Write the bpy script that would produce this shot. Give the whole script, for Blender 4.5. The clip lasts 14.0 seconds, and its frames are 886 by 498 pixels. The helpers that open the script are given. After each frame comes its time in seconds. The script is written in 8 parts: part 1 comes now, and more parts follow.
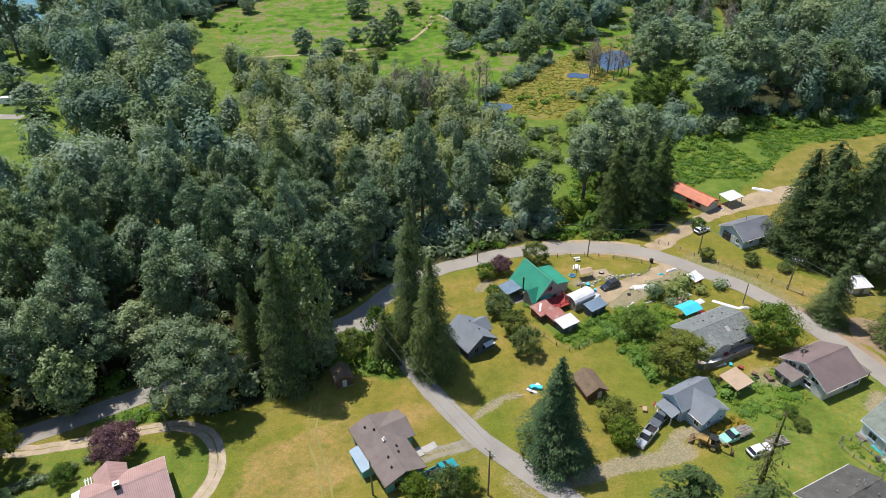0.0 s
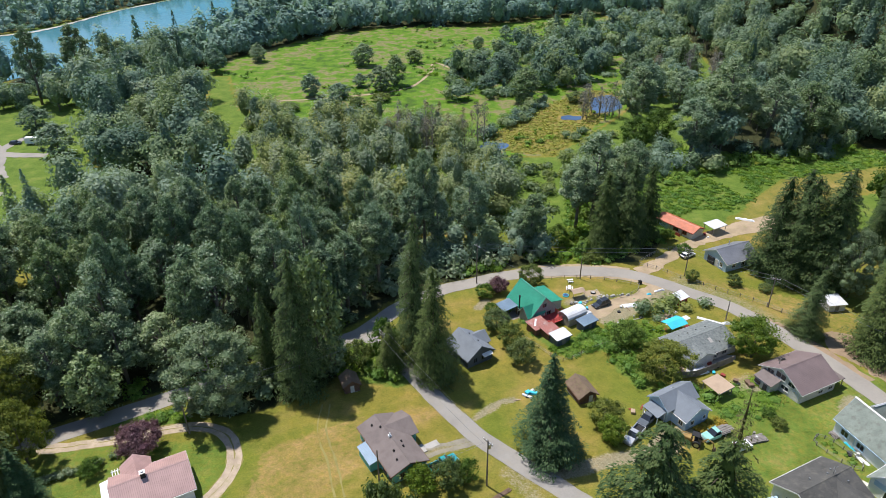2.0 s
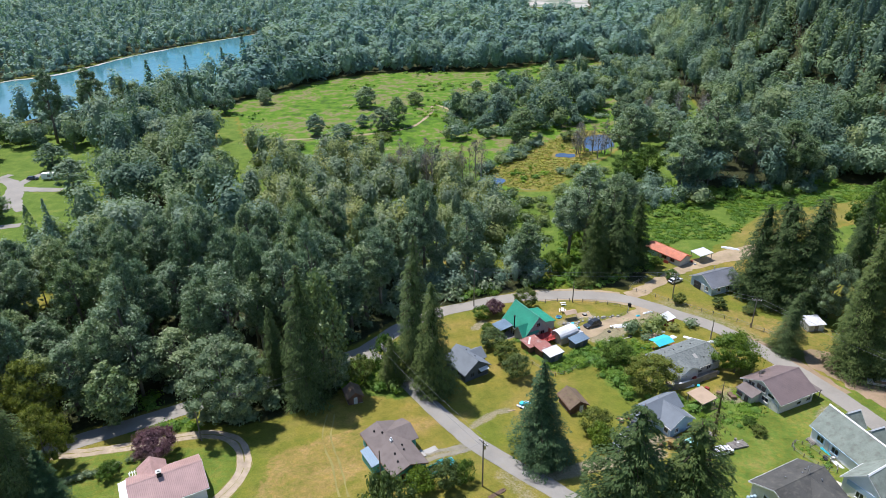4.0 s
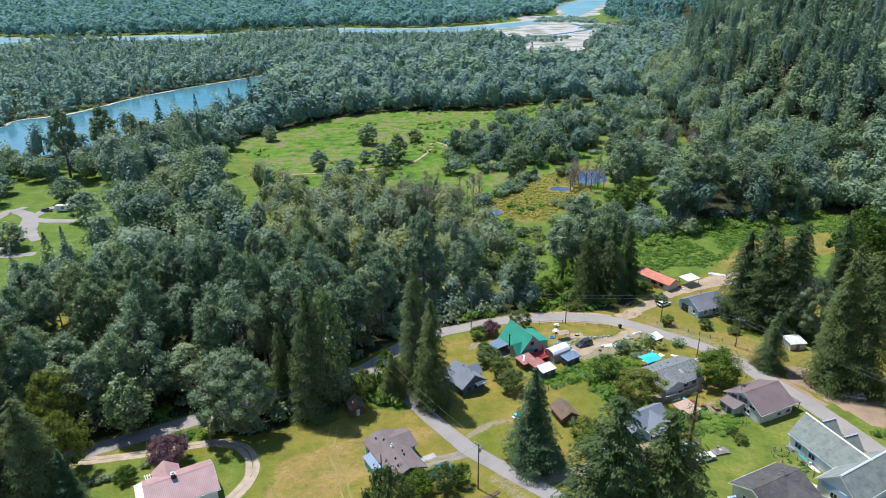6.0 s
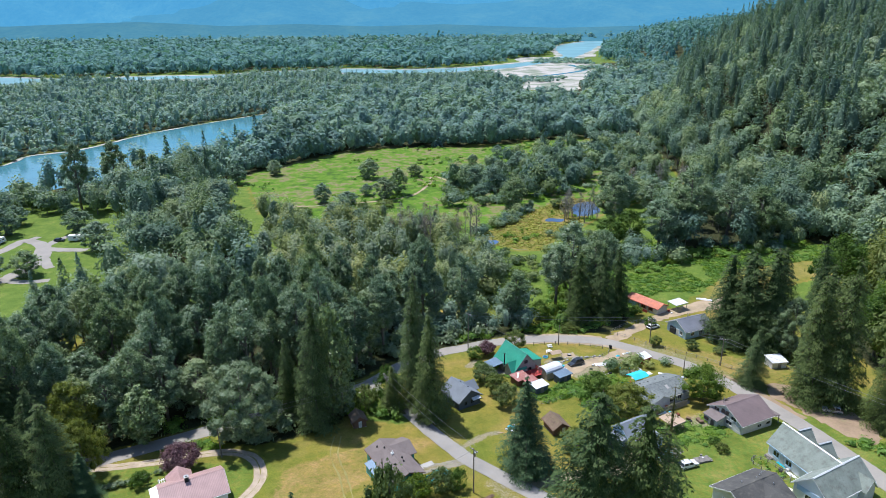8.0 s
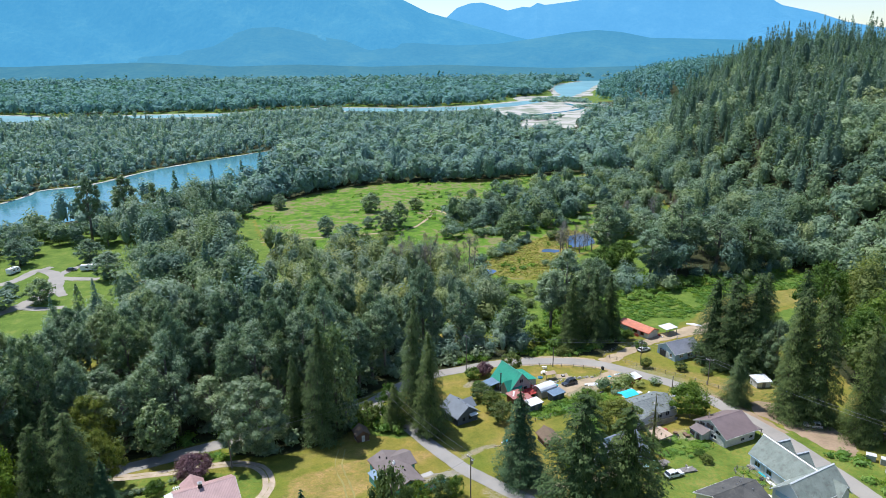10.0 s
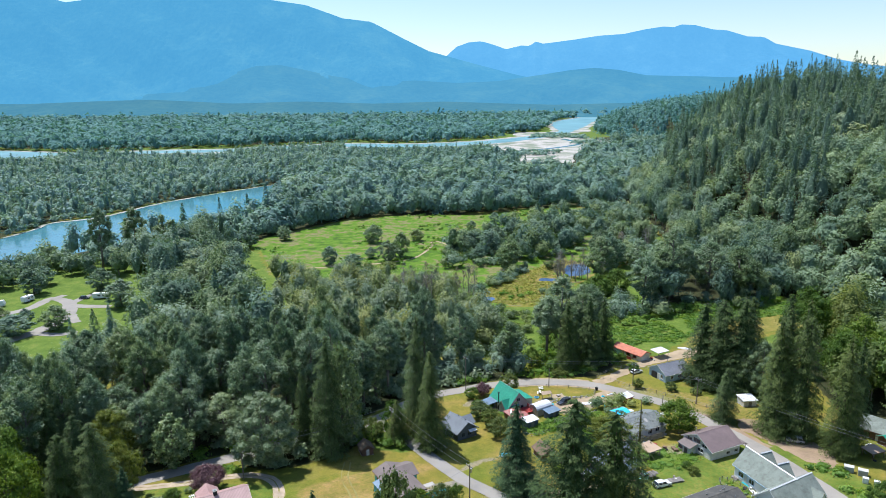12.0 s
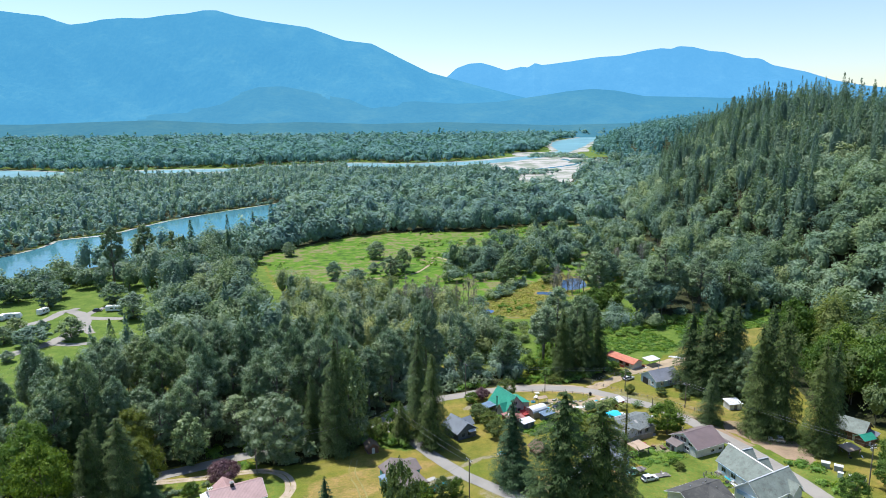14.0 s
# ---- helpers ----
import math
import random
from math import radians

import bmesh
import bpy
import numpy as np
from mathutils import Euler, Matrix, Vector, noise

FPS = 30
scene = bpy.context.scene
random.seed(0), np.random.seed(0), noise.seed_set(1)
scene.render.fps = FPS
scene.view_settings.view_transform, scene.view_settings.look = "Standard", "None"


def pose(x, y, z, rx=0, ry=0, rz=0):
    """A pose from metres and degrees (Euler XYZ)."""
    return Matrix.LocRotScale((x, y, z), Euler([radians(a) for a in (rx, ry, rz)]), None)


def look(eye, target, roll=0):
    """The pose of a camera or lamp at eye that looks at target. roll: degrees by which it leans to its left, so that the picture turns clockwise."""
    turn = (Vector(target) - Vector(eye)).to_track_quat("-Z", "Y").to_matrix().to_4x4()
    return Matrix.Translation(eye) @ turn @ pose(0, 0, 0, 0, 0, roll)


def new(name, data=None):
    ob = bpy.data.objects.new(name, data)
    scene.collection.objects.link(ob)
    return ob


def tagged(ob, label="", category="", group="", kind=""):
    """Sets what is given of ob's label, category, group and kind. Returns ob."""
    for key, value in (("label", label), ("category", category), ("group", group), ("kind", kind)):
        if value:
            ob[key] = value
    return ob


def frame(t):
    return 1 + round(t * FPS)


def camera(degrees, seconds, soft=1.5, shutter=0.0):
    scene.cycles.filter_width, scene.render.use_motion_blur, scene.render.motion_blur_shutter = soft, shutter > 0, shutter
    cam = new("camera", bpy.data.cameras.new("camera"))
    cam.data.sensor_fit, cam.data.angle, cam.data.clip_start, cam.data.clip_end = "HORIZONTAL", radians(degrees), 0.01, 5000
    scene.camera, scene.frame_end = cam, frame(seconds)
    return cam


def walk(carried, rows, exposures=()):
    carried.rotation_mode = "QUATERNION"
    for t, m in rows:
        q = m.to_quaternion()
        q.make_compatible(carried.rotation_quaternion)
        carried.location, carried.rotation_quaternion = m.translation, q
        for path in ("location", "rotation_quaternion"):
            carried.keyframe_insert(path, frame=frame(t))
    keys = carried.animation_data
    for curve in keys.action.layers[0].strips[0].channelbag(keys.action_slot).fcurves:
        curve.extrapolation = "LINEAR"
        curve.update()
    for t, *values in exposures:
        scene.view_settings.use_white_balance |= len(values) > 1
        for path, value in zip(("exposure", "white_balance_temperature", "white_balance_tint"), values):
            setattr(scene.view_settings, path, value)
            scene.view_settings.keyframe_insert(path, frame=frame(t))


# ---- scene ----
cam = camera(66.3, 14.0, 0.8)
METRES, EYE, TILT, LEAN, TURN = 80.2, 90.0, 0.0, 0.0, 0.34
ROWS = [
    (0.0, 0.0, 0.0, 0.0, -0.33, -33.74, 0.5),
    (0.5, -0.0016, -0.0417, -0.0004, -0.34, -32.51, 0.51),
    (1.0, -0.0021, -0.0822, -0.0013, -0.33, -31.43, 0.54),
    (1.5, -0.0031, -0.1218, -0.0016, -0.33, -30.46, 0.54),
    (2.0, -0.0043, -0.1588, -0.0023, -0.35, -29.49, 0.53),
    (2.5, -0.0039, -0.194, -0.0027, -0.35, -28.54, 0.56),
    (3.0, -0.003, -0.2278, -0.0035, -0.34, -27.59, 0.54),
    (5.5, 0.0015, -0.3905, -0.0061, -0.35, -23.15, 0.52),
    (6.0, 0.0027, -0.4239, -0.0064, -0.36, -22.35, 0.53),
    (6.5, 0.0036, -0.4572, -0.0066, -0.37, -21.55, 0.5),
    (7.0, 0.0049, -0.4904, -0.0069, -0.37, -20.74, 0.5),
    (7.5, 0.0058, -0.5248, -0.0064, -0.37, -19.94, 0.47),
    (8.0, 0.007, -0.5592, -0.0068, -0.38, -19.15, 0.49),
    (10.5, 0.011, -0.7328, -0.0066, -0.35, -15.26, 0.52),
    (11.0, 0.011, -0.7686, -0.006, -0.35, -14.52, 0.52),
    (11.5, 0.0105, -0.8053, -0.0051, -0.35, -13.8, 0.53),
    (12.0, 0.0089, -0.8431, -0.004, -0.34, -13.08, 0.55),
    (12.5, 0.0071, -0.8814, -0.0031, -0.33, -12.42, 0.56),
    (13.0, 0.0055, -0.9201, -0.0029, -0.34, -11.8, 0.58),
    (13.5, 0.0053, -0.9599, -0.0018, -0.33, -11.44, 0.58),
    (14.0, 0.005, -0.9994, -0.0019, -0.32, -11.42, 0.57),
]
walk(cam, [(t, pose(0, 0, EYE, TILT, LEAN, TURN) @ pose(METRES * x, METRES * y, METRES * z, 90 + pitch, roll, yaw)) for t, x, y, z, yaw, pitch, roll in ROWS], [(0.0, 0.23, 6500, 13), (3.0, 0.28, 6200, 14.5), (6.0, 0.32, 5920, 15), (8.0, 0.35, 5840, 14), (14.0, 0.42, 5950, 12)])

# ---- daylight ----
SUN_DIR = Vector((-0.315, 0.28, 0.907)).normalized()   # towards the sun
world = bpy.data.worlds.new("sky")
scene.world = world
world.use_nodes = True
wt = world.node_tree
wt.nodes.clear()
sky = wt.nodes.new("ShaderNodeTexSky")
sky.sky_type = "NISHITA"
sky.sun_disc = False
sky.sun_elevation = math.asin(SUN_DIR.z)
sky.sun_rotation = math.atan2(SUN_DIR.x, SUN_DIR.y)
sky.altitude = 100
sky.air_density, sky.dust_density, sky.ozone_density = 1.1, 0.3, 2.0
bg = wt.nodes.new("ShaderNodeBackground")
bg.inputs[1].default_value = 0.115
wout = wt.nodes.new("ShaderNodeOutputWorld")
wt.links.new(sky.outputs[0], bg.inputs[0])
wt.links.new(bg.outputs[0], wout.inputs[0])
sun_data = bpy.data.lights.new("sun", "SUN")
sun_data.energy, sun_data.angle, sun_data.color = 4.5, radians(0.53), (1.0, 0.96, 0.89)
sun = new("sun", sun_data)
sun.matrix_world = look(SUN_DIR * 400, (0, 0, 0))
scene.view_settings.exposure = 0.2

# ---- materials ----
def material(name):
    m = bpy.data.materials.new(name)
    m.use_nodes = True
    t = m.node_tree
    return m, t, t.nodes["Principled BSDF"], t.nodes, t.links


def noise_node(t, scale, detail=4.0, rough=0.55, vec=None):
    n = t.nodes.new("ShaderNodeTexNoise")
    n.inputs["Scale"].default_value, n.inputs["Detail"].default_value, n.inputs["Roughness"].default_value = scale, detail, rough
    if vec is None:
        vec = t.nodes.new("ShaderNodeNewGeometry").outputs["Position"]
    t.links.new(vec, n.inputs["Vector"])
    return n.outputs["Fac"]


def ramp(t, fac, stops):
    r = t.nodes.new("ShaderNodeValToRGB")
    el = r.color_ramp.elements
    while len(el) < len(stops):
        el.new(0.5)
    for e, (p, c) in zip(el, stops):
        e.position = p
        e.color = (*c, 1) if len(c) == 3 else c
    t.links.new(fac, r.inputs[0])
    return r.outputs[0]


def mix(t, fac, a, b, mode="MIX"):
    n = t.nodes.new("ShaderNodeMix")
    n.data_type, n.blend_type = "RGBA", mode
    for sock, v in ((n.inputs[0], fac), (n.inputs[6], a), (n.inputs[7], b)):
        if isinstance(v, (int, float)):
            sock.default_value = v
        elif isinstance(v, tuple):
            sock.default_value = (*v, 1)
        else:
            t.links.new(v, sock)
    return n.outputs[2]


def mathn(t, op, a, b=0.0, c=0.0):
    n = t.nodes.new("ShaderNodeMath")
    n.operation = op
    for s, v in zip(n.inputs, (a, b, c)):
        if isinstance(v, (int, float)):
            s.default_value = v
        else:
            t.links.new(v, s)
    return n.outputs[0]


def bumped(t, bsdf, height, strength=0.4, distance=0.05):
    b = t.nodes.new("ShaderNodeBump")
    b.inputs["Strength"].default_value, b.inputs["Distance"].default_value = strength, distance
    t.links.new(height, b.inputs["Height"])
    t.links.new(b.outputs[0], bsdf.inputs["Normal"])


def shade(c, k):
    return tuple(min(1.0, v * k) for v in c)


def worn(name, color, rough=0.8, metal=0.0, amount=0.3, big=0.35, fine=5.0, stain=None, bump=0.25, spec=0.4):
    """A weathered surface: broad stains and fine grain over one base colour."""
    m, t, b, _, _ = material(name)
    a = noise_node(t, big, 5)
    f = noise_node(t, fine, 4)
    c = ramp(t, a, [(0.25, shade(color, 1 - amount)), (0.5, color), (0.75, shade(color, 1 + amount * 0.6))])
    c = mix(t, 0.6, c, ramp(t, f, [(0.3, shade((1, 1, 1), 1 - amount)), (0.7, (1, 1, 1))]), "MULTIPLY")
    if stain:
        c = mix(t, ramp(t, noise_node(t, big * 2.3, 6, 0.7), [(0.5, (0, 0, 0)), (0.7, (0.8, 0.8, 0.8))]), c, stain)
    t.links.new(c, b.inputs["Base Color"])
    b.inputs["Roughness"].default_value, b.inputs["Metallic"].default_value = rough, metal
    b.inputs["Specular IOR Level"].default_value = spec
    if bump:
        bumped(t, b, f, bump, 0.03)
    return m


def ribbed(name, color, axis, pitch=0.3, rough=0.45, metal=0.0, amount=0.18, stain=None):
    """Sheet-metal roofing with raised ribs along the slope."""
    m, t, b, _, _ = material(name)
    co = t.nodes.new("ShaderNodeTexCoord").outputs["Object"]
    w = t.nodes.new("ShaderNodeTexWave")
    w.bands_direction = axis
    w.wave_profile = "SIN"
    w.inputs["Scale"].default_value = 0.314 / pitch
    t.links.new(co, w.inputs["Vector"])
    rib = ramp(t, w.outputs["Fac"], [(0.75, (0, 0, 0)), (0.95, (1, 1, 1))])
    c = ramp(t, noise_node(t, 0.4, 5), [(0.3, shade(color, 1 - amount)), (0.7, shade(color, 1 + amount * 0.5))])
    c = mix(t, rib, c, mix(t, 1.0, c, (0.8, 0.8, 0.8), "MULTIPLY"))
    if stain:
        c = mix(t, ramp(t, noise_node(t, 0.7, 6, 0.7), [(0.52, (0, 0, 0)), (0.72, (0.85, 0.85, 0.85))]), c, stain)
    t.links.new(c, b.inputs["Base Color"])
    b.inputs["Roughness"].default_value, b.inputs["Metallic"].default_value = rough, metal
    bumped(t, b, rib, 0.5, 0.04)
    return m


def leafy(name, dark, mid, light, gloss=0.45, through_light=0.3, spread=0.45, kinds=1.0):
    """Foliage: every clump and every plant has its own shade of green."""
    m, t, b, nodes, links = material(name)
    geo = nodes.new("ShaderNodeNewGeometry")
    obj = nodes.new("ShaderNodeObjectInfo")
    at = nodes.new("ShaderNodeAttribute")
    at.attribute_name = "tint"
    v = mathn(t, "MULTIPLY_ADD", geo.outputs["Random Per Island"], spread, 0.5 - spread / 2)
    v = mathn(t, "ADD", v, mathn(t, "MULTIPLY_ADD", obj.outputs["Random"], 0.36, -0.18))
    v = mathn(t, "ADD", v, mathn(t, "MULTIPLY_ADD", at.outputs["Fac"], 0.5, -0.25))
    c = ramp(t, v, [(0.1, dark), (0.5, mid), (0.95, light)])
    kin = nodes.new("ShaderNodeAttribute")
    kin.attribute_name = "kind_shift"
    shift = mathn(t, "FRACT", mathn(t, "MULTIPLY_ADD", obj.outputs["Random"], 5.7, kin.outputs["Fac"]), 0.0)
    c = mix(t, kinds, c, ramp(t, shift, [(0.0, (0.9, 0.97, 1.06)), (0.5, (1, 1, 0.95)), (0.78, (1.14, 1.08, 0.72)), (1.0, (1.3, 1.12, 0.62))]), "MULTIPLY")
    links.new(c, b.inputs["Base Color"])
    b.inputs["Roughness"].default_value = gloss
    b.inputs["Specular IOR Level"].default_value = 0.35 if gloss < 0.5 else 0.18
    tr = nodes.new("ShaderNodeBsdfTranslucent")
    links.new(mix(t, 1.0, c, (1.0, 1.15, 0.45), "MULTIPLY"), tr.inputs[0])
    ms = nodes.new("ShaderNodeMixShader")
    ms.inputs[0].default_value = through_light
    links.new(b.outputs[0], ms.inputs[1])
    links.new(tr.outputs[0], ms.inputs[2])
    links.new(ms.outputs[0], nodes["Material Output"].inputs[0])
    return m


LEAF_COTTON = leafy("cottonwood_leaf", (0.084, 0.144, 0.063), (0.166, 0.241, 0.121), (0.327, 0.4, 0.248), 0.42, 0.2, 0.6, kinds=0.7)
LEAF_MAPLE = leafy("maple_leaf", (0.1, 0.155, 0.07), (0.17, 0.235, 0.115), (0.27, 0.32, 0.185), 0.45, 0.18, kinds=0.15)
LEAF_BRIGHT = leafy("bright_leaf", (0.055, 0.11, 0.018), (0.115, 0.19, 0.03), (0.225, 0.3, 0.06), 0.5, 0.3)
LEAF_YELLOW = leafy("yellow_green_leaf", (0.075, 0.105, 0.016), (0.16, 0.19, 0.03), (0.27, 0.285, 0.065), 0.5, 0.3, kinds=0.2)
LEAF_OLIVE = leafy("olive_leaf", (0.075, 0.115, 0.038), (0.145, 0.19, 0.065), (0.225, 0.26, 0.105), 0.55, 0.35)
LEAF_CONIFER = leafy("fir_needle", (0.031, 0.064, 0.021), (0.068, 0.113, 0.034), (0.135, 0.176, 0.057), 0.6, 0.25, kinds=0.5)
LEAF_CEDAR = leafy("cedar_spray", (0.052, 0.087, 0.028), (0.104, 0.152, 0.051), (0.173, 0.216, 0.078), 0.6, 0.25, kinds=0.5)
LEAF_SPRUCE = leafy("spruce_needle", (0.025, 0.065, 0.028), (0.055, 0.108, 0.043), (0.105, 0.16, 0.062), 0.6, 0.15, kinds=0.15)
LEAF_LICHEN = leafy("lichened_fir_needle", (0.065, 0.085, 0.04), (0.13, 0.145, 0.08), (0.22, 0.225, 0.14), 0.6, 0.2)
LEAF_PURPLE = leafy("plum_leaf", (0.07, 0.03, 0.04), (0.15, 0.075, 0.085), (0.27, 0.165, 0.175), 0.45, 0.2, kinds=0.0)
LEAF_WILLOW = leafy("willow_leaf", (0.12, 0.17, 0.085), (0.2, 0.265, 0.13), (0.29, 0.34, 0.19), 0.55, 0.35)
LEAF_DEAD = leafy("bare_twig", (0.13, 0.12, 0.1), (0.23, 0.21, 0.18), (0.34, 0.3, 0.27), 0.8, 0.1)
LEAF_BRAMBLE = leafy("bramble_leaf", (0.11, 0.21, 0.035), (0.195, 0.32, 0.065), (0.29, 0.41, 0.115), 0.5, 0.4)
# Valley leaf made paler and bluer: mid-distance haze put into its colour.
LEAF_FAR_HAZE = leafy("hazed_valley_leaf", (0.142, 0.235, 0.208), (0.212, 0.326, 0.282), (0.3, 0.402, 0.345), 0.6, 0.26, kinds=0.5, spread=0.28)
# Mixed-wood green, lightened and blued a little for haze.
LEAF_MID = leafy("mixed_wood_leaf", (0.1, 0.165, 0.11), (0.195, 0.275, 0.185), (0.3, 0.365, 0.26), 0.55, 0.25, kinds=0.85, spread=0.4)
# Hillside green with the brightening of haze mixed into it.
LEAF_SLOPE_HAZE = leafy("hazed_hillside_leaf", (0.14, 0.21, 0.135), (0.245, 0.332, 0.205), (0.35, 0.415, 0.275), 0.65, 0.25, kinds=0.5, spread=0.34)
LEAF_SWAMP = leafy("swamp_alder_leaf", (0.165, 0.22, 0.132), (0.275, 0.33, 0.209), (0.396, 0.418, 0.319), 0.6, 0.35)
# Conifer green raised and cooled, since haze is part of this colour.
LEAF_HILL_HAZE = leafy("hazed_hill_conifer_needle", (0.115, 0.18, 0.135), (0.2, 0.288, 0.21), (0.3, 0.37, 0.27), 0.6, 0.3, spread=0.34, kinds=0.4)
# Floodplain leaf, blue and low in contrast, with air haze in the colour.
LEAF_DISTANT_HAZE = leafy("hazed_floodplain_leaf", (0.105, 0.228, 0.228), (0.15, 0.292, 0.282), (0.2, 0.345, 0.322), 0.8, 0.24, kinds=0.2, spread=0.12)
LEAF_REED = leafy("reed_blade", (0.2, 0.225, 0.04), (0.31, 0.32, 0.07), (0.42, 0.39, 0.11), 0.7, 0.3, kinds=0.4)
LEAF_FLOWER = leafy("daylily_leaf", (0.14, 0.17, 0.02), (0.32, 0.26, 0.03), (0.5, 0.3, 0.05), 0.6, 0.2, kinds=0.0)
BARK = worn("grey_bark", (0.2, 0.175, 0.145), 0.9, 0, 0.4, 0.8, 6, bump=0.6)
BARK_DARK = worn("brown_bark", (0.11, 0.08, 0.06), 0.9, 0, 0.4, 0.8, 6, bump=0.6)
BARK_PALE = worn("pale_bark", (0.36, 0.33, 0.29), 0.85, 0, 0.35, 0.8, 6, bump=0.5)


def ground_material():
    """One sheet: lawn, rough growth, dry grass, woodland floor and wet meadow by the cover attributes."""
    m, t, b, nodes, links = material("ground_cover")
    cov = nodes.new("ShaderNodeAttribute")
    cov.attribute_name = "cover"
    sep = nodes.new("ShaderNodeSeparateColor")
    links.new(cov.outputs["Color"], sep.inputs[0])
    wet = nodes.new("ShaderNodeAttribute")
    wet.attribute_name = "meadow"
    broad, patch, fine, grain = (noise_node(t, s, d, 0.6) for s, d in ((0.035, 4), (0.16, 5), (1.1, 4), (6.0, 3)))
    lawn = ramp(t, patch, [(0.28, (0.165, 0.168, 0.028)), (0.5, (0.245, 0.212, 0.043)), (0.68, (0.335, 0.245, 0.075))])
    lawn = mix(t, ramp(t, broad, [(0.42, (0, 0, 0)), (0.62, (0.8, 0.8, 0.8))]), lawn, (0.145, 0.185, 0.025))
    dry = ramp(t, patch, [(0.3, (0.24, 0.2, 0.055)), (0.5, (0.34, 0.235, 0.085)), (0.7, (0.4, 0.27, 0.12))])
    lush = ramp(t, patch, [(0.3, (0.095, 0.16, 0.026)), (0.55, (0.145, 0.215, 0.038)), (0.75, (0.22, 0.25, 0.065))])
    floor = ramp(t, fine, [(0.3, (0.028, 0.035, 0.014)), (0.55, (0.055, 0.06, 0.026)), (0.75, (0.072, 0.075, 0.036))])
    mead = ramp(t, mix(t, 0.4, patch, broad), [(0.4, (0.075, 0.14, 0.022)), (0.46, (0.105, 0.215, 0.018)), (0.52, (0.15, 0.235, 0.032)), (0.56, (0.25, 0.21, 0.12)), (0.62, (0.15, 0.21, 0.05))])
    turf = noise_node(t, 2.6, 8, 0.78)
    bare = nodes.new("ShaderNodeAttribute")
    bare.attribute_name = "bare"
    earth = ramp(t, turf, [(0.3, (0.2, 0.165, 0.1)), (0.5, (0.31, 0.265, 0.18)), (0.7, (0.4, 0.36, 0.27))])
    soft = mathn(t, "MULTIPLY_ADD", fine, 0.7, -0.35)
    edge = lambda s: ramp(t, mathn(t, "ADD", s, soft), [(0.35, (0, 0, 0)), (0.65, (1, 1, 1))])
    c = mix(t, edge(sep.outputs[0]), lawn, dry)
    c = mix(t, edge(sep.outputs[1]), c, lush)
    c = mix(t, edge(wet.outputs["Fac"]), c, mead)
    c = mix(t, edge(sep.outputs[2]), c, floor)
    c = mix(t, 0.75, c, ramp(t, turf, [(0.32, (0.62, 0.7, 0.55)), (0.5, (1, 1, 1)), (0.68, (1.25, 1.18, 1.1))]), "MULTIPLY")
    c = mix(t, ramp(t, mathn(t, "ADD", bare.outputs["Fac"], mathn(t, "MULTIPLY_ADD", turf, 1.5, -0.75)), [(0.42, (0, 0, 0)), (0.72, (0.92, 0.92, 0.92))]), c, earth)
    c = mix(t, 0.85, c, ramp(t, grain, [(0.25, (0.55, 0.58, 0.5)), (0.72, (1.12, 1.1, 1.05))]), "MULTIPLY")
    c = mix(t, 0.7, c, ramp(t, noise_node(t, 0.5, 6, 0.7), [(0.3, (0.66, 0.74, 0.6)), (0.5, (1, 1, 1)), (0.68, (1.2, 1.1, 0.95))]), "MULTIPLY")
    links.new(c, b.inputs["Base Color"])
    b.inputs["Roughness"].default_value = 0.95
    b.inputs["Specular IOR Level"].default_value = 0.15
    bumped(t, b, mix(t, 0.5, grain, fine), 0.7, 0.12)
    return m


def water_material(name, color, rough=0.12, wave=0.35):
    m, t, b, nodes, links = material(name)
    c = ramp(t, noise_node(t, 0.012, 3), [(0.3, shade(color, 0.8)), (0.7, shade(color, 1.15))])
    links.new(c, b.inputs["Base Color"])
    b.inputs["Roughness"].default_value = rough
    b.inputs["IOR"].default_value = 1.33
    bumped(t, b, noise_node(t, wave, 3), 0.15, 0.25)
    return m


def cobble_material(name, color):
    m, t, b, nodes, links = material(name)
    f, p = noise_node(t, 0.5, 6, 0.7), noise_node(t, 0.03, 4)
    c = ramp(t, f, [(0.3, shade(color, 0.6)), (0.7, shade(color, 1.15))])
    c = mix(t, ramp(t, p, [(0.44, (0, 0, 0)), (0.6, (0.9, 0.9, 0.9))]), c, (0.16, 0.2, 0.12))
    links.new(c, b.inputs["Base Color"])
    b.inputs["Roughness"].default_value = 0.9
    bumped(t, b, f, 0.5, 0.2)
    return m


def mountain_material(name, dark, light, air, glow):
    """Forested slopes seen through kilometres of air: blue haze added as faint emission."""
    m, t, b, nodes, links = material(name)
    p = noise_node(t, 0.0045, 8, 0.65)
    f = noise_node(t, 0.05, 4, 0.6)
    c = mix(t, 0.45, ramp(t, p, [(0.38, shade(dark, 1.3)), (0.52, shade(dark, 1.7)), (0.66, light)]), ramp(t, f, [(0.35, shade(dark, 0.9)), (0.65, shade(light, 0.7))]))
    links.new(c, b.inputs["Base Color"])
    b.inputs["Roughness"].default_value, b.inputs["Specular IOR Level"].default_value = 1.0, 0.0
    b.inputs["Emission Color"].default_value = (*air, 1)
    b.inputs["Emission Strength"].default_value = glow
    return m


GROUND = ground_material()
ASPHALT = worn("sun_bleached_asphalt", (0.315, 0.29, 0.25), 0.92, 0, 0.16, 0.12, 3.0, (0.33, 0.3, 0.25), 0.3)
ASPHALT_OLD = worn("lane_asphalt", (0.3, 0.282, 0.25), 0.92, 0, 0.18, 0.2, 3.0, (0.3, 0.27, 0.22), 0.3)
DIRT = worn("packed_dirt", (0.42, 0.32, 0.205), 0.95, 0, 0.25, 0.25, 2.5, (0.27, 0.23, 0.11), 0.5)
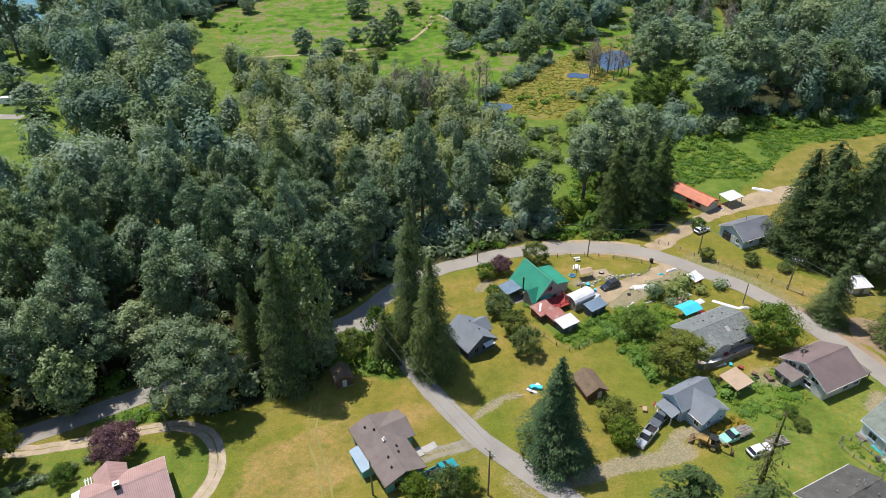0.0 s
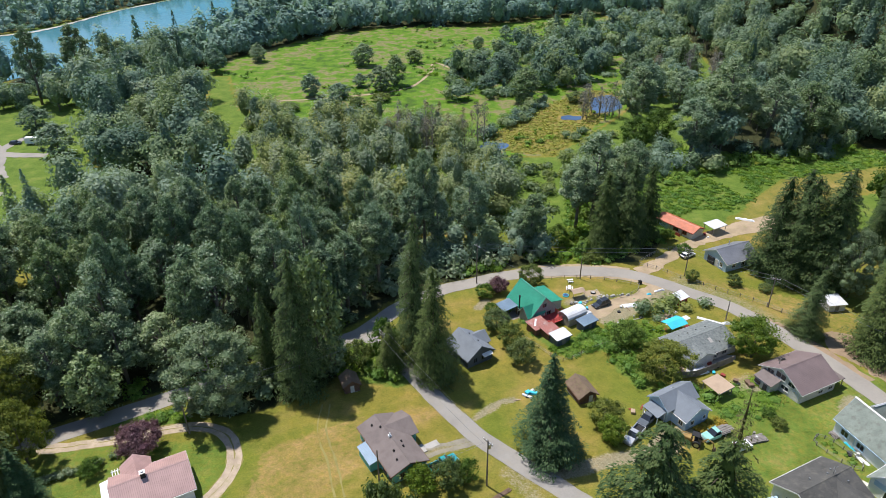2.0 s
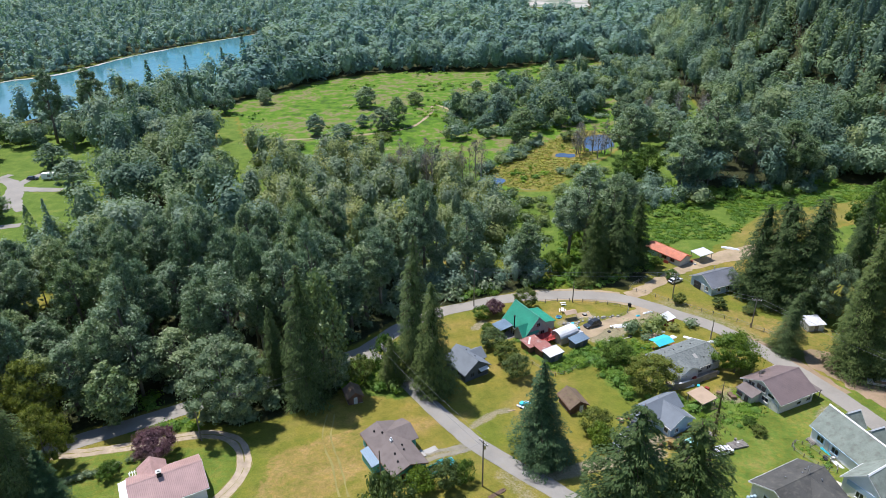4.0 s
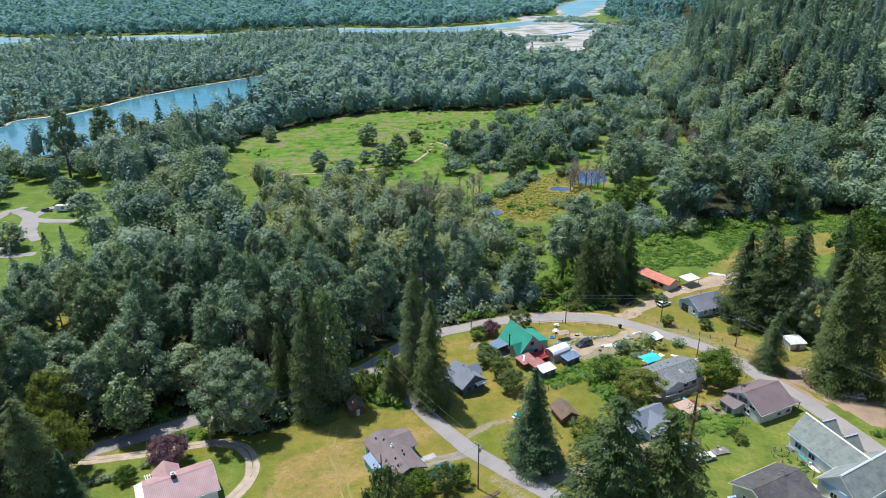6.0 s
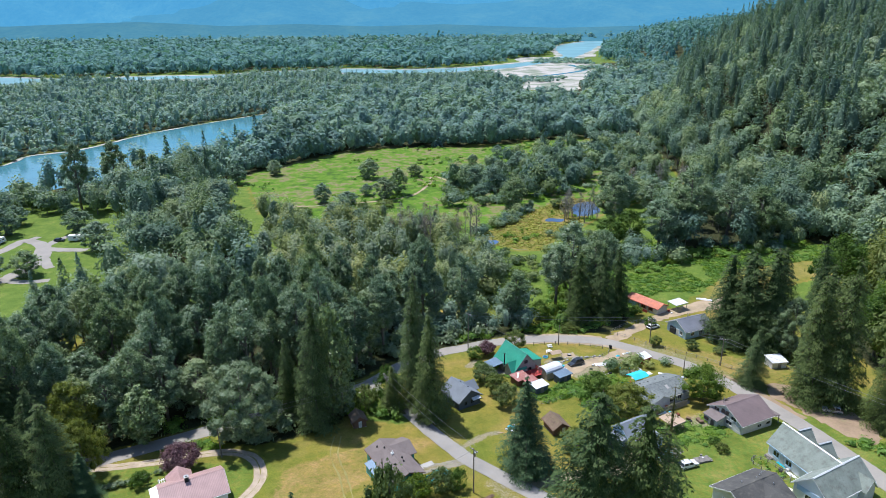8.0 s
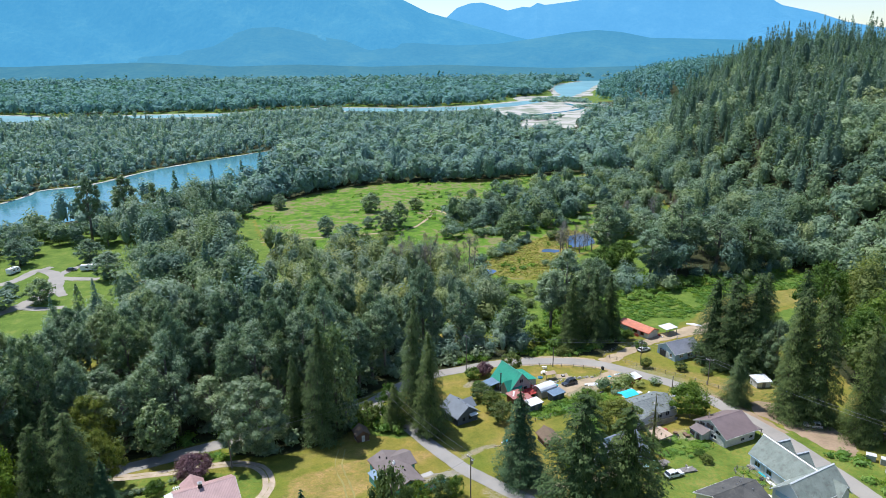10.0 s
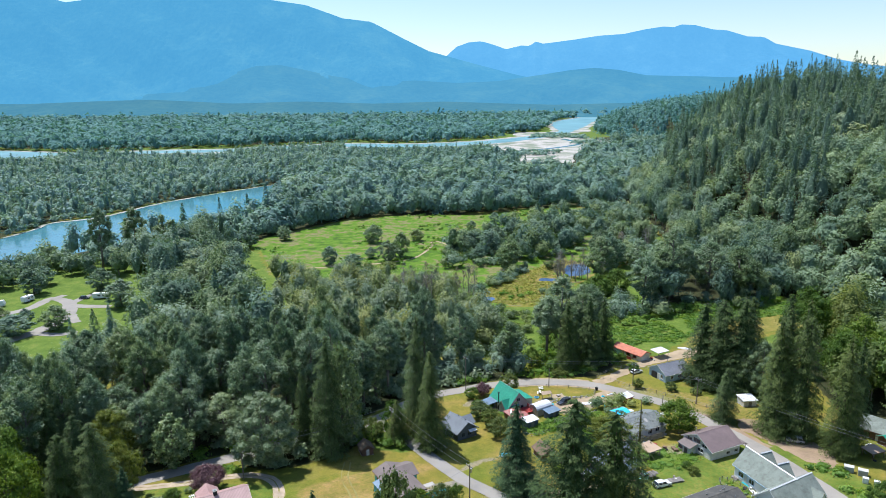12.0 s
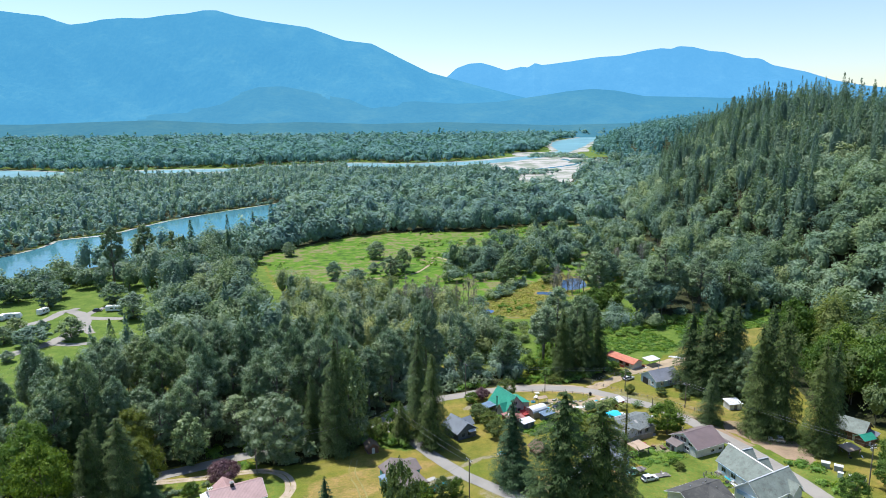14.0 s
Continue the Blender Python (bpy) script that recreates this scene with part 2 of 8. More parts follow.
DIRT_RED = worn("bare_earth", (0.33, 0.235, 0.15), 0.95, 0, 0.28, 0.2, 2.0, (0.24, 0.21, 0.1), 0.5)
GRAVEL = worn("pale_gravel", (0.29, 0.26, 0.195), 0.95, 0, 0.32, 0.5, 7.0, (0.22, 0.22, 0.085), 0.7)
TRACK = worn("tan_gravel_track", (0.47, 0.375, 0.275), 0.95, 0, 0.25, 0.5, 6.0, (0.3, 0.27, 0.13), 0.6)
STRAW = worn("flattened_grass", (0.27, 0.235, 0.075), 0.95, 0, 0.25, 0.4, 4, (0.2, 0.19, 0.05), 0.3)
RIVER = water_material("glacial_water", (0.075, 0.215, 0.255))
RIVER_PALE = water_material("silty_channel_water", (0.15, 0.31, 0.33), 0.5)
# Pond base colour is blue to carry the reflected sky.
POND = water_material("sky_blue_pond_water", (0.06, 0.11, 0.2), 0.05, 1.2)
COBBLE = cobble_material("river_cobble", (0.5, 0.46, 0.4))
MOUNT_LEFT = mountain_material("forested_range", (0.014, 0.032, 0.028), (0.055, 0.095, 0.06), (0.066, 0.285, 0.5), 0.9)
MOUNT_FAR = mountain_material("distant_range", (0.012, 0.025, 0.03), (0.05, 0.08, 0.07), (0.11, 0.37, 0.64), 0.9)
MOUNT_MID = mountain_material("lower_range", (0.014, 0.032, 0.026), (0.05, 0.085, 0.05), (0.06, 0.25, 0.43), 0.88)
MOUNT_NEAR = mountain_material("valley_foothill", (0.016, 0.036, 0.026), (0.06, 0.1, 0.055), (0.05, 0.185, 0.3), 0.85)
WHITE = worn("white_paint", (0.78, 0.78, 0.76), 0.6, 0, 0.1, 0.6, 4, bump=0.1)
WHITE_DIRTY = worn("weathered_white_paint", (0.62, 0.61, 0.57), 0.7, 0, 0.2, 0.6, 4, (0.45, 0.43, 0.36), 0.15)
PALE_BLUE = worn("pale_blue_siding", (0.42, 0.55, 0.66), 0.7, 0, 0.12, 0.5, 4, bump=0.15)
TEAL = worn("teal_siding", (0.13, 0.42, 0.37), 0.7, 0, 0.15, 0.5, 4, bump=0.15)
SLATE_WALL = worn("slate_blue_siding", (0.1, 0.12, 0.14), 0.8, 0, 0.2, 0.5, 4, bump=0.15)
CREAM = worn("cream_siding", (0.6, 0.58, 0.47), 0.75, 0, 0.15, 0.5, 4, bump=0.15)
GREY_WALL = worn("grey_siding", (0.36, 0.36, 0.34), 0.8, 0, 0.15, 0.5, 4, bump=0.15)
TAN_WALL = worn("tan_siding", (0.4, 0.35, 0.27), 0.8, 0, 0.15, 0.5, 4, bump=0.15)
BROWN_WALL = worn("brown_boards", (0.16, 0.09, 0.06), 0.85, 0, 0.3, 0.7, 5, bump=0.3)
RED_WALL = worn("barn_red_boards", (0.3, 0.05, 0.04), 0.8, 0, 0.3, 0.7, 5, bump=0.3)
RED_WOOD = worn("red_stained_deck", (0.42, 0.055, 0.05), 0.75, 0, 0.25, 0.9, 5, bump=0.2)
GREY_WOOD = worn("grey_weathered_wood", (0.26, 0.235, 0.205), 0.9, 0, 0.35, 0.9, 6, bump=0.4)
BROWN_WOOD = worn("brown_wood", (0.2, 0.13, 0.085), 0.9, 0, 0.35, 0.9, 6, bump=0.4)
CONCRETE = worn("concrete", (0.42, 0.4, 0.37), 0.9, 0, 0.2, 0.6, 4, bump=0.3)
SHINGLE_GREY = worn("grey_shingle", (0.2, 0.222, 0.212), 0.94, 0, 0.5, 1.7, 3.2, (0.29, 0.3, 0.28), 0.6, 0.2)
SHINGLE_BLUE = worn("blue_grey_shingle", (0.2, 0.225, 0.25), 0.9, 0, 0.15, 0.5, 6, bump=0.4)
SHINGLE_BROWN = worn("taupe_shingle", (0.2, 0.165, 0.15), 0.9, 0, 0.2, 0.35, 6, (0.15, 0.12, 0.11), 0.4)
SHINGLE_DARK = worn("dark_grey_shingle", (0.1, 0.098, 0.09), 0.95, 0, 0.25, 0.35, 6, (0.15, 0.14, 0.12), 0.5, 0.15)
SHINGLE_MOSS = worn("mossy_shake", (0.2, 0.14, 0.095), 0.95, 0, 0.35, 0.7, 6, (0.16, 0.15, 0.06), 0.7)
SHINGLE_LICHEN = worn("lichened_green_grey_roofing", (0.26, 0.295, 0.25), 0.92, 0, 0.3, 0.5, 5, (0.15, 0.145, 0.12), 0.5, 0.2)
METAL_GREEN = ribbed("green_metal_roofing", (0.035, 0.3, 0.19), "X")
METAL_BROWN = ribbed("mauve_brown_metal_roofing", (0.235, 0.175, 0.165), "X")
METAL_GREY = ribbed("grey_metal_roofing", (0.24, 0.25, 0.275), "X", metal=0.2)
METAL_PINK = ribbed("dusty_pink_metal_roofing", (0.47, 0.3, 0.27), "X")
METAL_RUST = ribbed("rusty_red_metal_roofing", (0.36, 0.13, 0.1), "X", stain=(0.45, 0.38, 0.34))
METAL_ORANGE = ribbed("orange_red_metal_roofing", (0.55, 0.15, 0.06), "X", amount=0.3, stain=(0.33, 0.12, 0.07))
METAL_WHITE = ribbed("white_metal_sheet", (0.72, 0.73, 0.74), "X", stain=(0.55, 0.55, 0.53))
METAL_BLUE = ribbed("steel_blue_roofing", (0.16, 0.235, 0.31), "X", metal=0.2)
TARP_BLUE = worn("bright_blue_tarp", (0.06, 0.55, 0.72), 0.45, 0, 0.12, 0.8, 2, bump=0.4)
TARP_WHITE = worn("white_plastic_sheet", (0.75, 0.76, 0.77), 0.5, 0, 0.15, 0.8, 2, bump=0.4)
PLYWOOD = worn("tan_roofing_board", (0.46, 0.34, 0.235), 0.85, 0, 0.15, 0.5, 5, bump=0.2)
RUBBER = worn("black_rubber", (0.025, 0.025, 0.025), 0.8, 0, 0.2, 2, 8)
STEEL = worn("dull_steel", (0.45, 0.45, 0.44), 0.4, 0.8, 0.15, 2, 8)
# Near-black for black fittings, and for the shade inside openings.
DARK = worn("black_parts_and_opening_shade", (0.03, 0.03, 0.03), 0.9, 0, 0.2, 1, 6)
POLE_WOOD = worn("creosoted_pole_wood", (0.21, 0.175, 0.14), 0.9, 0, 0.3, 1, 6, bump=0.4)
WIRE = worn("grey_wire", (0.3, 0.3, 0.3), 0.5, 0.3, 0.1, 1, 5, bump=0)
YELLOW_PAINT = worn("faded_yellow_machine_paint", (0.36, 0.23, 0.07), 0.6, 0, 0.3, 1.2, 6, (0.2, 0.12, 0.06), 0.2)


def car_paint(name, color, metal=0.3):
    return worn(name, color, 0.28, metal, 0.08, 0.8, 3, bump=0, spec=0.5)


SILVER = car_paint("silver_paint", (0.55, 0.56, 0.57), 0.4)
BLACK_PAINT = car_paint("dark_blue_grey_paint", (0.05, 0.06, 0.075))
TEAL_PAINT = car_paint("faded_mint_paint", (0.3, 0.58, 0.5), 0.0)
AQUA_PAINT = car_paint("aqua_paint", (0.03, 0.36, 0.38))
WHITE_PAINT = car_paint("white_car_paint", (0.75, 0.75, 0.75), 0.0)


def glass_material():
    m, t, b, _, _ = material("dark_window_glass")
    b.inputs["Base Color"].default_value = (0.02, 0.025, 0.03, 1)
    b.inputs["Roughness"].default_value = 0.06
    b.inputs["Specular IOR Level"].default_value = 0.7
    return m


GLASS = glass_material()

# ---- building helpers ----
def lerp_xy(v, xs, ys):
    return np.interp(v, xs, ys)


def land(x, y):
    """Height of the ground: a terrace that falls to the valley floor, and two wooded hills."""
    x, y = np.asarray(x, float), np.asarray(y, float)
    z = lerp_xy(y, [60, 90, 140, 170], [0, -2, -5, -5.5])
    foot = lerp_xy(y, [120, 180, 220, 350, 450, 520, 620, 700, 820, 1000], [190, 185, 172, 160, 150, 168, 206, 260, 420, 4000])
    s = np.maximum(0, x - foot)
    z = z + (105 * (1 - np.exp(-s / 62)) - 0.25 * np.maximum(0, x - 320) * (x < 700)) * np.clip(s / 30, 0, 1) ** 0.6 * lerp_xy(y, [200, 300, 430, 560], [0.5, 0.62, 0.82, 0.92])
    foot2 = lerp_xy(y, [850, 1000, 1150, 1300, 1500, 1700, 2100, 2500], [4000, 600, 400, 360, 370, 412, 530, 4000])
    s = np.maximum(0, x - foot2)
    z = z + 66 * (1 - np.exp(-0.45 * s / 66))
    return z


def ground_at(x, y):
    return float(land(x, y))


def inside(x, y, poly):
    x, y = np.asarray(x, float), np.asarray(y, float)
    hit = np.zeros(x.shape, bool)
    for (x1, y1), (x2, y2) in zip(poly, poly[1:] + poly[:1]):
        if y1 != y2:
            hit ^= ((y1 > y) != (y2 > y)) & (x < (x2 - x1) * (y - y1) / (y2 - y1) + x1)
    return hit


def mesh_data(name, verts, faces, mat, smooth=False):
    me = bpy.data.meshes.new(name)
    me.from_pydata([tuple(v) for v in verts], [], [tuple(f) for f in faces])
    me.materials.append(mat)
    if smooth:
        me.polygons.foreach_set("use_smooth", [True] * len(me.polygons))
    return me


def part(name, vf, mat, parent=None, label="", m=None, smooth=False):
    """One mesh object from (verts, faces), under a thing or a part."""
    ob = new(name, vf if isinstance(vf, bpy.types.Mesh) else mesh_data(name, vf[0], vf[1], mat, smooth))
    if parent:
        ob.parent = parent
    if m is not None:
        ob.matrix_basis = m
    if label:
        ob["label"] = label
    return ob


def thing(name, x, y, yaw=0, label="", category="", group="", z=None, kind=""):
    ob = new(name)
    ob.empty_display_size = 0.3
    ob.matrix_basis = pose(x, y, ground_at(x, y) if z is None else z, 0, 0, yaw)
    return tagged(ob, label, category, group, kind)


def joined(*vfs):
    verts, faces = [], []
    for v, f in vfs:
        n = len(verts)
        verts += [tuple(p) for p in v]
        faces += [tuple(i + n for i in q) for q in f]
    return verts, faces


def box(x0, y0, z0, x1, y1, z1, taper=0.0):
    a, b = taper, -taper
    v = [(x0, y0, z0), (x1, y0, z0), (x1, y1, z0), (x0, y1, z0), (x0 + a, y0 + a, z1), (x1 + b, y0 + a, z1), (x1 + b, y1 + b, z1), (x0 + a, y1 + b, z1)]
    return v, [(3, 2, 1, 0), (4, 5, 6, 7), (0, 1, 5, 4), (1, 2, 6, 5), (2, 3, 7, 6), (3, 0, 4, 7)]


def slab(quad, thick):
    """A sheet through four corners (counter-clockwise from above), thickened downwards."""
    q = [Vector(p) for p in quad]
    n = (q[1] - q[0]).cross(q[3] - q[0]).normalized() * thick
    v = [p - n for p in q] + q
    return v, [(3, 2, 1, 0), (4, 5, 6, 7), (0, 1, 5, 4), (1, 2, 6, 5), (2, 3, 7, 6), (3, 0, 4, 7)]


def extrude(profile, y0, y1):
    """A prism along y from an outline in x and z (counter-clockwise seen from -y)."""
    n = len(profile)
    v = [(x, y0, z) for x, z in profile] + [(x, y1, z) for x, z in profile]
    f = [tuple(range(n)), tuple(range(2 * n - 1, n - 1, -1))]
    f += [((i + 1) % n, i, n + i, n + (i + 1) % n) for i in range(n)]
    return v, f


def tube(points, radii, sides=6, cap=True):
    v, f = [], []
    pts = [Vector(p) for p in points]
    for i, p in enumerate(pts):
        d = (pts[min(i + 1, len(pts) - 1)] - pts[max(i - 1, 0)]).normalized()
        a = d.cross(Vector((0.31, 0.95, 0.05))).normalized()
        b = d.cross(a)
        r = radii[i] if isinstance(radii, (list, tuple)) else radii
        v += [p + (a * math.cos(k * math.tau / sides) + b * math.sin(k * math.tau / sides)) * r for k in range(sides)]
    for i in range(len(pts) - 1):
        for k in range(sides):
            a, b = i * sides + k, i * sides + (k + 1) % sides
            f.append((a, b, b + sides, a + sides))
    if cap:
        f += [tuple(range(sides - 1, -1, -1)), tuple(range(len(v) - sides, len(v)))]
    return v, f


def disc(cx, cy, cz, r, h, sides=12, axis="z"):
    v = []
    for zz in (-h / 2, h / 2):
        for k in range(sides):
            c, s = r * math.cos(k * math.tau / sides), r * math.sin(k * math.tau / sides)
            v.append({"z": (cx + c, cy + s, cz + zz), "y": (cx + c, cy + zz, cz + s), "x": (cx + zz, cy + c, cz + s)}[axis])
    f = [tuple(range(sides - 1, -1, -1)), tuple(range(sides, 2 * sides))]
    f += [(k, (k + 1) % sides, sides + (k + 1) % sides, sides + k) for k in range(sides)]
    return v, f


def smooth_line(pts, step=2.5):
    """A Catmull-Rom line through the points, in short steps."""
    p = [Vector((*q[:2], 0)) for q in pts]
    p = [2 * p[0] - p[1]] + p + [2 * p[-1] - p[-2]]
    out = []
    for i in range(1, len(p) - 2):
        n = max(2, int((p[i + 1] - p[i]).length / step))
        for k in range(n):
            t = k / n
            out.append(0.5 * ((2 * p[i]) + (p[i + 1] - p[i - 1]) * t + (2 * p[i - 1] - 5 * p[i] + 4 * p[i + 1] - p[i + 2]) * t * t + (3 * p[i] - p[i - 1] - 3 * p[i + 1] + p[i + 2]) * t ** 3))
    return out + [p[-2]]


def strip(pts, width, lift, wobble=0.25, across=4, step=0.9, seed=0, zfix=None):
    """A ribbon on the ground along a line; width may be a number or one per point."""
    line = smooth_line(pts, step)
    ws = width if isinstance(width, (list, tuple)) else [width] * len(pts)
    v, f = [], []
    for i, p in enumerate(line):
        d = (line[min(i + 1, len(line) - 1)] - line[max(i - 1, 0)]).normalized()
        s = Vector((-d.y, d.x, 0))
        w = float(np.interp(i / (len(line) - 1) * (len(ws) - 1), range(len(ws)), ws)) / 2
        a = w + wobble * (noise.noise((p.x * 0.35, p.y * 0.35, seed)) + 0.6 * noise.noise((p.x * 1.7, p.y * 1.7, seed)))
        b = w + wobble * (noise.noise((p.x * 0.35, p.y * 0.35, seed + 9)) + 0.6 * noise.noise((p.x * 1.7, p.y * 1.7, seed + 9)))
        for k in range(across + 1):
            q = p + s * (-a + (a + b) * k / across)
            z = ground_at(q.x, q.y) if zfix is None else zfix
            v.append((q.x, q.y, z + lift))
    n = across + 1
    for i in range(len(line) - 1):
        for k in range(across):
            f.append((i * n + k, i * n + k + 1, (i + 1) * n + k + 1, (i + 1) * n + k)[::-1])
    return v, f


def patch(poly, lift, wobble=0.6, seed=3, zfix=None, step=0.8):
    """A flat patch of ground with an uneven outline, as a fan of rings."""
    line = smooth_line(list(poly) + [poly[0]], step)[:-1]
    c = sum(line, Vector()) / len(line)
    v, f = [], []
    for ring in (1.0, 0.66, 0.33):
        for p in line:
            q = c + (p - c) * ring
            if ring == 1.0:
                q += Vector((noise.noise((p.x * 0.4, p.y * 0.4, seed)), noise.noise((p.x * 0.4, p.y * 0.4, seed + 5)), 0)) * wobble + Vector((noise.noise((p.x * 2.1, p.y * 2.1, seed)), noise.noise((p.x * 2.1, p.y * 2.1, seed + 5)), 0)) * wobble * 0.4
            v.append((q.x, q.y, (ground_at(q.x, q.y) if zfix is None else zfix) + lift))
    n = len(line)
    v.append((c.x, c.y, (ground_at(c.x, c.y) if zfix is None else zfix) + lift))
    for r in range(2):
        for i in range(n):
            j = (i + 1) % n
            f.append((r * n + i, r * n + j, (r + 1) * n + j, (r + 1) * n + i))
    f += [(2 * n + i, 2 * n + (i + 1) % n, 3 * n) for i in range(n)]
    area = sum(a.x * b.y - b.x * a.y for a, b in zip(line, line[1:] + line[:1]))
    return (v, f) if area > 0 else (v, [q[::-1] for q in f])


def between(bank_a, bank_b, z, n=60, across=6, wobble=1.5):
    """A level sheet between two bank lines."""
    def even(line):
        pts = smooth_line(line, 4)
        return [pts[round(i * (len(pts) - 1) / n)] for i in range(n + 1)]
    a, b = even(bank_a), even(bank_b)
    v, f = [], []
    for i, (p, q) in enumerate(zip(a, b)):
        p = p + Vector((0, noise.noise((p.x * 0.06, p.y * 0.06, 1)), 0)) * wobble
        q = q + Vector((0, noise.noise((q.x * 0.06, q.y * 0.06, 2)), 0)) * wobble
        for k in range(across + 1):
            r = p.lerp(q, k / across)
            v.append((r.x, r.y, z))
    m = across + 1
    for i in range(n):
        for k in range(across):
            f.append((i * m + k, (i + 1) * m + k, (i + 1) * m + k + 1, i * m + k + 1))
    return v, f


def on_ground(name, vf, mat, label, category):
    return tagged(part(name, vf, mat), label, category, "", "structure")


# ---- regions of the plan ----
BANK_NEAR = [(-760, 210), (-430, 235), (-310, 262), (-262, 288), (-240, 315), (-222, 345), (-200, 370), (-170, 388), (-156, 416), (-152, 470), (-158, 540), (-162, 600), (-160, 660), (-140, 740)]
BANK_FAR = [(-760, 290), (-500, 302), (-360, 335), (-315, 360), (-300, 385), (-296, 416), (-299, 440), (-273, 468), (-262, 500), (-254, 534), (-212, 606), (-180, 645), (-150, 715), (-110, 785)]
RIVER_BED = BANK_NEAR + BANK_FAR[::-1]
WOOD_NEAR = [(-120, 58), (-95, 74), (-80, 85), (-70, 92), (-60, 97), (-43, 107), (-29, 119), (-14, 136), (1, 144), (20, 149), (31, 149), (27, 156), (12, 159), (-13, 158), (-48, 164), (-66, 164), (-84, 150), (-104, 140), (-124, 128), (-126, 112), (-121, 90)]
WOOD_LEFT = [(-132, 226), (-116, 204), (-95, 203), (-78, 204), (-86, 228), (-102, 266), (-119, 318), (-140, 350), (-166, 335), (-151, 300), (-143, 262)]
WOOD_BANK = [(-222, 318), (-172, 330), (-135, 358), (-106, 404), (-73, 447), (-30, 466), (30, 467), (85, 494), (155, 506), (160, 560), (200, 650), (240, 800), (250, 1000), (180, 1040), (112, 990), (130, 845), (60, 860), (10, 790), (-90, 790), (-130, 740), (-150, 660), (-152, 600), (-148, 540), (-143, 470), (-147, 418), (-162, 394), (-200, 380), (-236, 368)]
WOOD_ACROSS = [(-322, 366), (-306, 388), (-302, 418), (-305, 444), (-279, 476), (-268, 505), (-258, 540), (-215, 614), (-183, 655), (-152, 725), (-112, 795), (5, 805), (60, 870), (95, 1000), (15, 1110), (-86, 1125), (-174, 1165), (-307, 1105), (-369, 985), (-460, 1045), (-590, 1000), (-745, 1030), (-900, 1000), (-760, 298), (-500, 308), (-365, 341)]
WOOD_RIGHT = [(100, 250), (94, 214), (104, 217), (128, 222), (160, 238), (180, 250), (176, 330), (172, 420), (168, 500), (158, 470), (152, 420), (146, 370), (140, 330), (134, 300), (112, 275)]
WOOD_HILL = [(160, 232), (190, 180), (250, 120), (340, 120), (420, 400), (420, 640), (330, 760), (240, 700), (200, 640), (165, 560), (158, 505), (150, 460), (165, 380)]
WOOD_FIELD = [(40, 168), (58, 172), (62, 160), (56, 148), (44, 146), (36, 152)]
MEADOW = [(-135, 359), (-108, 400), (-73, 443), (-30, 461), (30, 463), (79, 488), (149, 499), (156, 470), (146, 420), (134, 350), (118, 310), (88, 292), (66, 260), (39, 226), (14, 226), (-16, 262), (-68, 266), (-92, 286), (-112, 340)]
# Undergrowth verge; its dark floor colour also stands in for the trees' shade.
SHADED_VERGE = [(-100, 66), (-80, 79), (-60, 91), (-38, 105), (-24, 114), (-15, 126), (-1, 136), (20, 145), (31, 147), (31, 152), (0, 148), (-20, 135), (-40, 112), (-70, 95), (-100, 76)]
SHRUB_VERGE = [(-50, 86), (-42, 84), (-33, 88), (-24, 94), (-21, 103), (-27, 106), (-38, 99), (-50, 91)]
EAST_SLOPE = [(118, 120), (126, 108), (150, 98), (190, 112), (190, 180), (166, 196), (146, 186), (124, 148)]
REED_BED = [(20, 232), (40, 226), (64, 262), (86, 300), (70, 312), (50, 292), (30, 266), (16, 246)]
FIELD_GREEN = [(33, 158), (44, 182), (58, 206), (78, 195), (99, 212), (131, 216), (158, 230), (178, 222), (150, 196), (108, 182), (97, 175), (73, 176), (62, 158), (44, 148)]
FIELD_DRY = [(86, 171), (95, 182), (104, 192), (116, 203), (140, 209), (165, 216), (162, 200), (134, 190), (114, 178), (104, 164), (96, 160)]
CHANNEL = [(-1100, 1140), (-744, 1062), (-664, 1036), (-590, 1036), (-470, 1085), (-370, 1095), (-300, 1140), (-174, 1195), (-86, 1165), (16, 1195), (110, 1260), (205, 1390), (268, 1500), (300, 1600), (322, 1700), (365, 1900), (420, 2100), (560, 2420)]
BAR_CLEAR = [(91, 730), (156, 700), (181, 850), (236, 1000), (291, 1090), (321, 1250), (234, 1310), (76, 1200), (86, 1050), (98, 900)]
PARK = [(-260, 120), (-130, 120), (-134, 165), (-130, 190), (-142, 224), (-160, 277), (-200, 296), (-240, 290), (-260, 200)]


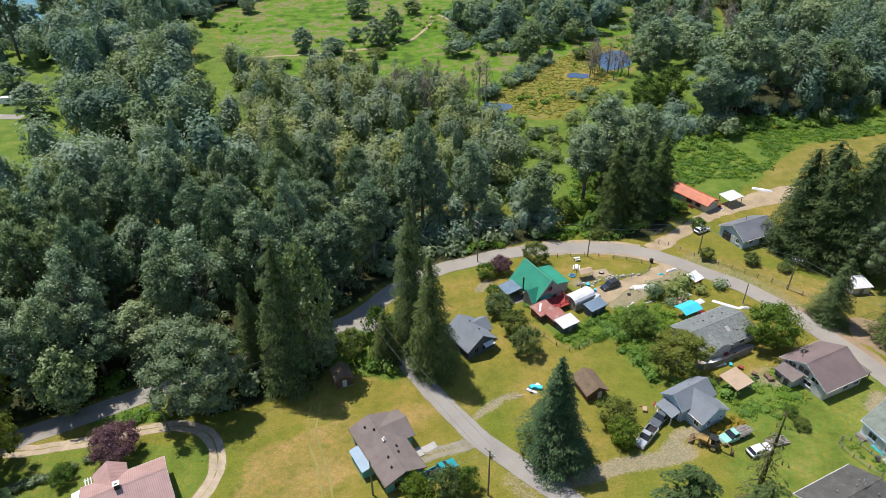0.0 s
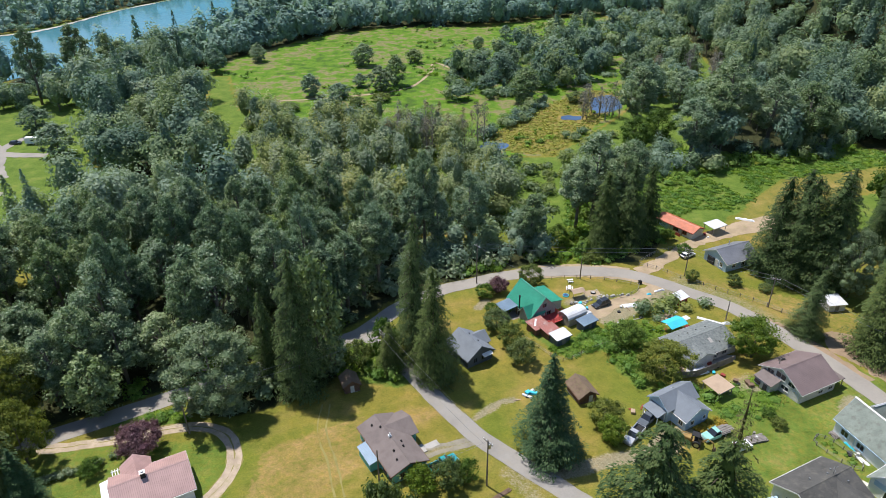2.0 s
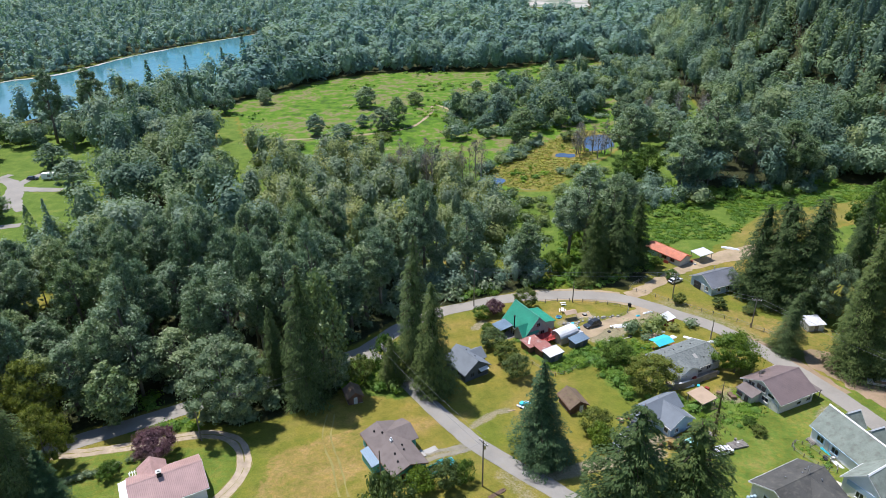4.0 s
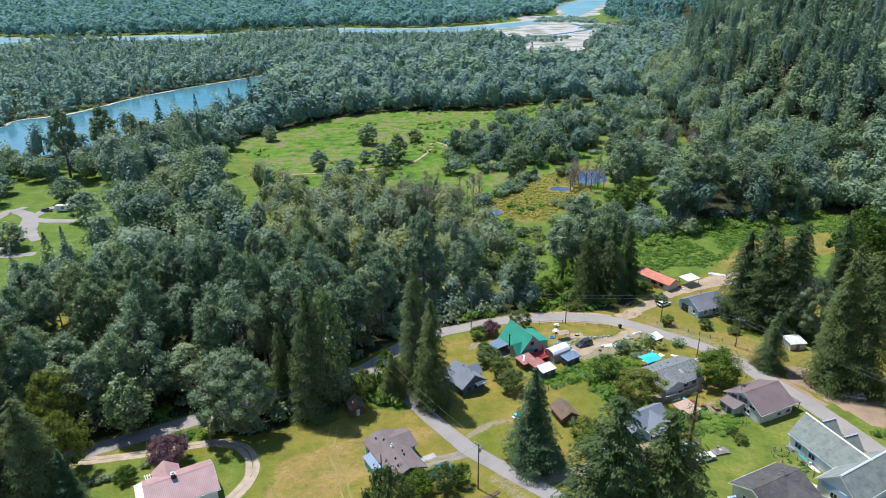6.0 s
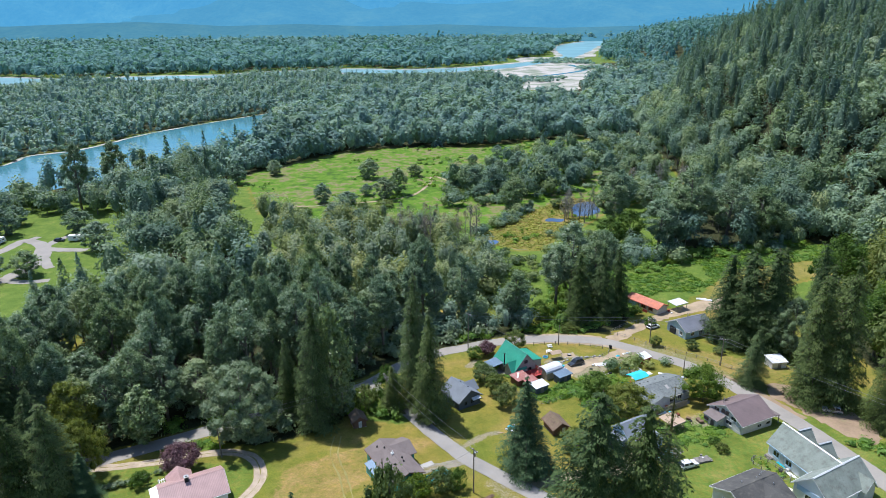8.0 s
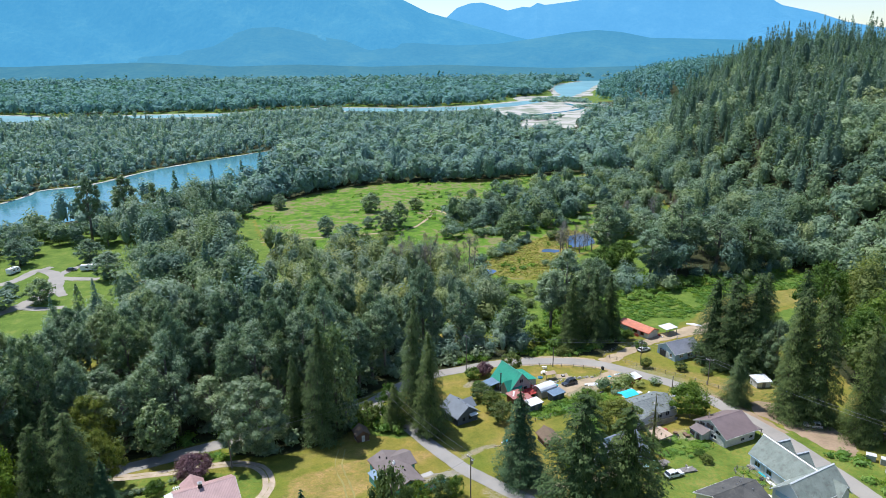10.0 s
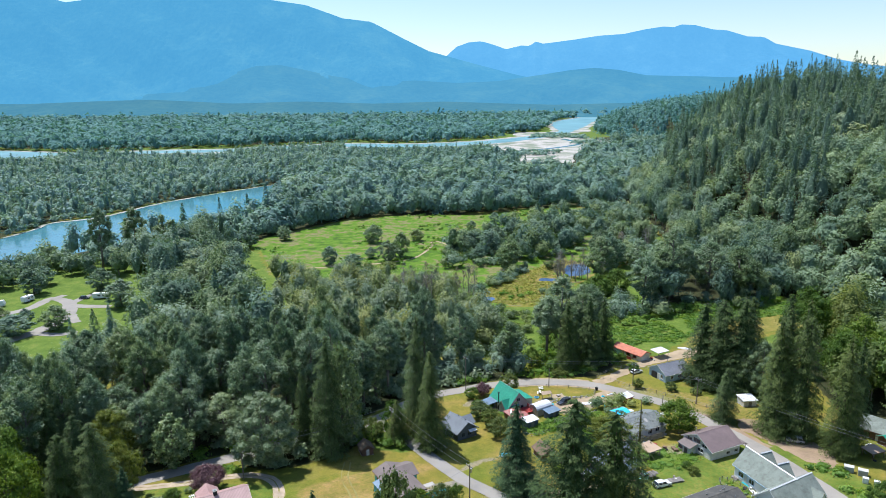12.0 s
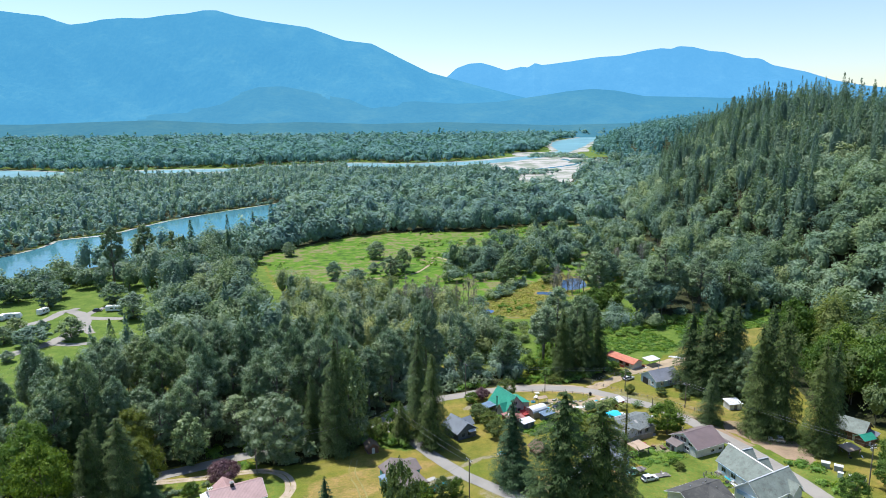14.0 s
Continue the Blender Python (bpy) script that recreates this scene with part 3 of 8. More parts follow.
def cover_arrays(x, y):
    """Weights of dry grass, rough growth, woodland floor and wet meadow at ground points."""
    def soft(poly):
        total = np.zeros(np.shape(x))
        for dx, dy in ((0, 0), (1.6, 0), (-1.6, 0), (0, 1.6), (0, -1.6)):
            total += inside(x + dx, y + dy, poly)
        return total / 5
    dry, lush = 0.5 * soft(FIELD_DRY), soft(FIELD_GREEN)
    dry = np.maximum(dry, np.maximum(0.48 * soft(VERGE_DRY), 0.55 * soft(TERRACE_DRY)))
    for a in (BRAMBLE_LANE, BRAMBLE_ROAD, BRAMBLE_YARD, BRAMBLE_STRIP, ROUGH_MID, WEED_YARD):
        lush = np.maximum(lush, soft(a))
    lush = np.maximum(lush, 0.95 * soft(PARK))
    lush = np.maximum(lush, 0.56 * np.maximum(soft(LAWN_EAST), soft(LAWN_WEST)))
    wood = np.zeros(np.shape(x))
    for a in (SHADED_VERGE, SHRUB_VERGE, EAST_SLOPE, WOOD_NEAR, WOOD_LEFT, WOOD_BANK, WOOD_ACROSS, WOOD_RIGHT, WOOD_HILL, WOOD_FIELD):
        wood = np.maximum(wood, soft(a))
    near_water = np.zeros(np.shape(x), bool)
    for p in smooth_line(CHANNEL, 60):
        near_water |= (x - p.x) ** 2 + (y - p.y) ** 2 < 130 ** 2
    wood = np.maximum(wood, 1.0 * ((y > 640) & ~near_water & ~inside(x, y, BAR_CLEAR)))
    wood = np.where((y > 640) & near_water, 0.04, wood)
    mead = soft(MEADOW)
    lush = np.where(soft(REED_BED) > 0.5, 0.38, lush)
    mead = np.where(soft(REED_BED) > 0.5, 0.0, mead)
    dry = np.maximum(dry, 0.5 * soft(REED_BED))
    lush = np.where(soft(FIELD_DRY) > 0.5, 0.42, lush)
    rough_far = (y > 165) & (y < 3000) & (wood < 0.1) & (mead < 0.1) & (dry < 0.1)
    lush = np.where(rough_far, 0.8, lush)
    return dry, lush, wood, mead


VERGE_DRY = [(56, 141), (66, 131), (80, 114), (88, 98), (104, 112), (100, 122), (84, 130), (70, 138)]
TERRACE_DRY = [(-34, 62), (-22, 60), (-8, 80), (2, 84), (-2, 88), (-20, 84), (-34, 76)]
BRAMBLE_LANE = [(-27, 112), (-20, 109), (-12, 102), (-6, 96), (-10, 93), (-18, 95), (-26, 99), (-31, 106)]
BRAMBLE_ROAD = [(-57, 87), (-50, 85), (-48, 83), (-58, 81), (-66, 83)]
BRAMBLE_YARD = [(20, 107), (27, 105), (34, 110), (38, 116), (44, 118), (50, 112), (44, 106), (36, 108), (30, 104)]
BRAMBLE_STRIP = [(34, 108), (40, 108), (42, 100), (40, 93), (46, 91), (54, 93), (56, 88), (50, 84), (46, 88), (38, 92), (35, 100)]
LAWN_EAST = [(52, 84), (66, 100), (86, 100), (100, 84), (104, 50), (46, 50), (44, 72)]
LAWN_WEST = [(-80, 55), (-36, 55), (-38, 78), (-60, 79), (-80, 74)]
WEED_YARD = [(13, 124), (18, 117), (19, 112.5), (22.4, 106.6), (25.6, 102.5), (34.8, 107), (37, 111), (35.2, 114.8), (30, 113), (28, 110.5), (22.6, 110.5), (21, 114), (17.5, 120)]
ROUGH_MID = [(58, 94), (64, 96), (64, 86), (58, 82), (50, 84), (50, 90)]


# worn ground: lines, reach and strength
WORN = [([(13.7, 69.5), (20.4, 69.6), (28.4, 72.2), (35.9, 73.6), (40, 75)], 2.6, 1.0), ([(36.5, 75), (40, 79), (44, 80)], 2.2, 0.9),
        ([(5.5, 84), (9.5, 87.5), (12.5, 89)], 1.6, 1.0), ([(76, 85), (79, 88)], 3, 0.8), ([(7.5, 124), (9.5, 127)], 2.2, 0.9), ([(61, 92), (64, 93)], 2.2, 0.9),
        ([(-6, 74), (0, 75.6), (5, 77.5)], 2.2, 0.75), ([(38, 118), (44, 123), (52, 129.5), (58, 131.5)], 4.0, 0.95), ([(56, 92), (62, 95)], 4.0, 0.6),
        ([(30, 126), (36, 130), (38, 130)], 3.0, 0.7), ([(10, 69), (14, 64)], 3.0, 0.6), ([(60, 137), (72, 124), (80, 108)], 5.5, 0.55)]


def bare_weight(x, y):
    w = np.zeros(np.shape(x))
    for pts, reach, k in WORN + [(MAIN_ROAD, 4.6, 0.62), (LANE, 3.6, 0.62)]:
        for p in smooth_line(pts, 1.2):
            w = np.maximum(w, k * np.clip(1.5 * (1 - np.hypot(x - p.x, y - p.y) / reach), 0, 1))
    return w


def ground_sheet():
    def lines(lo, hi, a, b, step, grow):
        out = list(np.arange(a, b + 0.01, step))
        s, v = step, b
        while v < hi:
            s *= grow
            v += s
            out.append(v)
        s, v = step, a
        while v > lo:
            s *= grow
            v -= s
            out.insert(0, v)
        return np.array(out)
    xs, ys = lines(-4600, 4600, -112, 132, 1.25, 1.07), lines(-1500, 4800, 30, 220, 1.25, 1.05)
    gx, gy = np.meshgrid(xs, ys)
    gx, gy = gx.ravel(), gy.ravel()
    gz = land(gx, gy)
    nx, ny = len(xs), len(ys)
    faces = [(j * nx + i, j * nx + i + 1, (j + 1) * nx + i + 1, (j + 1) * nx + i) for j in range(ny - 1) for i in range(nx - 1)]
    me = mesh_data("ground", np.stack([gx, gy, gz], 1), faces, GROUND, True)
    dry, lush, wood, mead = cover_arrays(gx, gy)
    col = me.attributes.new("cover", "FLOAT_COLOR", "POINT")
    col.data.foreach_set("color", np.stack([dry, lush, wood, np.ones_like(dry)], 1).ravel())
    me.attributes.new("meadow", "FLOAT", "POINT").data.foreach_set("value", mead.astype(float))
    near = (np.abs(gx) < 150) & (gy > 0) & (gy < 260)
    bare = np.zeros_like(gx)
    bare[near] = bare_weight(gx[near], gy[near])
    me.attributes.new("bare", "FLOAT", "POINT").data.foreach_set("value", bare)
    return tagged(new("ground", me), "grassy valley floor with mown lawns, dry patches and meadow", "ground", "", "structure")


# ---- roads, drives and bare ground ----
MAIN_ROAD = [(-135, 50), (-110, 58), (-89, 69), (-76, 77.5), (-66, 83.5), (-54, 91), (-38, 101), (-23, 110.5), (-18.5, 114.5), (-11.5, 124.5), (-2, 132.5), (5.5, 136), (13, 139.3), (22.5, 141.6), (31, 142.4), (41, 142), (49, 140), (55, 136), (61, 130.5), (68, 124), (74, 114.5), (79, 103.5), (83.5, 92), (87, 79), (90, 64), (91, 45), (90, 20), (87, -50), (84, -130)]
LANE = [(-18.3, 111.5), (-10.3, 101.4), (-6.2, 95.4), (-2.3, 89.1), (1.8, 83.2), (5.6, 78), (9.2, 74.5), (13.3, 70.4), (18.1, 66), (26, 58), (36, 47), (52, 30), (70, 14), (88, 4)]
ground_sheet()
on_ground("road", strip(MAIN_ROAD, 4.8, 0.07, 0.13, 6), ASPHALT, "pale sun-bleached asphalt country road with worn edges", "road")
on_ground("lane", strip(LANE, 3.9, 0.09, 0.14, 5, seed=4), ASPHALT_OLD, "narrow grey asphalt lane through the lawns", "road")
on_ground("farm_track", strip([(51, 141.5), (55, 144), (60, 148.5), (70, 157), (80, 163), (91, 168), (102, 172)], [4.5, 4, 4, 4.5, 6, 8, 7], 0.05, 0.8, 5, seed=5), DIRT, "tan dirt farm track leading to the sheds", "track")
on_ground("drive", strip([(56, 135), (52, 132.5), (47.5, 129), (40.5, 125.4), (34.5, 120.9), (33, 118)], [4.5, 3.6, 3.4, 4, 6, 5], 0.05, 0.7, 5, seed=6), DIRT, "gravelly dirt driveway to the green-roofed house", "driveway")
for nm, off in (("wheel_rut", -0.68), ("wheel_rut", 0.68)):
    pts = smooth_line([(-84, 73.5), (-75.3, 75.6), (-69.8, 76.2), (-62, 77.9), (-53.3, 80.6), (-48.7, 81.6), (-44.2, 81.2), (-40.3, 78.4), (-38.1, 74.4), (-37.6, 70.8), (-38.6, 66), (-41.5, 60)], 4)
    ps = []
    for i, p in enumerate(pts):
        d = (pts[min(i + 1, len(pts) - 1)] - pts[max(i - 1, 0)]).normalized()
        ps.append((p.x - d.y * off, p.y + d.x * off))
    if off < 0:
        on_ground("drive", strip([(q.x, q.y) for q in pts], 2.6, 0.02, 0.5, 3, seed=18), STRAW, "worn straw-coloured grass along the looped drive", "track")
    on_ground(nm, strip(ps, 1.15, 0.04, 0.3, 2, seed=int(off * 10)), TRACK, "pale tan gravel wheel rut of the looped drive", "track")
for off in (-0.9, 0.9):
    on_ground("wheel_rut", strip([(-6.2, 73.9 + off), (-1.2, 75.3 + off * 0.9), (5, 77.5 + off * 0.8)], 1.1, 0.04, 0.5, 3, seed=11), GRAVEL, "worn gravel wheel rut of the short drive", "track")
on_ground("bare_earth", patch([(83, 107), (86, 112), (92, 111), (96, 104), (100, 92), (98, 84), (94, 84), (88, 95)], 0.03, 1.5), DIRT_RED, "reddish bare earth beside the road", "ground patch")
on_ground("campground_loop", strip([(-200, 166), (-180, 180), (-171, 191), (-167, 201), (-166.5, 214), (-171, 229), (-177.5, 239), (-188, 244), (-189, 232), (-193, 224), (-206, 212)], [6, 6, 6, 6, 7, 8, 6, 5, 5, 5, 5], 0.06, 0.6, 4, seed=12), ASPHALT, "pale paved campground loop road", "road")
on_ground("campground_pad", strip([(-174, 233), (-173.5, 244), (-171, 251)], [4, 4, 3.5], 0.07, 0.5, 4, seed=13), ASPHALT, "pale paved camping pad", "road")
on_ground("campground_pad", strip([(-172, 232.5), (-162, 231.5), (-153, 231)], [5, 4.5, 4], 0.075, 0.5, 4, seed=14), ASPHALT, "pale paved camping pad", "road")
on_ground("campground_pad", strip([(-167, 222), (-162, 215), (-157, 209)], [4, 4, 3.5], 0.075, 0.5, 4, seed=15), ASPHALT, "pale paved camping pad", "road")
on_ground("campground_pad", strip([(-187, 243), (-184.5, 250)], [4, 3.5], 0.075, 0.5, 4, seed=16), ASPHALT, "pale paved camping pad", "road")
on_ground("campground_pad", strip([(-168, 196), (-158, 194), (-150, 196)], [4.5, 4, 3.5], 0.075, 0.5, 4, seed=17), ASPHALT, "pale paved camping pad", "road")
on_ground("meadow_path", strip([(-96, 290), (-80, 297), (-64, 300), (-40, 306), (-18, 318), (-8, 345), (-6, 365), (4, 352), (10, 330)], 1.6, 0.05, 0.5, 2, seed=16), DIRT, "trodden brown path across the wet meadow", "track")

for off in (-0.8, 0.8):
    on_ground("tyre_track", strip([(-24 + off, 88), (-23.5 + off, 80), (-20.5 + off, 72), (-18 + off, 64)], 0.35, 0.03, 0.25, 2, seed=21), STRAW, "faint flattened tyre track in the lawn", "track")
on_ground("patio", patch([(49.5, 98.4), (60.5, 103.6), (61.4, 102.0), (50.4, 96.9)], 0.05, 0.5, 22), CONCRETE, "worn concrete patio strewn with weeds", "patio")
on_ground("road_shoulder", strip([(15, 141.6), (23, 144.3), (31, 145.2), (41, 144.8), (49, 143)], [1.2, 1.6, 1.4, 1.2, 1.5], 0.035, 0.6, 3, seed=24), DIRT, "sandy shoulder along the road", "road edge")
on_ground("road_shoulder", strip([(24, 139.2), (31, 139.8), (41, 139.4), (48, 137.4), (53, 134)], [0.8, 0.9, 1.0, 1.4, 1.6], 0.035, 0.5, 3, seed=25), DIRT, "sandy shoulder along the road", "road edge")
on_ground("road_shoulder", strip([(64, 130.5), (71, 123.5), (77.5, 114), (82, 104.5), (86, 94)], [1.0, 1.2, 1.6, 2.0, 2.0], 0.035, 0.7, 3, seed=26), DIRT_RED, "sandy shoulder along the road", "road edge")

# ---- water and river bars ----
on_ground("river", between(BANK_NEAR, BANK_FAR, -5.25), RIVER, "wide blue-green glacial river", "river")
FAR_REACH = CHANNEL[12:]
on_ground("gravel_bar", patch([(86, 1120), (120, 1010), (112, 890), (146, 850), (176, 855), (196, 950), (231, 1030), (281, 1110), (311, 1240), (282, 1390), (300, 1520), (225, 1500), (169, 1480), (161, 1290), (96, 1190)], 0.05, 8, 2, -5.5, 20), COBBLE, "broad pale cobble flat in the braided river", "gravel bar")
for k, poly in enumerate((
        [(84, 886), (132, 862), (172, 848), (190, 934), (158, 940), (133, 926), (106, 910)],
        [(44, 1062), (97, 1030), (146, 975), (184, 934), (196, 1000), (200, 1078), (166, 1070), (142, 1135), (96, 1110)],
        [(148, 1190), (186, 1158), (215, 1150), (285, 1142), (298, 1200), (300, 1273), (261, 1250), (213, 1318), (176, 1260)],
        [(151, 1440), (179, 1340), (197, 1360), (199, 1448), (242, 1490), (270, 1530), (200, 1540), (170, 1536)])):
    on_ground("gravel_bar", patch(poly, 0.15, 9, 20 + k, -5.5, 14), COBBLE, "pale cobble bar in the braided river", "gravel bar")
on_ground("gravel_bar", patch([(-470, 1080), (-400, 1030), (-360, 985), (-335, 1000), (-360, 1050), (-330, 1100), (-400, 1100)], 0.15, 5, 3, -5.5, 12), COBBLE, "pale cobble bar at the side channel", "gravel bar")
on_ground("gravel_bar", patch([(98, 860), (161, 842), (168, 862), (148, 905), (116, 900)], 0.2, 4, 4, -5.5, 10), COBBLE, "pale cobble bar behind the trees", "gravel bar")
on_ground("gravel_bar", strip(CHANNEL, [190, 180, 165, 135, 105, 100, 112, 124, 112, 92, 76, 70, 104, 132, 145, 150, 140, 130], 0.2, 9, 3, 25, 12, -5.5), COBBLE, "pale cobble shore along the side channel", "gravel bar")
on_ground("river_channel", strip(CHANNEL, [150, 140, 125, 95, 60, 54, 70, 84, 70, 50, 36, 34, 70, 100, 115, 120, 110, 100], 0.32, 6, 3, 25, 3, -5.5), RIVER_PALE, "turquoise side channel of the braided river", "river")
on_ground("river_channel", strip([(10, 800), (40, 830), (66, 880), (90, 950), (120, 1020), (190, 1090), (250, 1180), (240, 1300)], [14, 16, 12, 10, 10, 10, 12, 14], 0.3, 3, 2, 15, 5, -5.5), RIVER, "narrow braid of turquoise water", "river")
on_ground("gravel_bar", patch([(300, 1510), (340, 1530), (362, 1620), (344, 1632), (316, 1580)], 0.45, 5, 5, -5.5, 15), COBBLE, "white gravel bar in the far river bend", "gravel bar")
on_ground("gravel_bar", strip([(-318, 362), (-302, 386), (-297, 416), (-298, 440), (-272, 464), (-250, 534), (-210, 604), (-176, 655)], [3, 3, 4, 3.5, 3, 3, 3, 2], 0.35, 1.5, 3, 6, 9, -5.5), COBBLE, "narrow sandy shore along the far bank", "gravel bar")
on_ground("pond", patch([(64, 276), (72, 277), (79, 284), (80, 296), (76, 302), (69, 298), (66, 288)], 0.1, 2.0, 8, None, 2), POND, "shallow pond reflecting blue sky among the reeds", "pond")
on_ground("pond", patch([(49, 268), (57, 266.5), (59, 271), (52, 273)], 0.1, 1.2, 10, None, 1.5), POND, "shallow pool reflecting blue sky among the reeds", "pond")
on_ground("pond", patch([(12.5, 236), (17, 242), (24.5, 238), (22, 233), (17, 231)], 0.1, 1.0, 9, None, 1.5), POND, "small dark pool at the edge of the reeds", "pond")


# ---- mountains ----
def mountain(name, crest_depth, base_depth, outline, mat, label, seed, rough):
    """A forested range: outline pairs are the bearing and the rise of its crest as seen from the valley."""
    bs, rs = [b for b, _ in outline], [r for _, r in outline]
    n, rows = 230, 40
    v, f = [], []
    for j in range(rows):
        k = j / (rows - 1)
        depth = base_depth + (crest_depth - base_depth) * k
        for i in range(n):
            b = bs[0] + (bs[-1] - bs[0]) * i / (n - 1)
            top = 95 + float(np.interp(b, bs, rs)) * crest_depth
            gully = noise.fractal((b * 8 + seed + 0.8 * k, k * 1.3, seed), 1.0, 2.1, 5) * rough * top * math.sin(math.pi * k)
            z = -6 + (top + 6) * (k ** 1.25) + gully
            v.append((b * depth, depth - 80, min(z, top * (0.2 + 0.8 * k) + 20)))
    for j in range(rows - 1):
        for i in range(n - 1):
            f.append((j * n + i, j * n + i + 1, (j + 1) * n + i + 1, (j + 1) * n + i))
    return on_ground(name, (v, f), mat, label, "mountain")


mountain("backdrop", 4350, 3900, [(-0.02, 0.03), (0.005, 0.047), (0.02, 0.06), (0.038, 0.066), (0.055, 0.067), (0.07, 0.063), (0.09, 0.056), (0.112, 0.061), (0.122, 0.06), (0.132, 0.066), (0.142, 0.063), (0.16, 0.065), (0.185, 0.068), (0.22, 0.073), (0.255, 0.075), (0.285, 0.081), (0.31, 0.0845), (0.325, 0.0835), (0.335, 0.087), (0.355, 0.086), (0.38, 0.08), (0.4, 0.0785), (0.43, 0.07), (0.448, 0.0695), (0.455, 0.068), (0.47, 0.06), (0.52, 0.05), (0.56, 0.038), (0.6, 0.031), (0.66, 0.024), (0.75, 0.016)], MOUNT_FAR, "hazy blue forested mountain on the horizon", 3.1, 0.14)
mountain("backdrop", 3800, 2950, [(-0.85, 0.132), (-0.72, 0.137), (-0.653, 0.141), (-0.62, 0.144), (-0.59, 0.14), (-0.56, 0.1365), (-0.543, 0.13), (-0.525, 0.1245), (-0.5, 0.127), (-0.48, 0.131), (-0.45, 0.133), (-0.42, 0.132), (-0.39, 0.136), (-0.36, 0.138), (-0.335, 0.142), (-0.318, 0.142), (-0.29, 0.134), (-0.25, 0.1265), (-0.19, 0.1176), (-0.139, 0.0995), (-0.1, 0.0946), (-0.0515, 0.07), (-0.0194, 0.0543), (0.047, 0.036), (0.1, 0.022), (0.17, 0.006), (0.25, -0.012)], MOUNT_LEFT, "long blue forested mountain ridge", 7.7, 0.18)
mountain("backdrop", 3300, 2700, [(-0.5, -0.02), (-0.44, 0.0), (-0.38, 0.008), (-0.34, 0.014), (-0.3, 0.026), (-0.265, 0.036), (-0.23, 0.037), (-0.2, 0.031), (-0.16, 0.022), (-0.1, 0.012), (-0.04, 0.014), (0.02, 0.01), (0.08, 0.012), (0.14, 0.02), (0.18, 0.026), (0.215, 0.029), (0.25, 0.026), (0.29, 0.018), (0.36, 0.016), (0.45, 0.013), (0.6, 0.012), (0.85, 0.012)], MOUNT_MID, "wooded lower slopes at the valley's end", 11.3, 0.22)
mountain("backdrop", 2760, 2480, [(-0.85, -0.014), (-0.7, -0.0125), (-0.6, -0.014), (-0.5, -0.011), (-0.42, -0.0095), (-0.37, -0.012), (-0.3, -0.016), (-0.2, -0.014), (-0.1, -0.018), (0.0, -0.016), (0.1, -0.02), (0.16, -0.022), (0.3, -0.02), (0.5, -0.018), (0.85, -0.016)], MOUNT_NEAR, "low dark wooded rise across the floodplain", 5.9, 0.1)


# ---- trees ----
def clump_mesh(name, centres, outward, size, mat, rng, tint=None, lean=0.7, stretch=1.5, core=None, core_tint=None, kin=None):
    """Foliage as many pointed clumps, one loose piece each, lying roughly along the crown's surface."""
    n = len(centres)
    nrm = outward + rng.normal(0, lean, (n, 3))
    nrm /= np.linalg.norm(nrm, axis=1)[:, None] + 1e-9
    u = np.cross(nrm, rng.normal(0, 1, (n, 3)))
    u /= np.linalg.norm(u, axis=1)[:, None] + 1e-9
    w = np.cross(nrm, u)
    s = (np.asarray(size) * rng.uniform(0.65, 1.3, n))[:, None]
    a, b = u * s * stretch * 0.5, w * s * 0.5
    v = np.stack([centres - a + b, centres - a * 0.8 - b, centres + a], 1).reshape(-1, 3)
    tint = np.full(n, 0.5) if tint is None else tint
    if core is not None:
        v = np.concatenate([v, core.reshape(-1, 3)])
        tint = np.concatenate([tint, np.full(len(core), 0.5) if core_tint is None else core_tint])
    return clump_data(name, v, mat, tint, kin)


def clump_data(name, v, mat, tint, kin=None):
    n = len(v) // 3
    me = bpy.data.meshes.new(name)
    me.vertices.add(3 * n)
    me.vertices.foreach_set("co", v.ravel().astype(np.float32))
    me.loops.add(3 * n)
    me.loops.foreach_set("vertex_index", np.arange(3 * n, dtype=np.int32))
    me.polygons.add(n)
    me.polygons.foreach_set("loop_start", np.arange(0, 3 * n, 3, dtype=np.int32))
    me.materials.append(mat)
    me.update(calc_edges=True)
    me.attributes.new("tint", "FLOAT", "POINT").data.foreach_set("value", np.repeat(tint, 3))
    if kin is not None:
        me.attributes.new("kind_shift", "FLOAT", "POINT").data.foreach_set("value", np.repeat(kin, 3))
    return me


def core_shape(level):
    """Triangles of a small faceted ball of radius 1, as an array (faces, 3, 3)."""
    bm = bmesh.new()
    bmesh.ops.create_icosphere(bm, subdivisions=level, radius=1.0)
    tri = np.array([[tuple(v.co) for v in f.verts] for f in bm.faces])
    bm.free()
    return tri


CORE_LOW, CORE_MID = core_shape(1), core_shape(2)


def unit(rng, n):
    d = rng.normal(0, 1, (n, 3))
    return d / np.linalg.norm(d, axis=1)[:, None]


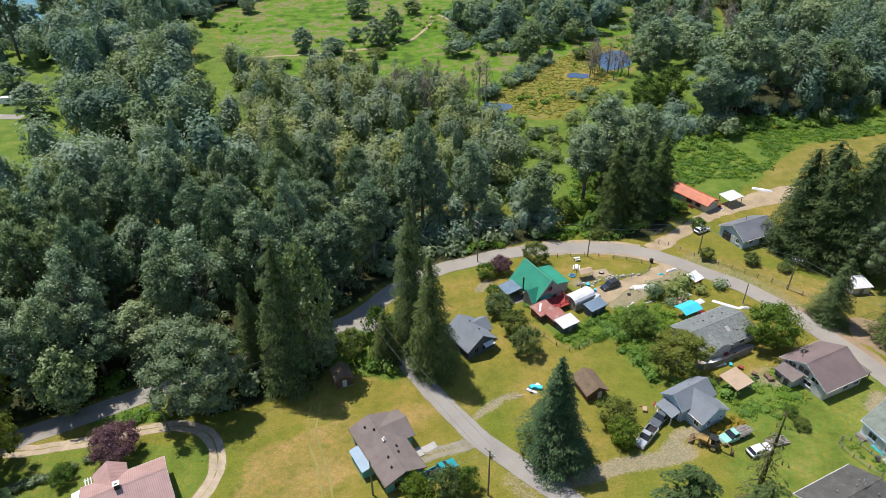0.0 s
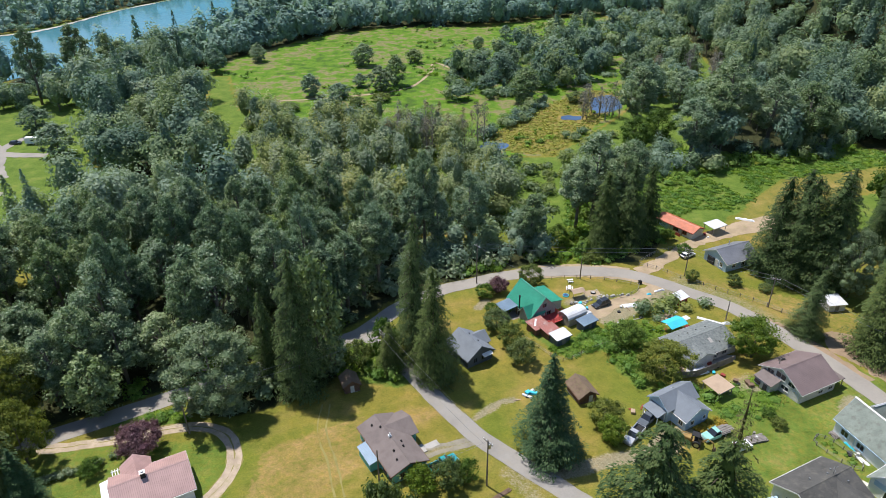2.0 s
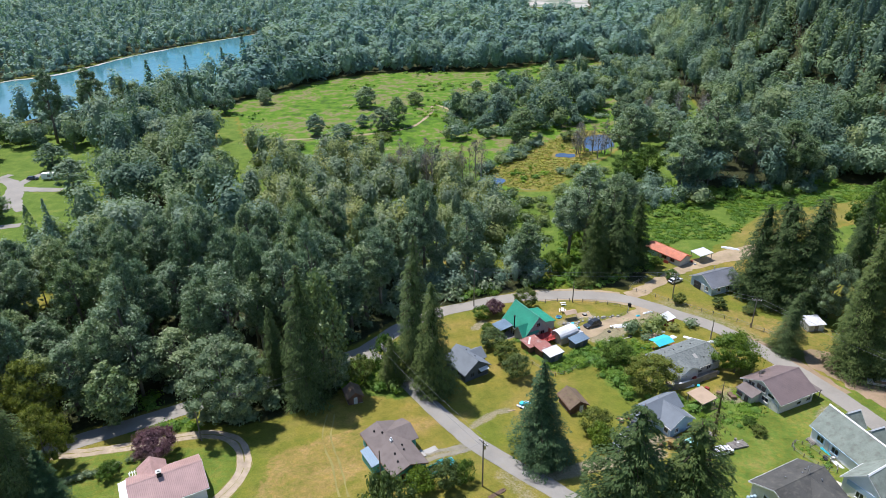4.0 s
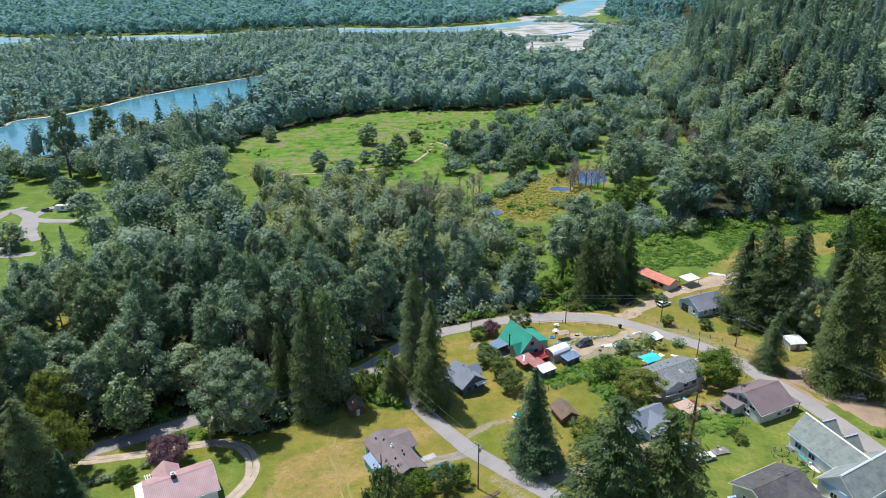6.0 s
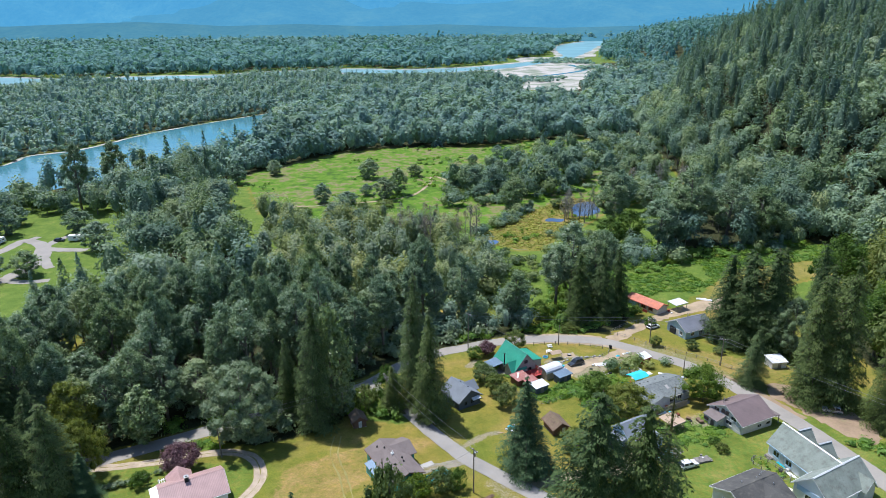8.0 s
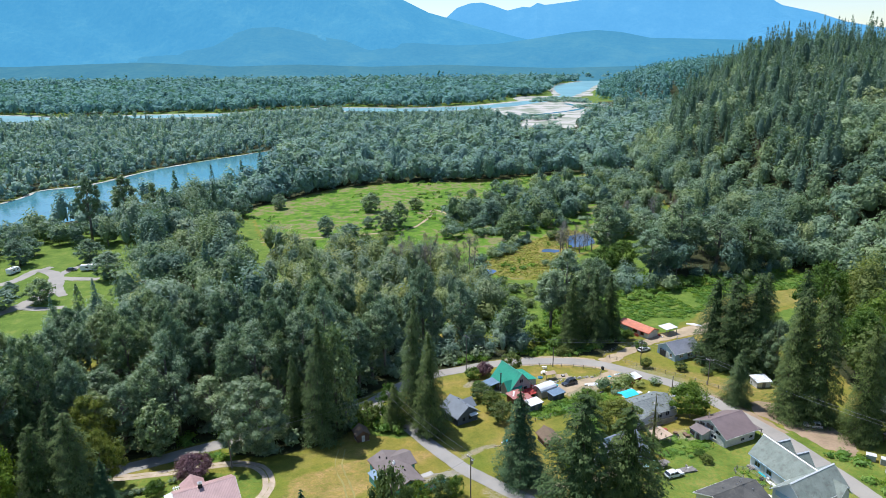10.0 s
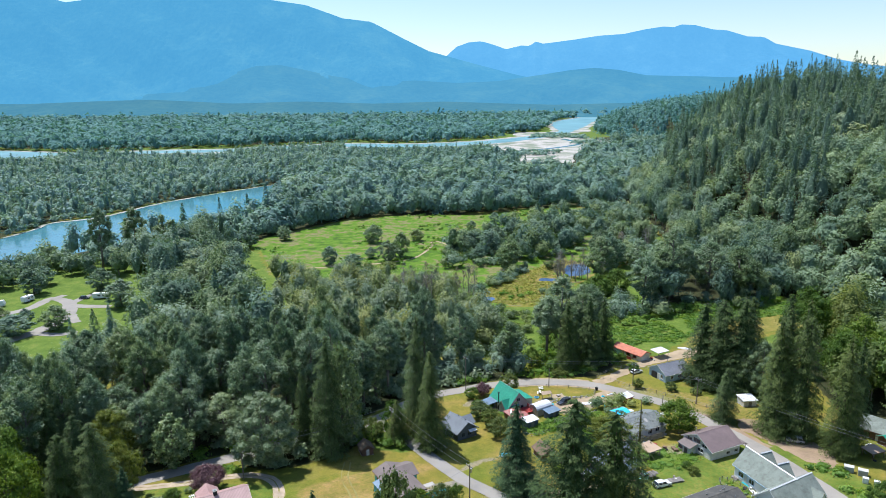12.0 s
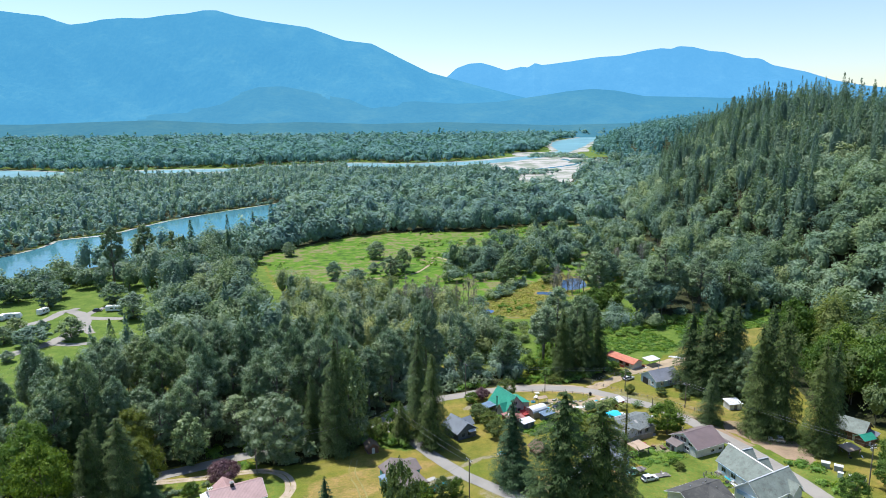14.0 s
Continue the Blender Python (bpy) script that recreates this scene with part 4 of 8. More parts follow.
def broadleaf(seed, height, width, clear, n, size, mat, bark, lobes=34, top_heavy=0.0, lobe=0.21, tall_lobe=0.9, solid=0.62, filled=0.42):
    """Trunk and crown meshes of a broadleaf tree: limbs reach to lobes, and each lobe bears many leaf clumps."""
    rng = np.random.default_rng(seed)
    crown_h = height * (1 - clear)
    d = unit(rng, lobes)
    rad = rng.uniform(0.45, 0.95, lobes) ** 0.7
    cen = d * rad[:, None] * np.array([width / 2, width / 2, crown_h / 2])
    cen[:, 2] += height * clear + crown_h * 0.48
    k = (cen[:, 2] - height * clear) / crown_h
    squeeze = np.clip(1.25 - 0.75 * np.abs(k - (0.42 + top_heavy)) * 1.5, 0.35, 1.1)
    cen[:, :2] *= squeeze[:, None]
    cen[0] = (0, 0, height * 0.93)
    lr = rng.uniform(0.7, 1.3, lobes) * lobe * width * 0.75
    pick = rng.integers(0, lobes, n)
    q = unit(rng, n)
    q[:, 2] = np.abs(q[:, 2]) * np.where(rng.random(n) < 0.75, 1, -0.6)
    r = lr[pick][:, None] * rng.uniform(0.55, 1.08, (n, 1))
    pts = cen[pick] + q * r * np.array([1, 1, tall_lobe])
    fill = rng.random(n) < filled
    vol = unit(rng, n)
    vol[:, 2] = np.where(rng.random(n) < 0.7, np.abs(vol[:, 2]), vol[:, 2])
    kk = np.clip(0.48 + 0.5 * vol[:, 2], 0, 1)
    sq = np.clip(1.25 - 0.75 * np.abs(kk - (0.42 + top_heavy)) * 1.5, 0.35, 1.1)
    bump_ = 1 + 0.16 * np.sin(vol[:, 0] * 6 + seed) * np.sin(vol[:, 2] * 9 + seed * 2) + 0.12 * np.sin(vol[:, 1] * 11 + seed * 3)
    rr = rng.uniform(0.7, 1.0, n) * bump_
    body = np.stack([vol[:, 0] * rr * sq * width / 2, vol[:, 1] * rr * sq * width / 2, vol[:, 2] * rr * crown_h / 2 + height * clear + crown_h * 0.48], 1)
    pts = np.where(fill[:, None], body, pts)
    q = np.where(fill[:, None], vol, q)
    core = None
    # Lobe cores take a darker tint: the crown's inner shade put into colour.
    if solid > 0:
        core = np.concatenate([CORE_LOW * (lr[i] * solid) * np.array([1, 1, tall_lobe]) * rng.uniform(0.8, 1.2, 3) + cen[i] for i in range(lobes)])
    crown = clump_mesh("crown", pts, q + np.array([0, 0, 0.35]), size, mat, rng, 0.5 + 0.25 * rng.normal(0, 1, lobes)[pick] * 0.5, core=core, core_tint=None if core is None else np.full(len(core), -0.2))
    vf = [tube([(0, 0, -0.4), (0.1, 0.05, height * 0.3), (-0.1, 0.1, height * 0.6), (0, 0, height * 0.86)], [height * 0.018, height * 0.014, height * 0.009, height * 0.003], 7)]
    for i in range(1, min(lobes, 15)):
        c = cen[i]
        h0 = max(height * clear * 0.6, c[2] - 0.45 * np.hypot(c[0], c[1]) - height * 0.12)
        vf.append(tube([(0, 0, h0), (c[0] * 0.5, c[1] * 0.5, (h0 + c[2]) / 2 - 0.2), tuple(c)], [height * 0.007, height * 0.004, height * 0.0015], 4, False))
    return mesh_data("trunk", *joined(*vf), bark, True), crown


def conifer(seed, height, width, clear, whorls, arms, sprays, size, mat, bark, droop=0.35, blunt=1.0, gaps=0.1, rise=0.15, hang=0.0):
    """Trunk and crown meshes of a conifer: tiers of separate boughs, each a fan of pointed sprays with lighter tips."""
    rng = np.random.default_rng(seed)
    limbs = [tube([(0, 0, -0.4), (0, 0, height * 0.5), (0, 0, height * 0.985)], [height * 0.016, height * 0.009, 0.03], 7)]
    tris, tints = [], []
    ph = rng.uniform(0, 6.28, 3)
    for i in range(whorls):
        k = min(0.985, max(0.0, (i + rng.uniform(-0.35, 0.35)) / whorls))
        z = height * (clear + (1 - clear) * k)
        reach = width / 2 * (1 - k) ** blunt * min(1.0, 0.72 + 2.2 * k) * rng.uniform(0.86, 1.1) + 0.2
        count = max(4, round(arms * (0.4 + 0.6 * (1 - k))))
        a0 = rng.uniform(0, 6.28)
        for j in range(count):
            if rng.random() < gaps:
                continue
            a = a0 + j * math.tau / count + rng.uniform(-0.3, 0.3)
            r1 = reach * rng.uniform(0.72, 1.12) * (1 + 0.12 * math.sin(2 * a + ph[0] + 4 * k) + 0.08 * math.sin(3 * a + ph[1] - 7 * k))
            z0 = z + rng.uniform(-0.35, 0.35) * height / whorls
            m = max(5, int(sprays * (0.2 + 0.8 * (r1 / (width / 2)) ** 1.3)))
            f = rng.uniform(0.04, 1, m) ** 0.62
            fan = 0.34 * r1 * np.sin(np.clip(f, 0, 1) ** 0.8 * math.pi * 0.86)
            side = rng.uniform(-1, 1, m) * fan
            low = rng.random(m) < hang
            zz = z0 + rise * r1 * f - droop * r1 * f ** 2 - 0.1 * np.abs(side) + rng.uniform(-0.1, 0.1, m) - low * rng.uniform(0, 0.09, m) * r1
            u, w = np.array([math.cos(a), math.sin(a), 0.0]), np.array([-math.sin(a), math.cos(a), 0.0])
            cen = u * (f * r1)[:, None] + w * side[:, None] + np.array([0, 0, 1.0]) * zz[:, None]
            yaw = np.clip(side / (0.3 * r1 + 0.05), -1, 1) * 0.8 + rng.normal(0, 0.3, m)
            slope = rise - 2 * droop * f
            ax = u * np.cos(yaw)[:, None] + w * np.sin(yaw)[:, None] + np.array([0, 0, 1.0]) * np.where(low, -1.2, slope + rng.normal(0, 0.22, m))[:, None]
            ax /= np.linalg.norm(ax, axis=1)[:, None]
            nrm = np.array([0, 0, 1.0]) + u * np.where(low, 1.4, 0.25)[:, None] + rng.normal(0, 0.3, (m, 3))
            b = np.cross(nrm, ax)
            b /= np.linalg.norm(b, axis=1)[:, None] + 1e-9
            sz = (size * rng.uniform(0.65, 1.3, m) * (0.6 + 0.4 * min(1.0, r1 / 2.5)))[:, None]
            tris.append(np.stack([cen - ax * sz * 0.7 + b * sz * 0.5, cen - ax * sz * 0.6 - b * sz * 0.5, cen + ax * sz * 1.2], 1))
            tints.append(rng.normal(0.42, 0.13) + 0.5 * (f - 0.62) + rng.normal(0, 0.06, m))
            if j % 2 == 0 and r1 > 1:
                limbs.append(tube([(0, 0, z0), tuple(u * r1 * 0.45 + np.array([0, 0, z0 + rise * r1 * 0.45 - droop * r1 * 0.2 - 0.06])), tuple(u * r1 * 0.85 + np.array([0, 0, z0 + rise * r1 * 0.85 - droop * r1 * 0.72 - 0.06]))], [0.07, 0.05, 0.02], 3, False))
    # Inner cone in a very dark tint, painting the shade between boughs.
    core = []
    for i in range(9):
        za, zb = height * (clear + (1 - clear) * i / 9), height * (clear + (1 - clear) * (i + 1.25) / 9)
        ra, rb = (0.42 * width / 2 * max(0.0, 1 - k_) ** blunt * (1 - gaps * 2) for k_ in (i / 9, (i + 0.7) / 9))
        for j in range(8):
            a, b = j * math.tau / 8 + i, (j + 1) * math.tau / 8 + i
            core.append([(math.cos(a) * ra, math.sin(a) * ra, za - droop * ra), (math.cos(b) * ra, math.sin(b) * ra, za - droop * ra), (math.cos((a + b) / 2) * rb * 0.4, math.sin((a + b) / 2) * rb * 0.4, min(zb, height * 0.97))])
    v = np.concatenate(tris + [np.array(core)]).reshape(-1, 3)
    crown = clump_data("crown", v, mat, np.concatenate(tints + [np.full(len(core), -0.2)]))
    return mesh_data("trunk", *joined(*limbs), bark, True), crown


SPECIES = {}


def species(key, makers):
    SPECIES[key] = makers


species("cottonwood", [broadleaf(10 + i, 28, w, c, 11500, 0.3, LEAF_COTTON, BARK, 58, 0.06, 0.18, 1.2, 0.55, 0.1) for i, (w, c) in enumerate(((9.5, 0.16), (8.5, 0.3), (10.5, 0.22), (9, 0.34), (8, 0.2), (10, 0.26)))])
species("maple", [broadleaf(20 + i, 18, 15, 0.04, 22000, 0.23, LEAF_MAPLE, BARK, 110, 0.0, 0.115, 0.85, 0.75, 0.1) for i in range(2)])
species("broadleaf", [broadleaf(30 + i, 10, 9, 0.06, 8500, 0.21, LEAF_BRIGHT, BARK, 56, 0.0, 0.16, 0.85) for i in range(3)])
species("alder", [broadleaf(35 + i, 16, 9.5, 0.0, 3000, 0.52, LEAF_MID, BARK, 44, 0.0, 0.18) for i in range(3)])
species("poplar", [broadleaf(37 + i, 16, 9.5, 0.0, 4200, 0.44, LEAF_COTTON, BARK, 50, 0.0, 0.17) for i in range(2)])
species("olive_shrub", [broadleaf(40 + i, 5, 5.5, 0.04, 3800, 0.17, LEAF_OLIVE, BARK_DARK, 36, 0.0, 0.17) for i in range(3)])
species("green_shrub", [broadleaf(45 + i, 3.5, 4.5, 0.0, 3000, 0.17, LEAF_BRIGHT, BARK_DARK, 18) for i in range(3)])
species("plum", [broadleaf(50, 7, 9.5, 0.08, 8000, 0.23, LEAF_PURPLE, BARK_DARK, 36)])
species("fir", [conifer(60 + i, 28, 13, 0.03, 34, 11, 130, 0.22, LEAF_CONIFER, BARK_DARK, 0.48, 0.52, 0.08, 0.14, 0.2) for i in range(4)])
species("great_fir", [conifer(65 + i, 38, 22, 0.02, 36, 12, 250, 0.25, LEAF_CONIFER, BARK_DARK, 0.4, 0.62, 0.1, 0.14, 0.15) for i in range(2)])
species("cedar", [conifer(70 + i, 28, 12, 0.02, 40, 12, 115, 0.2, LEAF_CEDAR, BARK_DARK, 0.5, 0.6, 0.1, 0.12, 0.25) for i in range(3)])
species("spruce", [conifer(80 + i, 22, 13, 0.01, 28, 14, 160, 0.19, LEAF_SPRUCE, BARK_DARK, 0.28, 0.8, 0.03, 0.1, 0.15) for i in range(2)])
species("thin_fir", [conifer(85 + i, 28, 7.0, 0.06, 34, 8, 44, 0.17, LEAF_LICHEN, BARK_DARK, 0.6, 0.75, 0.3, 0.1, 0.35) for i in range(1)])
species("walnut", [broadleaf(95 + i, 10, 10, 0.05, 9000, 0.2, LEAF_YELLOW, BARK, 60, 0.0, 0.15, 0.75, 0.6, 0.15) for i in range(2)])
species("dead_tree", [broadleaf(90 + i, 12, 4.5, 0.2, 420, 0.26, LEAF_DEAD, BARK_PALE, 26, 0.0, 0.2, 1.0, 0) for i in range(2)])
BASE_HEIGHT = {"cottonwood": 28, "maple": 18, "broadleaf": 10, "alder": 16, "poplar": 16, "olive_shrub": 5, "green_shrub": 3.5, "plum": 7, "fir": 28, "walnut": 10, "great_fir": 38, "cedar": 28, "spruce": 22, "thin_fir": 28, "dead_tree": 12}
BASE_WIDTH = {"cottonwood": 9, "maple": 15, "broadleaf": 9, "alder": 9.5, "poplar": 9.5, "olive_shrub": 5.5, "green_shrub": 4.5, "plum": 9.5, "fir": 13, "walnut": 10, "great_fir": 22, "cedar": 12, "spruce": 13, "thin_fir": 7, "dead_tree": 4.5}
plant_rng = random.Random(5)


def plant(key, x, y, height, width, label, category="tree", group="", name="tree"):
    trunk, crown = SPECIES[key][plant_rng.randrange(len(SPECIES[key]))]
    t = thing(name, x, y, 0, label, category, group)
    s = height / BASE_HEIGHT[key]
    w = width / BASE_WIDTH[key]
    t.matrix_basis = pose(x, y, ground_at(x, y), plant_rng.uniform(-1.5, 1.5), plant_rng.uniform(-1.5, 1.5), plant_rng.uniform(0, 360)) @ Matrix.Diagonal((w, w, s, 1))
    part("trunk", trunk, None, t)
    part("crown", crown, None, t)
    return t


def scatter(poly, spacing, seed, keep=None):
    """Jittered points inside a region of the plan."""
    rng = np.random.default_rng(seed)
    xs, ys = [p[0] for p in poly], [p[1] for p in poly]
    gx, gy = np.meshgrid(np.arange(min(xs), max(xs), spacing), np.arange(min(ys), max(ys), spacing))
    gx = gx.ravel() + rng.uniform(-0.8, 0.8, gx.size) * spacing
    gy = gy.ravel() + rng.uniform(-0.8, 0.8, gy.size) * spacing
    ok = inside(gx, gy, poly)
    if keep is not None:
        ok &= keep(gx, gy)
    return np.stack([gx[ok], gy[ok]], 1)


def off_lines(x, y, lines):
    """True where a point keeps clear of the lines, given as (points, distance)."""
    ok = np.ones(np.shape(x), bool)
    for pts, dist in lines:
        for p in smooth_line(pts, dist * 0.8):
            ok &= (x - p.x) ** 2 + (y - p.y) ** 2 > dist * dist
    return ok


def woodland(name, pts, height, width, per, size, mat, label, seed, cone=0.0, clear=0.2, bark=None, vary=0.25, sink=0.0, category="trees"):
    """Far woods as one object of foliage clumps; cone is the share of conifers."""
    rng = np.random.default_rng(seed)
    n = len(pts)
    per, size = int(per * 1.35), size * 0.78
    base = land(pts[:, 0], pts[:, 1]) - sink
    h = height * rng.uniform(1 - vary, 1 + vary, n)
    w = width * rng.uniform(1 - vary, 1 + vary, n)
    is_cone = rng.random(n) < cone
    q = unit(rng, n * per).reshape(n, per, 3)
    q[:, :, 2] = np.where(rng.random((n, per)) < 0.85, np.abs(q[:, :, 2]), -np.abs(q[:, :, 2]) * 0.6)
    lump = 1 + 0.22 * np.sin(q[:, :, 0] * 5 + rng.uniform(0, 6, (n, 1))) * np.sin(q[:, :, 1] * 5 + rng.uniform(0, 6, (n, 1))) + 0.15 * np.sin(q[:, :, 2] * 8 + rng.uniform(0, 6, (n, 1)))
    r = rng.uniform(0.72, 1.05, (n, per)) * lump
    ch = (h * (1 - clear) / 2)[:, None]
    px = q[:, :, 0] * r * (w / 2)[:, None]
    py = q[:, :, 1] * r * (w / 2)[:, None]
    pz = (h * clear)[:, None] + ch + q[:, :, 2] * r * ch
    k = rng.random((n, per)) ** 1.5
    ang = rng.uniform(0, math.tau, (n, per))
    cr = (w * 0.44)[:, None] * (1 - k) ** 0.8 * rng.uniform(0.55, 1.1, (n, per))
    hc = (h * 1.25)[:, None]
    c = is_cone[:, None]
    px, py = np.where(c, np.cos(ang) * cr, px), np.where(c, np.sin(ang) * cr, py)
    pz = np.where(c, hc * (0.08 + 0.92 * k) - cr * 0.25, pz)
    cen = np.stack([px + pts[:, 0][:, None], py + pts[:, 1][:, None], pz + base[:, None]], 2).reshape(-1, 3)
    out = np.stack([np.where(c, np.cos(ang) * 0.6, q[:, :, 0]), np.where(c, np.sin(ang) * 0.6, q[:, :, 1]), np.where(c, 0.7, q[:, :, 2] + (0.35 if size < 1.2 else 0.6))], 2).reshape(-1, 3)
    drift = np.array([noise.noise((float(a) * 0.011, float(b) * 0.02, seed * 0.1)) for a, b in pts])
    tree_tint = np.clip(rng.normal(0.5, 0.28, n), 0, 1) - 0.45 * is_cone + 0.55 * drift
    h = h * (1 + 0.35 * drift)
    kin = rng.random(n)
    sz = np.repeat(size * (w / width) * np.where(is_cone, 0.85, 1.0), per)
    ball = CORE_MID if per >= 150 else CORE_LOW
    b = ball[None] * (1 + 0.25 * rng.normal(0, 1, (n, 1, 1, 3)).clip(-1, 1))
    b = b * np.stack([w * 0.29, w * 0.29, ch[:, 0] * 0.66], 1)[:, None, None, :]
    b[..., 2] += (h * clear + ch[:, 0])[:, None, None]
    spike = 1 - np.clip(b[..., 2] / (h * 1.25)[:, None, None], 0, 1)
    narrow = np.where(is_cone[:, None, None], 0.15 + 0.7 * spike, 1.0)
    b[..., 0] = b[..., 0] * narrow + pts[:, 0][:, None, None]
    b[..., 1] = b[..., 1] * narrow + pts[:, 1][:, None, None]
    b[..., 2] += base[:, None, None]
    # Near cores are darkened for inner shade; far ones stay pale, as if hazed.
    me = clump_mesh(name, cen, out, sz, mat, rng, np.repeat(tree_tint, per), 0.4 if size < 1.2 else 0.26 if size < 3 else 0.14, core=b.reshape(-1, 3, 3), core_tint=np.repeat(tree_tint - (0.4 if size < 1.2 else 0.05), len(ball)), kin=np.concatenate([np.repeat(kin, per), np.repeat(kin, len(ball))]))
    ob = tagged(new(name, me), label, category, "", "stuff")
    if bark:
        v, f = [], []
        for (x, y), z, hh in zip(pts, base, h):
            a, b, m = hh * 0.014, hh * 0.006, len(v)
            for rr, zz in ((a, z - 0.3), (b, z + hh * 0.7)):
                v += [(x + rr, y, zz), (x - rr * 0.5, y + rr * 0.87, zz), (x - rr * 0.5, y - rr * 0.87, zz)]
            f += [(m, m + 1, m + 4, m + 3), (m + 1, m + 2, m + 5, m + 4), (m + 2, m, m + 3, m + 5)]
        tagged(part("trunks", (v, f), bark, ob), kind="stuff")
    return ob


# the cottonwood wood beyond the road: the trees nearest the houses one by one
clear_road = lambda x, y: off_lines(x, y, [(MAIN_ROAD, 5.0)])
near_pts = scatter(WOOD_NEAR, 8.8, 21, lambda x, y: off_lines(x, y, [(MAIN_ROAD, 8.0)]))
front_row = [(p.x - 5.4, p.y + 8.0) for p in smooth_line(MAIN_ROAD[3:10], 5.6)]
near_pts = np.concatenate([near_pts[off_lines(near_pts[:, 0], near_pts[:, 1], [(front_row, 4.5)])], np.array(front_row) + np.random.default_rng(4).uniform(-0.9, 0.9, (len(front_row), 2))])
near_pts = near_pts[np.argsort(np.hypot(near_pts[:, 0] + 20, near_pts[:, 1] - 90))]
for i, (x, y) in enumerate(near_pts):
    front = 0.95 if off_lines(np.array([x]), np.array([y]), [(MAIN_ROAD, 15.0)])[0] == 0 else 1.0
    storey = plant_rng.choice(((22, 27), (22, 27), (26, 32), (15, 20)))
    hgt, wid = plant_rng.uniform(*storey) * front, plant_rng.uniform(6.8, 9.4) * (1.25 if storey[0] == 25 else 1.0)
    plant("cottonwood", x, y, hgt, wid, "tall grey-green cottonwood in the dense wood", "tree", "cottonwood wood")
under = scatter(WOOD_NEAR, 5.5, 22, clear_road)
under = np.concatenate([under[(under[:, 0] > -150) & (under[:, 1] > 62)], scatter(SHADED_VERGE, 4.0, 34, clear_road), scatter(SHRUB_VERGE, 3.0, 35, clear_road)])
woodland("undergrowth", under, 3.2, 4.2, 60, 0.7, LEAF_MAPLE, "dark leafy undergrowth on the woodland floor", 32, 0, 0.0, None, 0.5, category="undergrowth")



def thinned(pts, size, keep, seed):
    """Thin points out in drifts, leaving glades."""
    k = np.array([noise.noise((float(a) / size, float(b) / size, seed)) for a, b in pts])
    return pts[k < keep]


def mixed(name, pts, seed, mat, label, tall, wide, per, size, cone=0.05, clear=0.1, bark=None, spire=1.12):
    """A wood of uneven trees: a low, a middle and a tall storey."""
    rng = np.random.default_rng(seed)
    lot = rng.random(len(pts))
    woodland(name, pts[lot < 0.3], tall * 0.55, wide * 0.75, int(per * 0.7), size * 0.85, mat, label, seed + 1, cone, clear * 0.3, bark)
    woodland(name, pts[(lot >= 0.3) & (lot < 0.8)], tall * 0.82, wide * 1.0, per, size, mat, label, seed + 2, cone, clear, bark)
    woodland(name, pts[lot >= 0.8], tall * spire, wide * 1.2, int(per * 1.35), size * 1.05, mat, label, seed + 3, cone * 1.5, clear, bark)


veiled = lambda x: ((x > -585) & (x < -480)) | ((x > -335) & (x < -170))
in_river = lambda x, y: inside(x, y, RIVER_BED) | inside(x, y, BAR_CLEAR)
YOUNG_WOOD = [(-128, 126), (-104, 138), (-84, 149), (-66, 162), (-50, 164), (-62, 182), (-92, 196), (-116, 186), (-127, 160)]
mixed("young_wood", scatter(YOUNG_WOOD, 6.4, 28), 163, LEAF_MID, "lower mixed trees behind the cottonwoods", 17, 9.0, 520, 0.8, 0.2, 0.1, BARK)
mixed("left_wood", scatter(WOOD_LEFT, 7.6, 23), 133, LEAF_MID, "rounded mixed broadleaf trees beside the campground", 21, 10.5, 620, 0.9, 0.08, 0.1, BARK)
bank = scatter(WOOD_BANK, 8.4, 24, lambda x, y: (x > -0.72 * (y + 95) - 20) & off_lines(x, y, [(CHANNEL, 24)]) & ~in_river(x, y))
meadow_edge = np.array([(p.x, p.y + 2) for p in smooth_line([(-137, 362), (-108, 403), (-73, 446), (-30, 464), (30, 466), (82, 491), (150, 502)], 5.0)])
mixed("bank_wood", meadow_edge + np.random.default_rng(31).uniform(-1.6, 1.6, meadow_edge.shape), 162, LEAF_FAR_HAZE, "rounded trees edging the wet meadow", 15, 8.5, 220, 1.3, 0.05, 0.0)
mixed("bank_wood", bank[bank[:, 1] < 560], 134, LEAF_FAR_HAZE, "belt of mixed trees between river and meadow", 17, 10, 150, 1.8, 0.08, 0.05)
mixed("bank_wood", bank[bank[:, 1] >= 560], 138, LEAF_FAR_HAZE, "mixed trees beyond the meadow", 19, 11, 80, 2.5, 0.08, 0.05)
mixed("island_wood", scatter(WOOD_ACROSS, 7.0, 25, lambda x, y: (x > -0.72 * (y + 95) - 20) & (off_lines(x, y, [(CHANNEL, 150)]) | (veiled(x) & off_lines(x, y, [(CHANNEL, 62)]))) & ~in_river(x, y)), 142, LEAF_FAR_HAZE, "even young cottonwood forest across the river", 13, 6.6, 21, 2.15, 0.25, 0.05)
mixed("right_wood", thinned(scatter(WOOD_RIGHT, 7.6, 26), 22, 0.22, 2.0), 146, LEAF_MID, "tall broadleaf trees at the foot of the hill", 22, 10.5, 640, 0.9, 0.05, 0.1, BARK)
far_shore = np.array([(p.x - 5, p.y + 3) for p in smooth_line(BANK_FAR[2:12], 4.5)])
woodland("shore_willows", far_shore + np.random.default_rng(37).uniform(-2.5, 2.5, far_shore.shape), 5.0, 5.5, 60, 1.3, LEAF_FAR_HAZE, "low willows along the far shore", 164, 0, 0.0, None, 0.5, category="scrub")
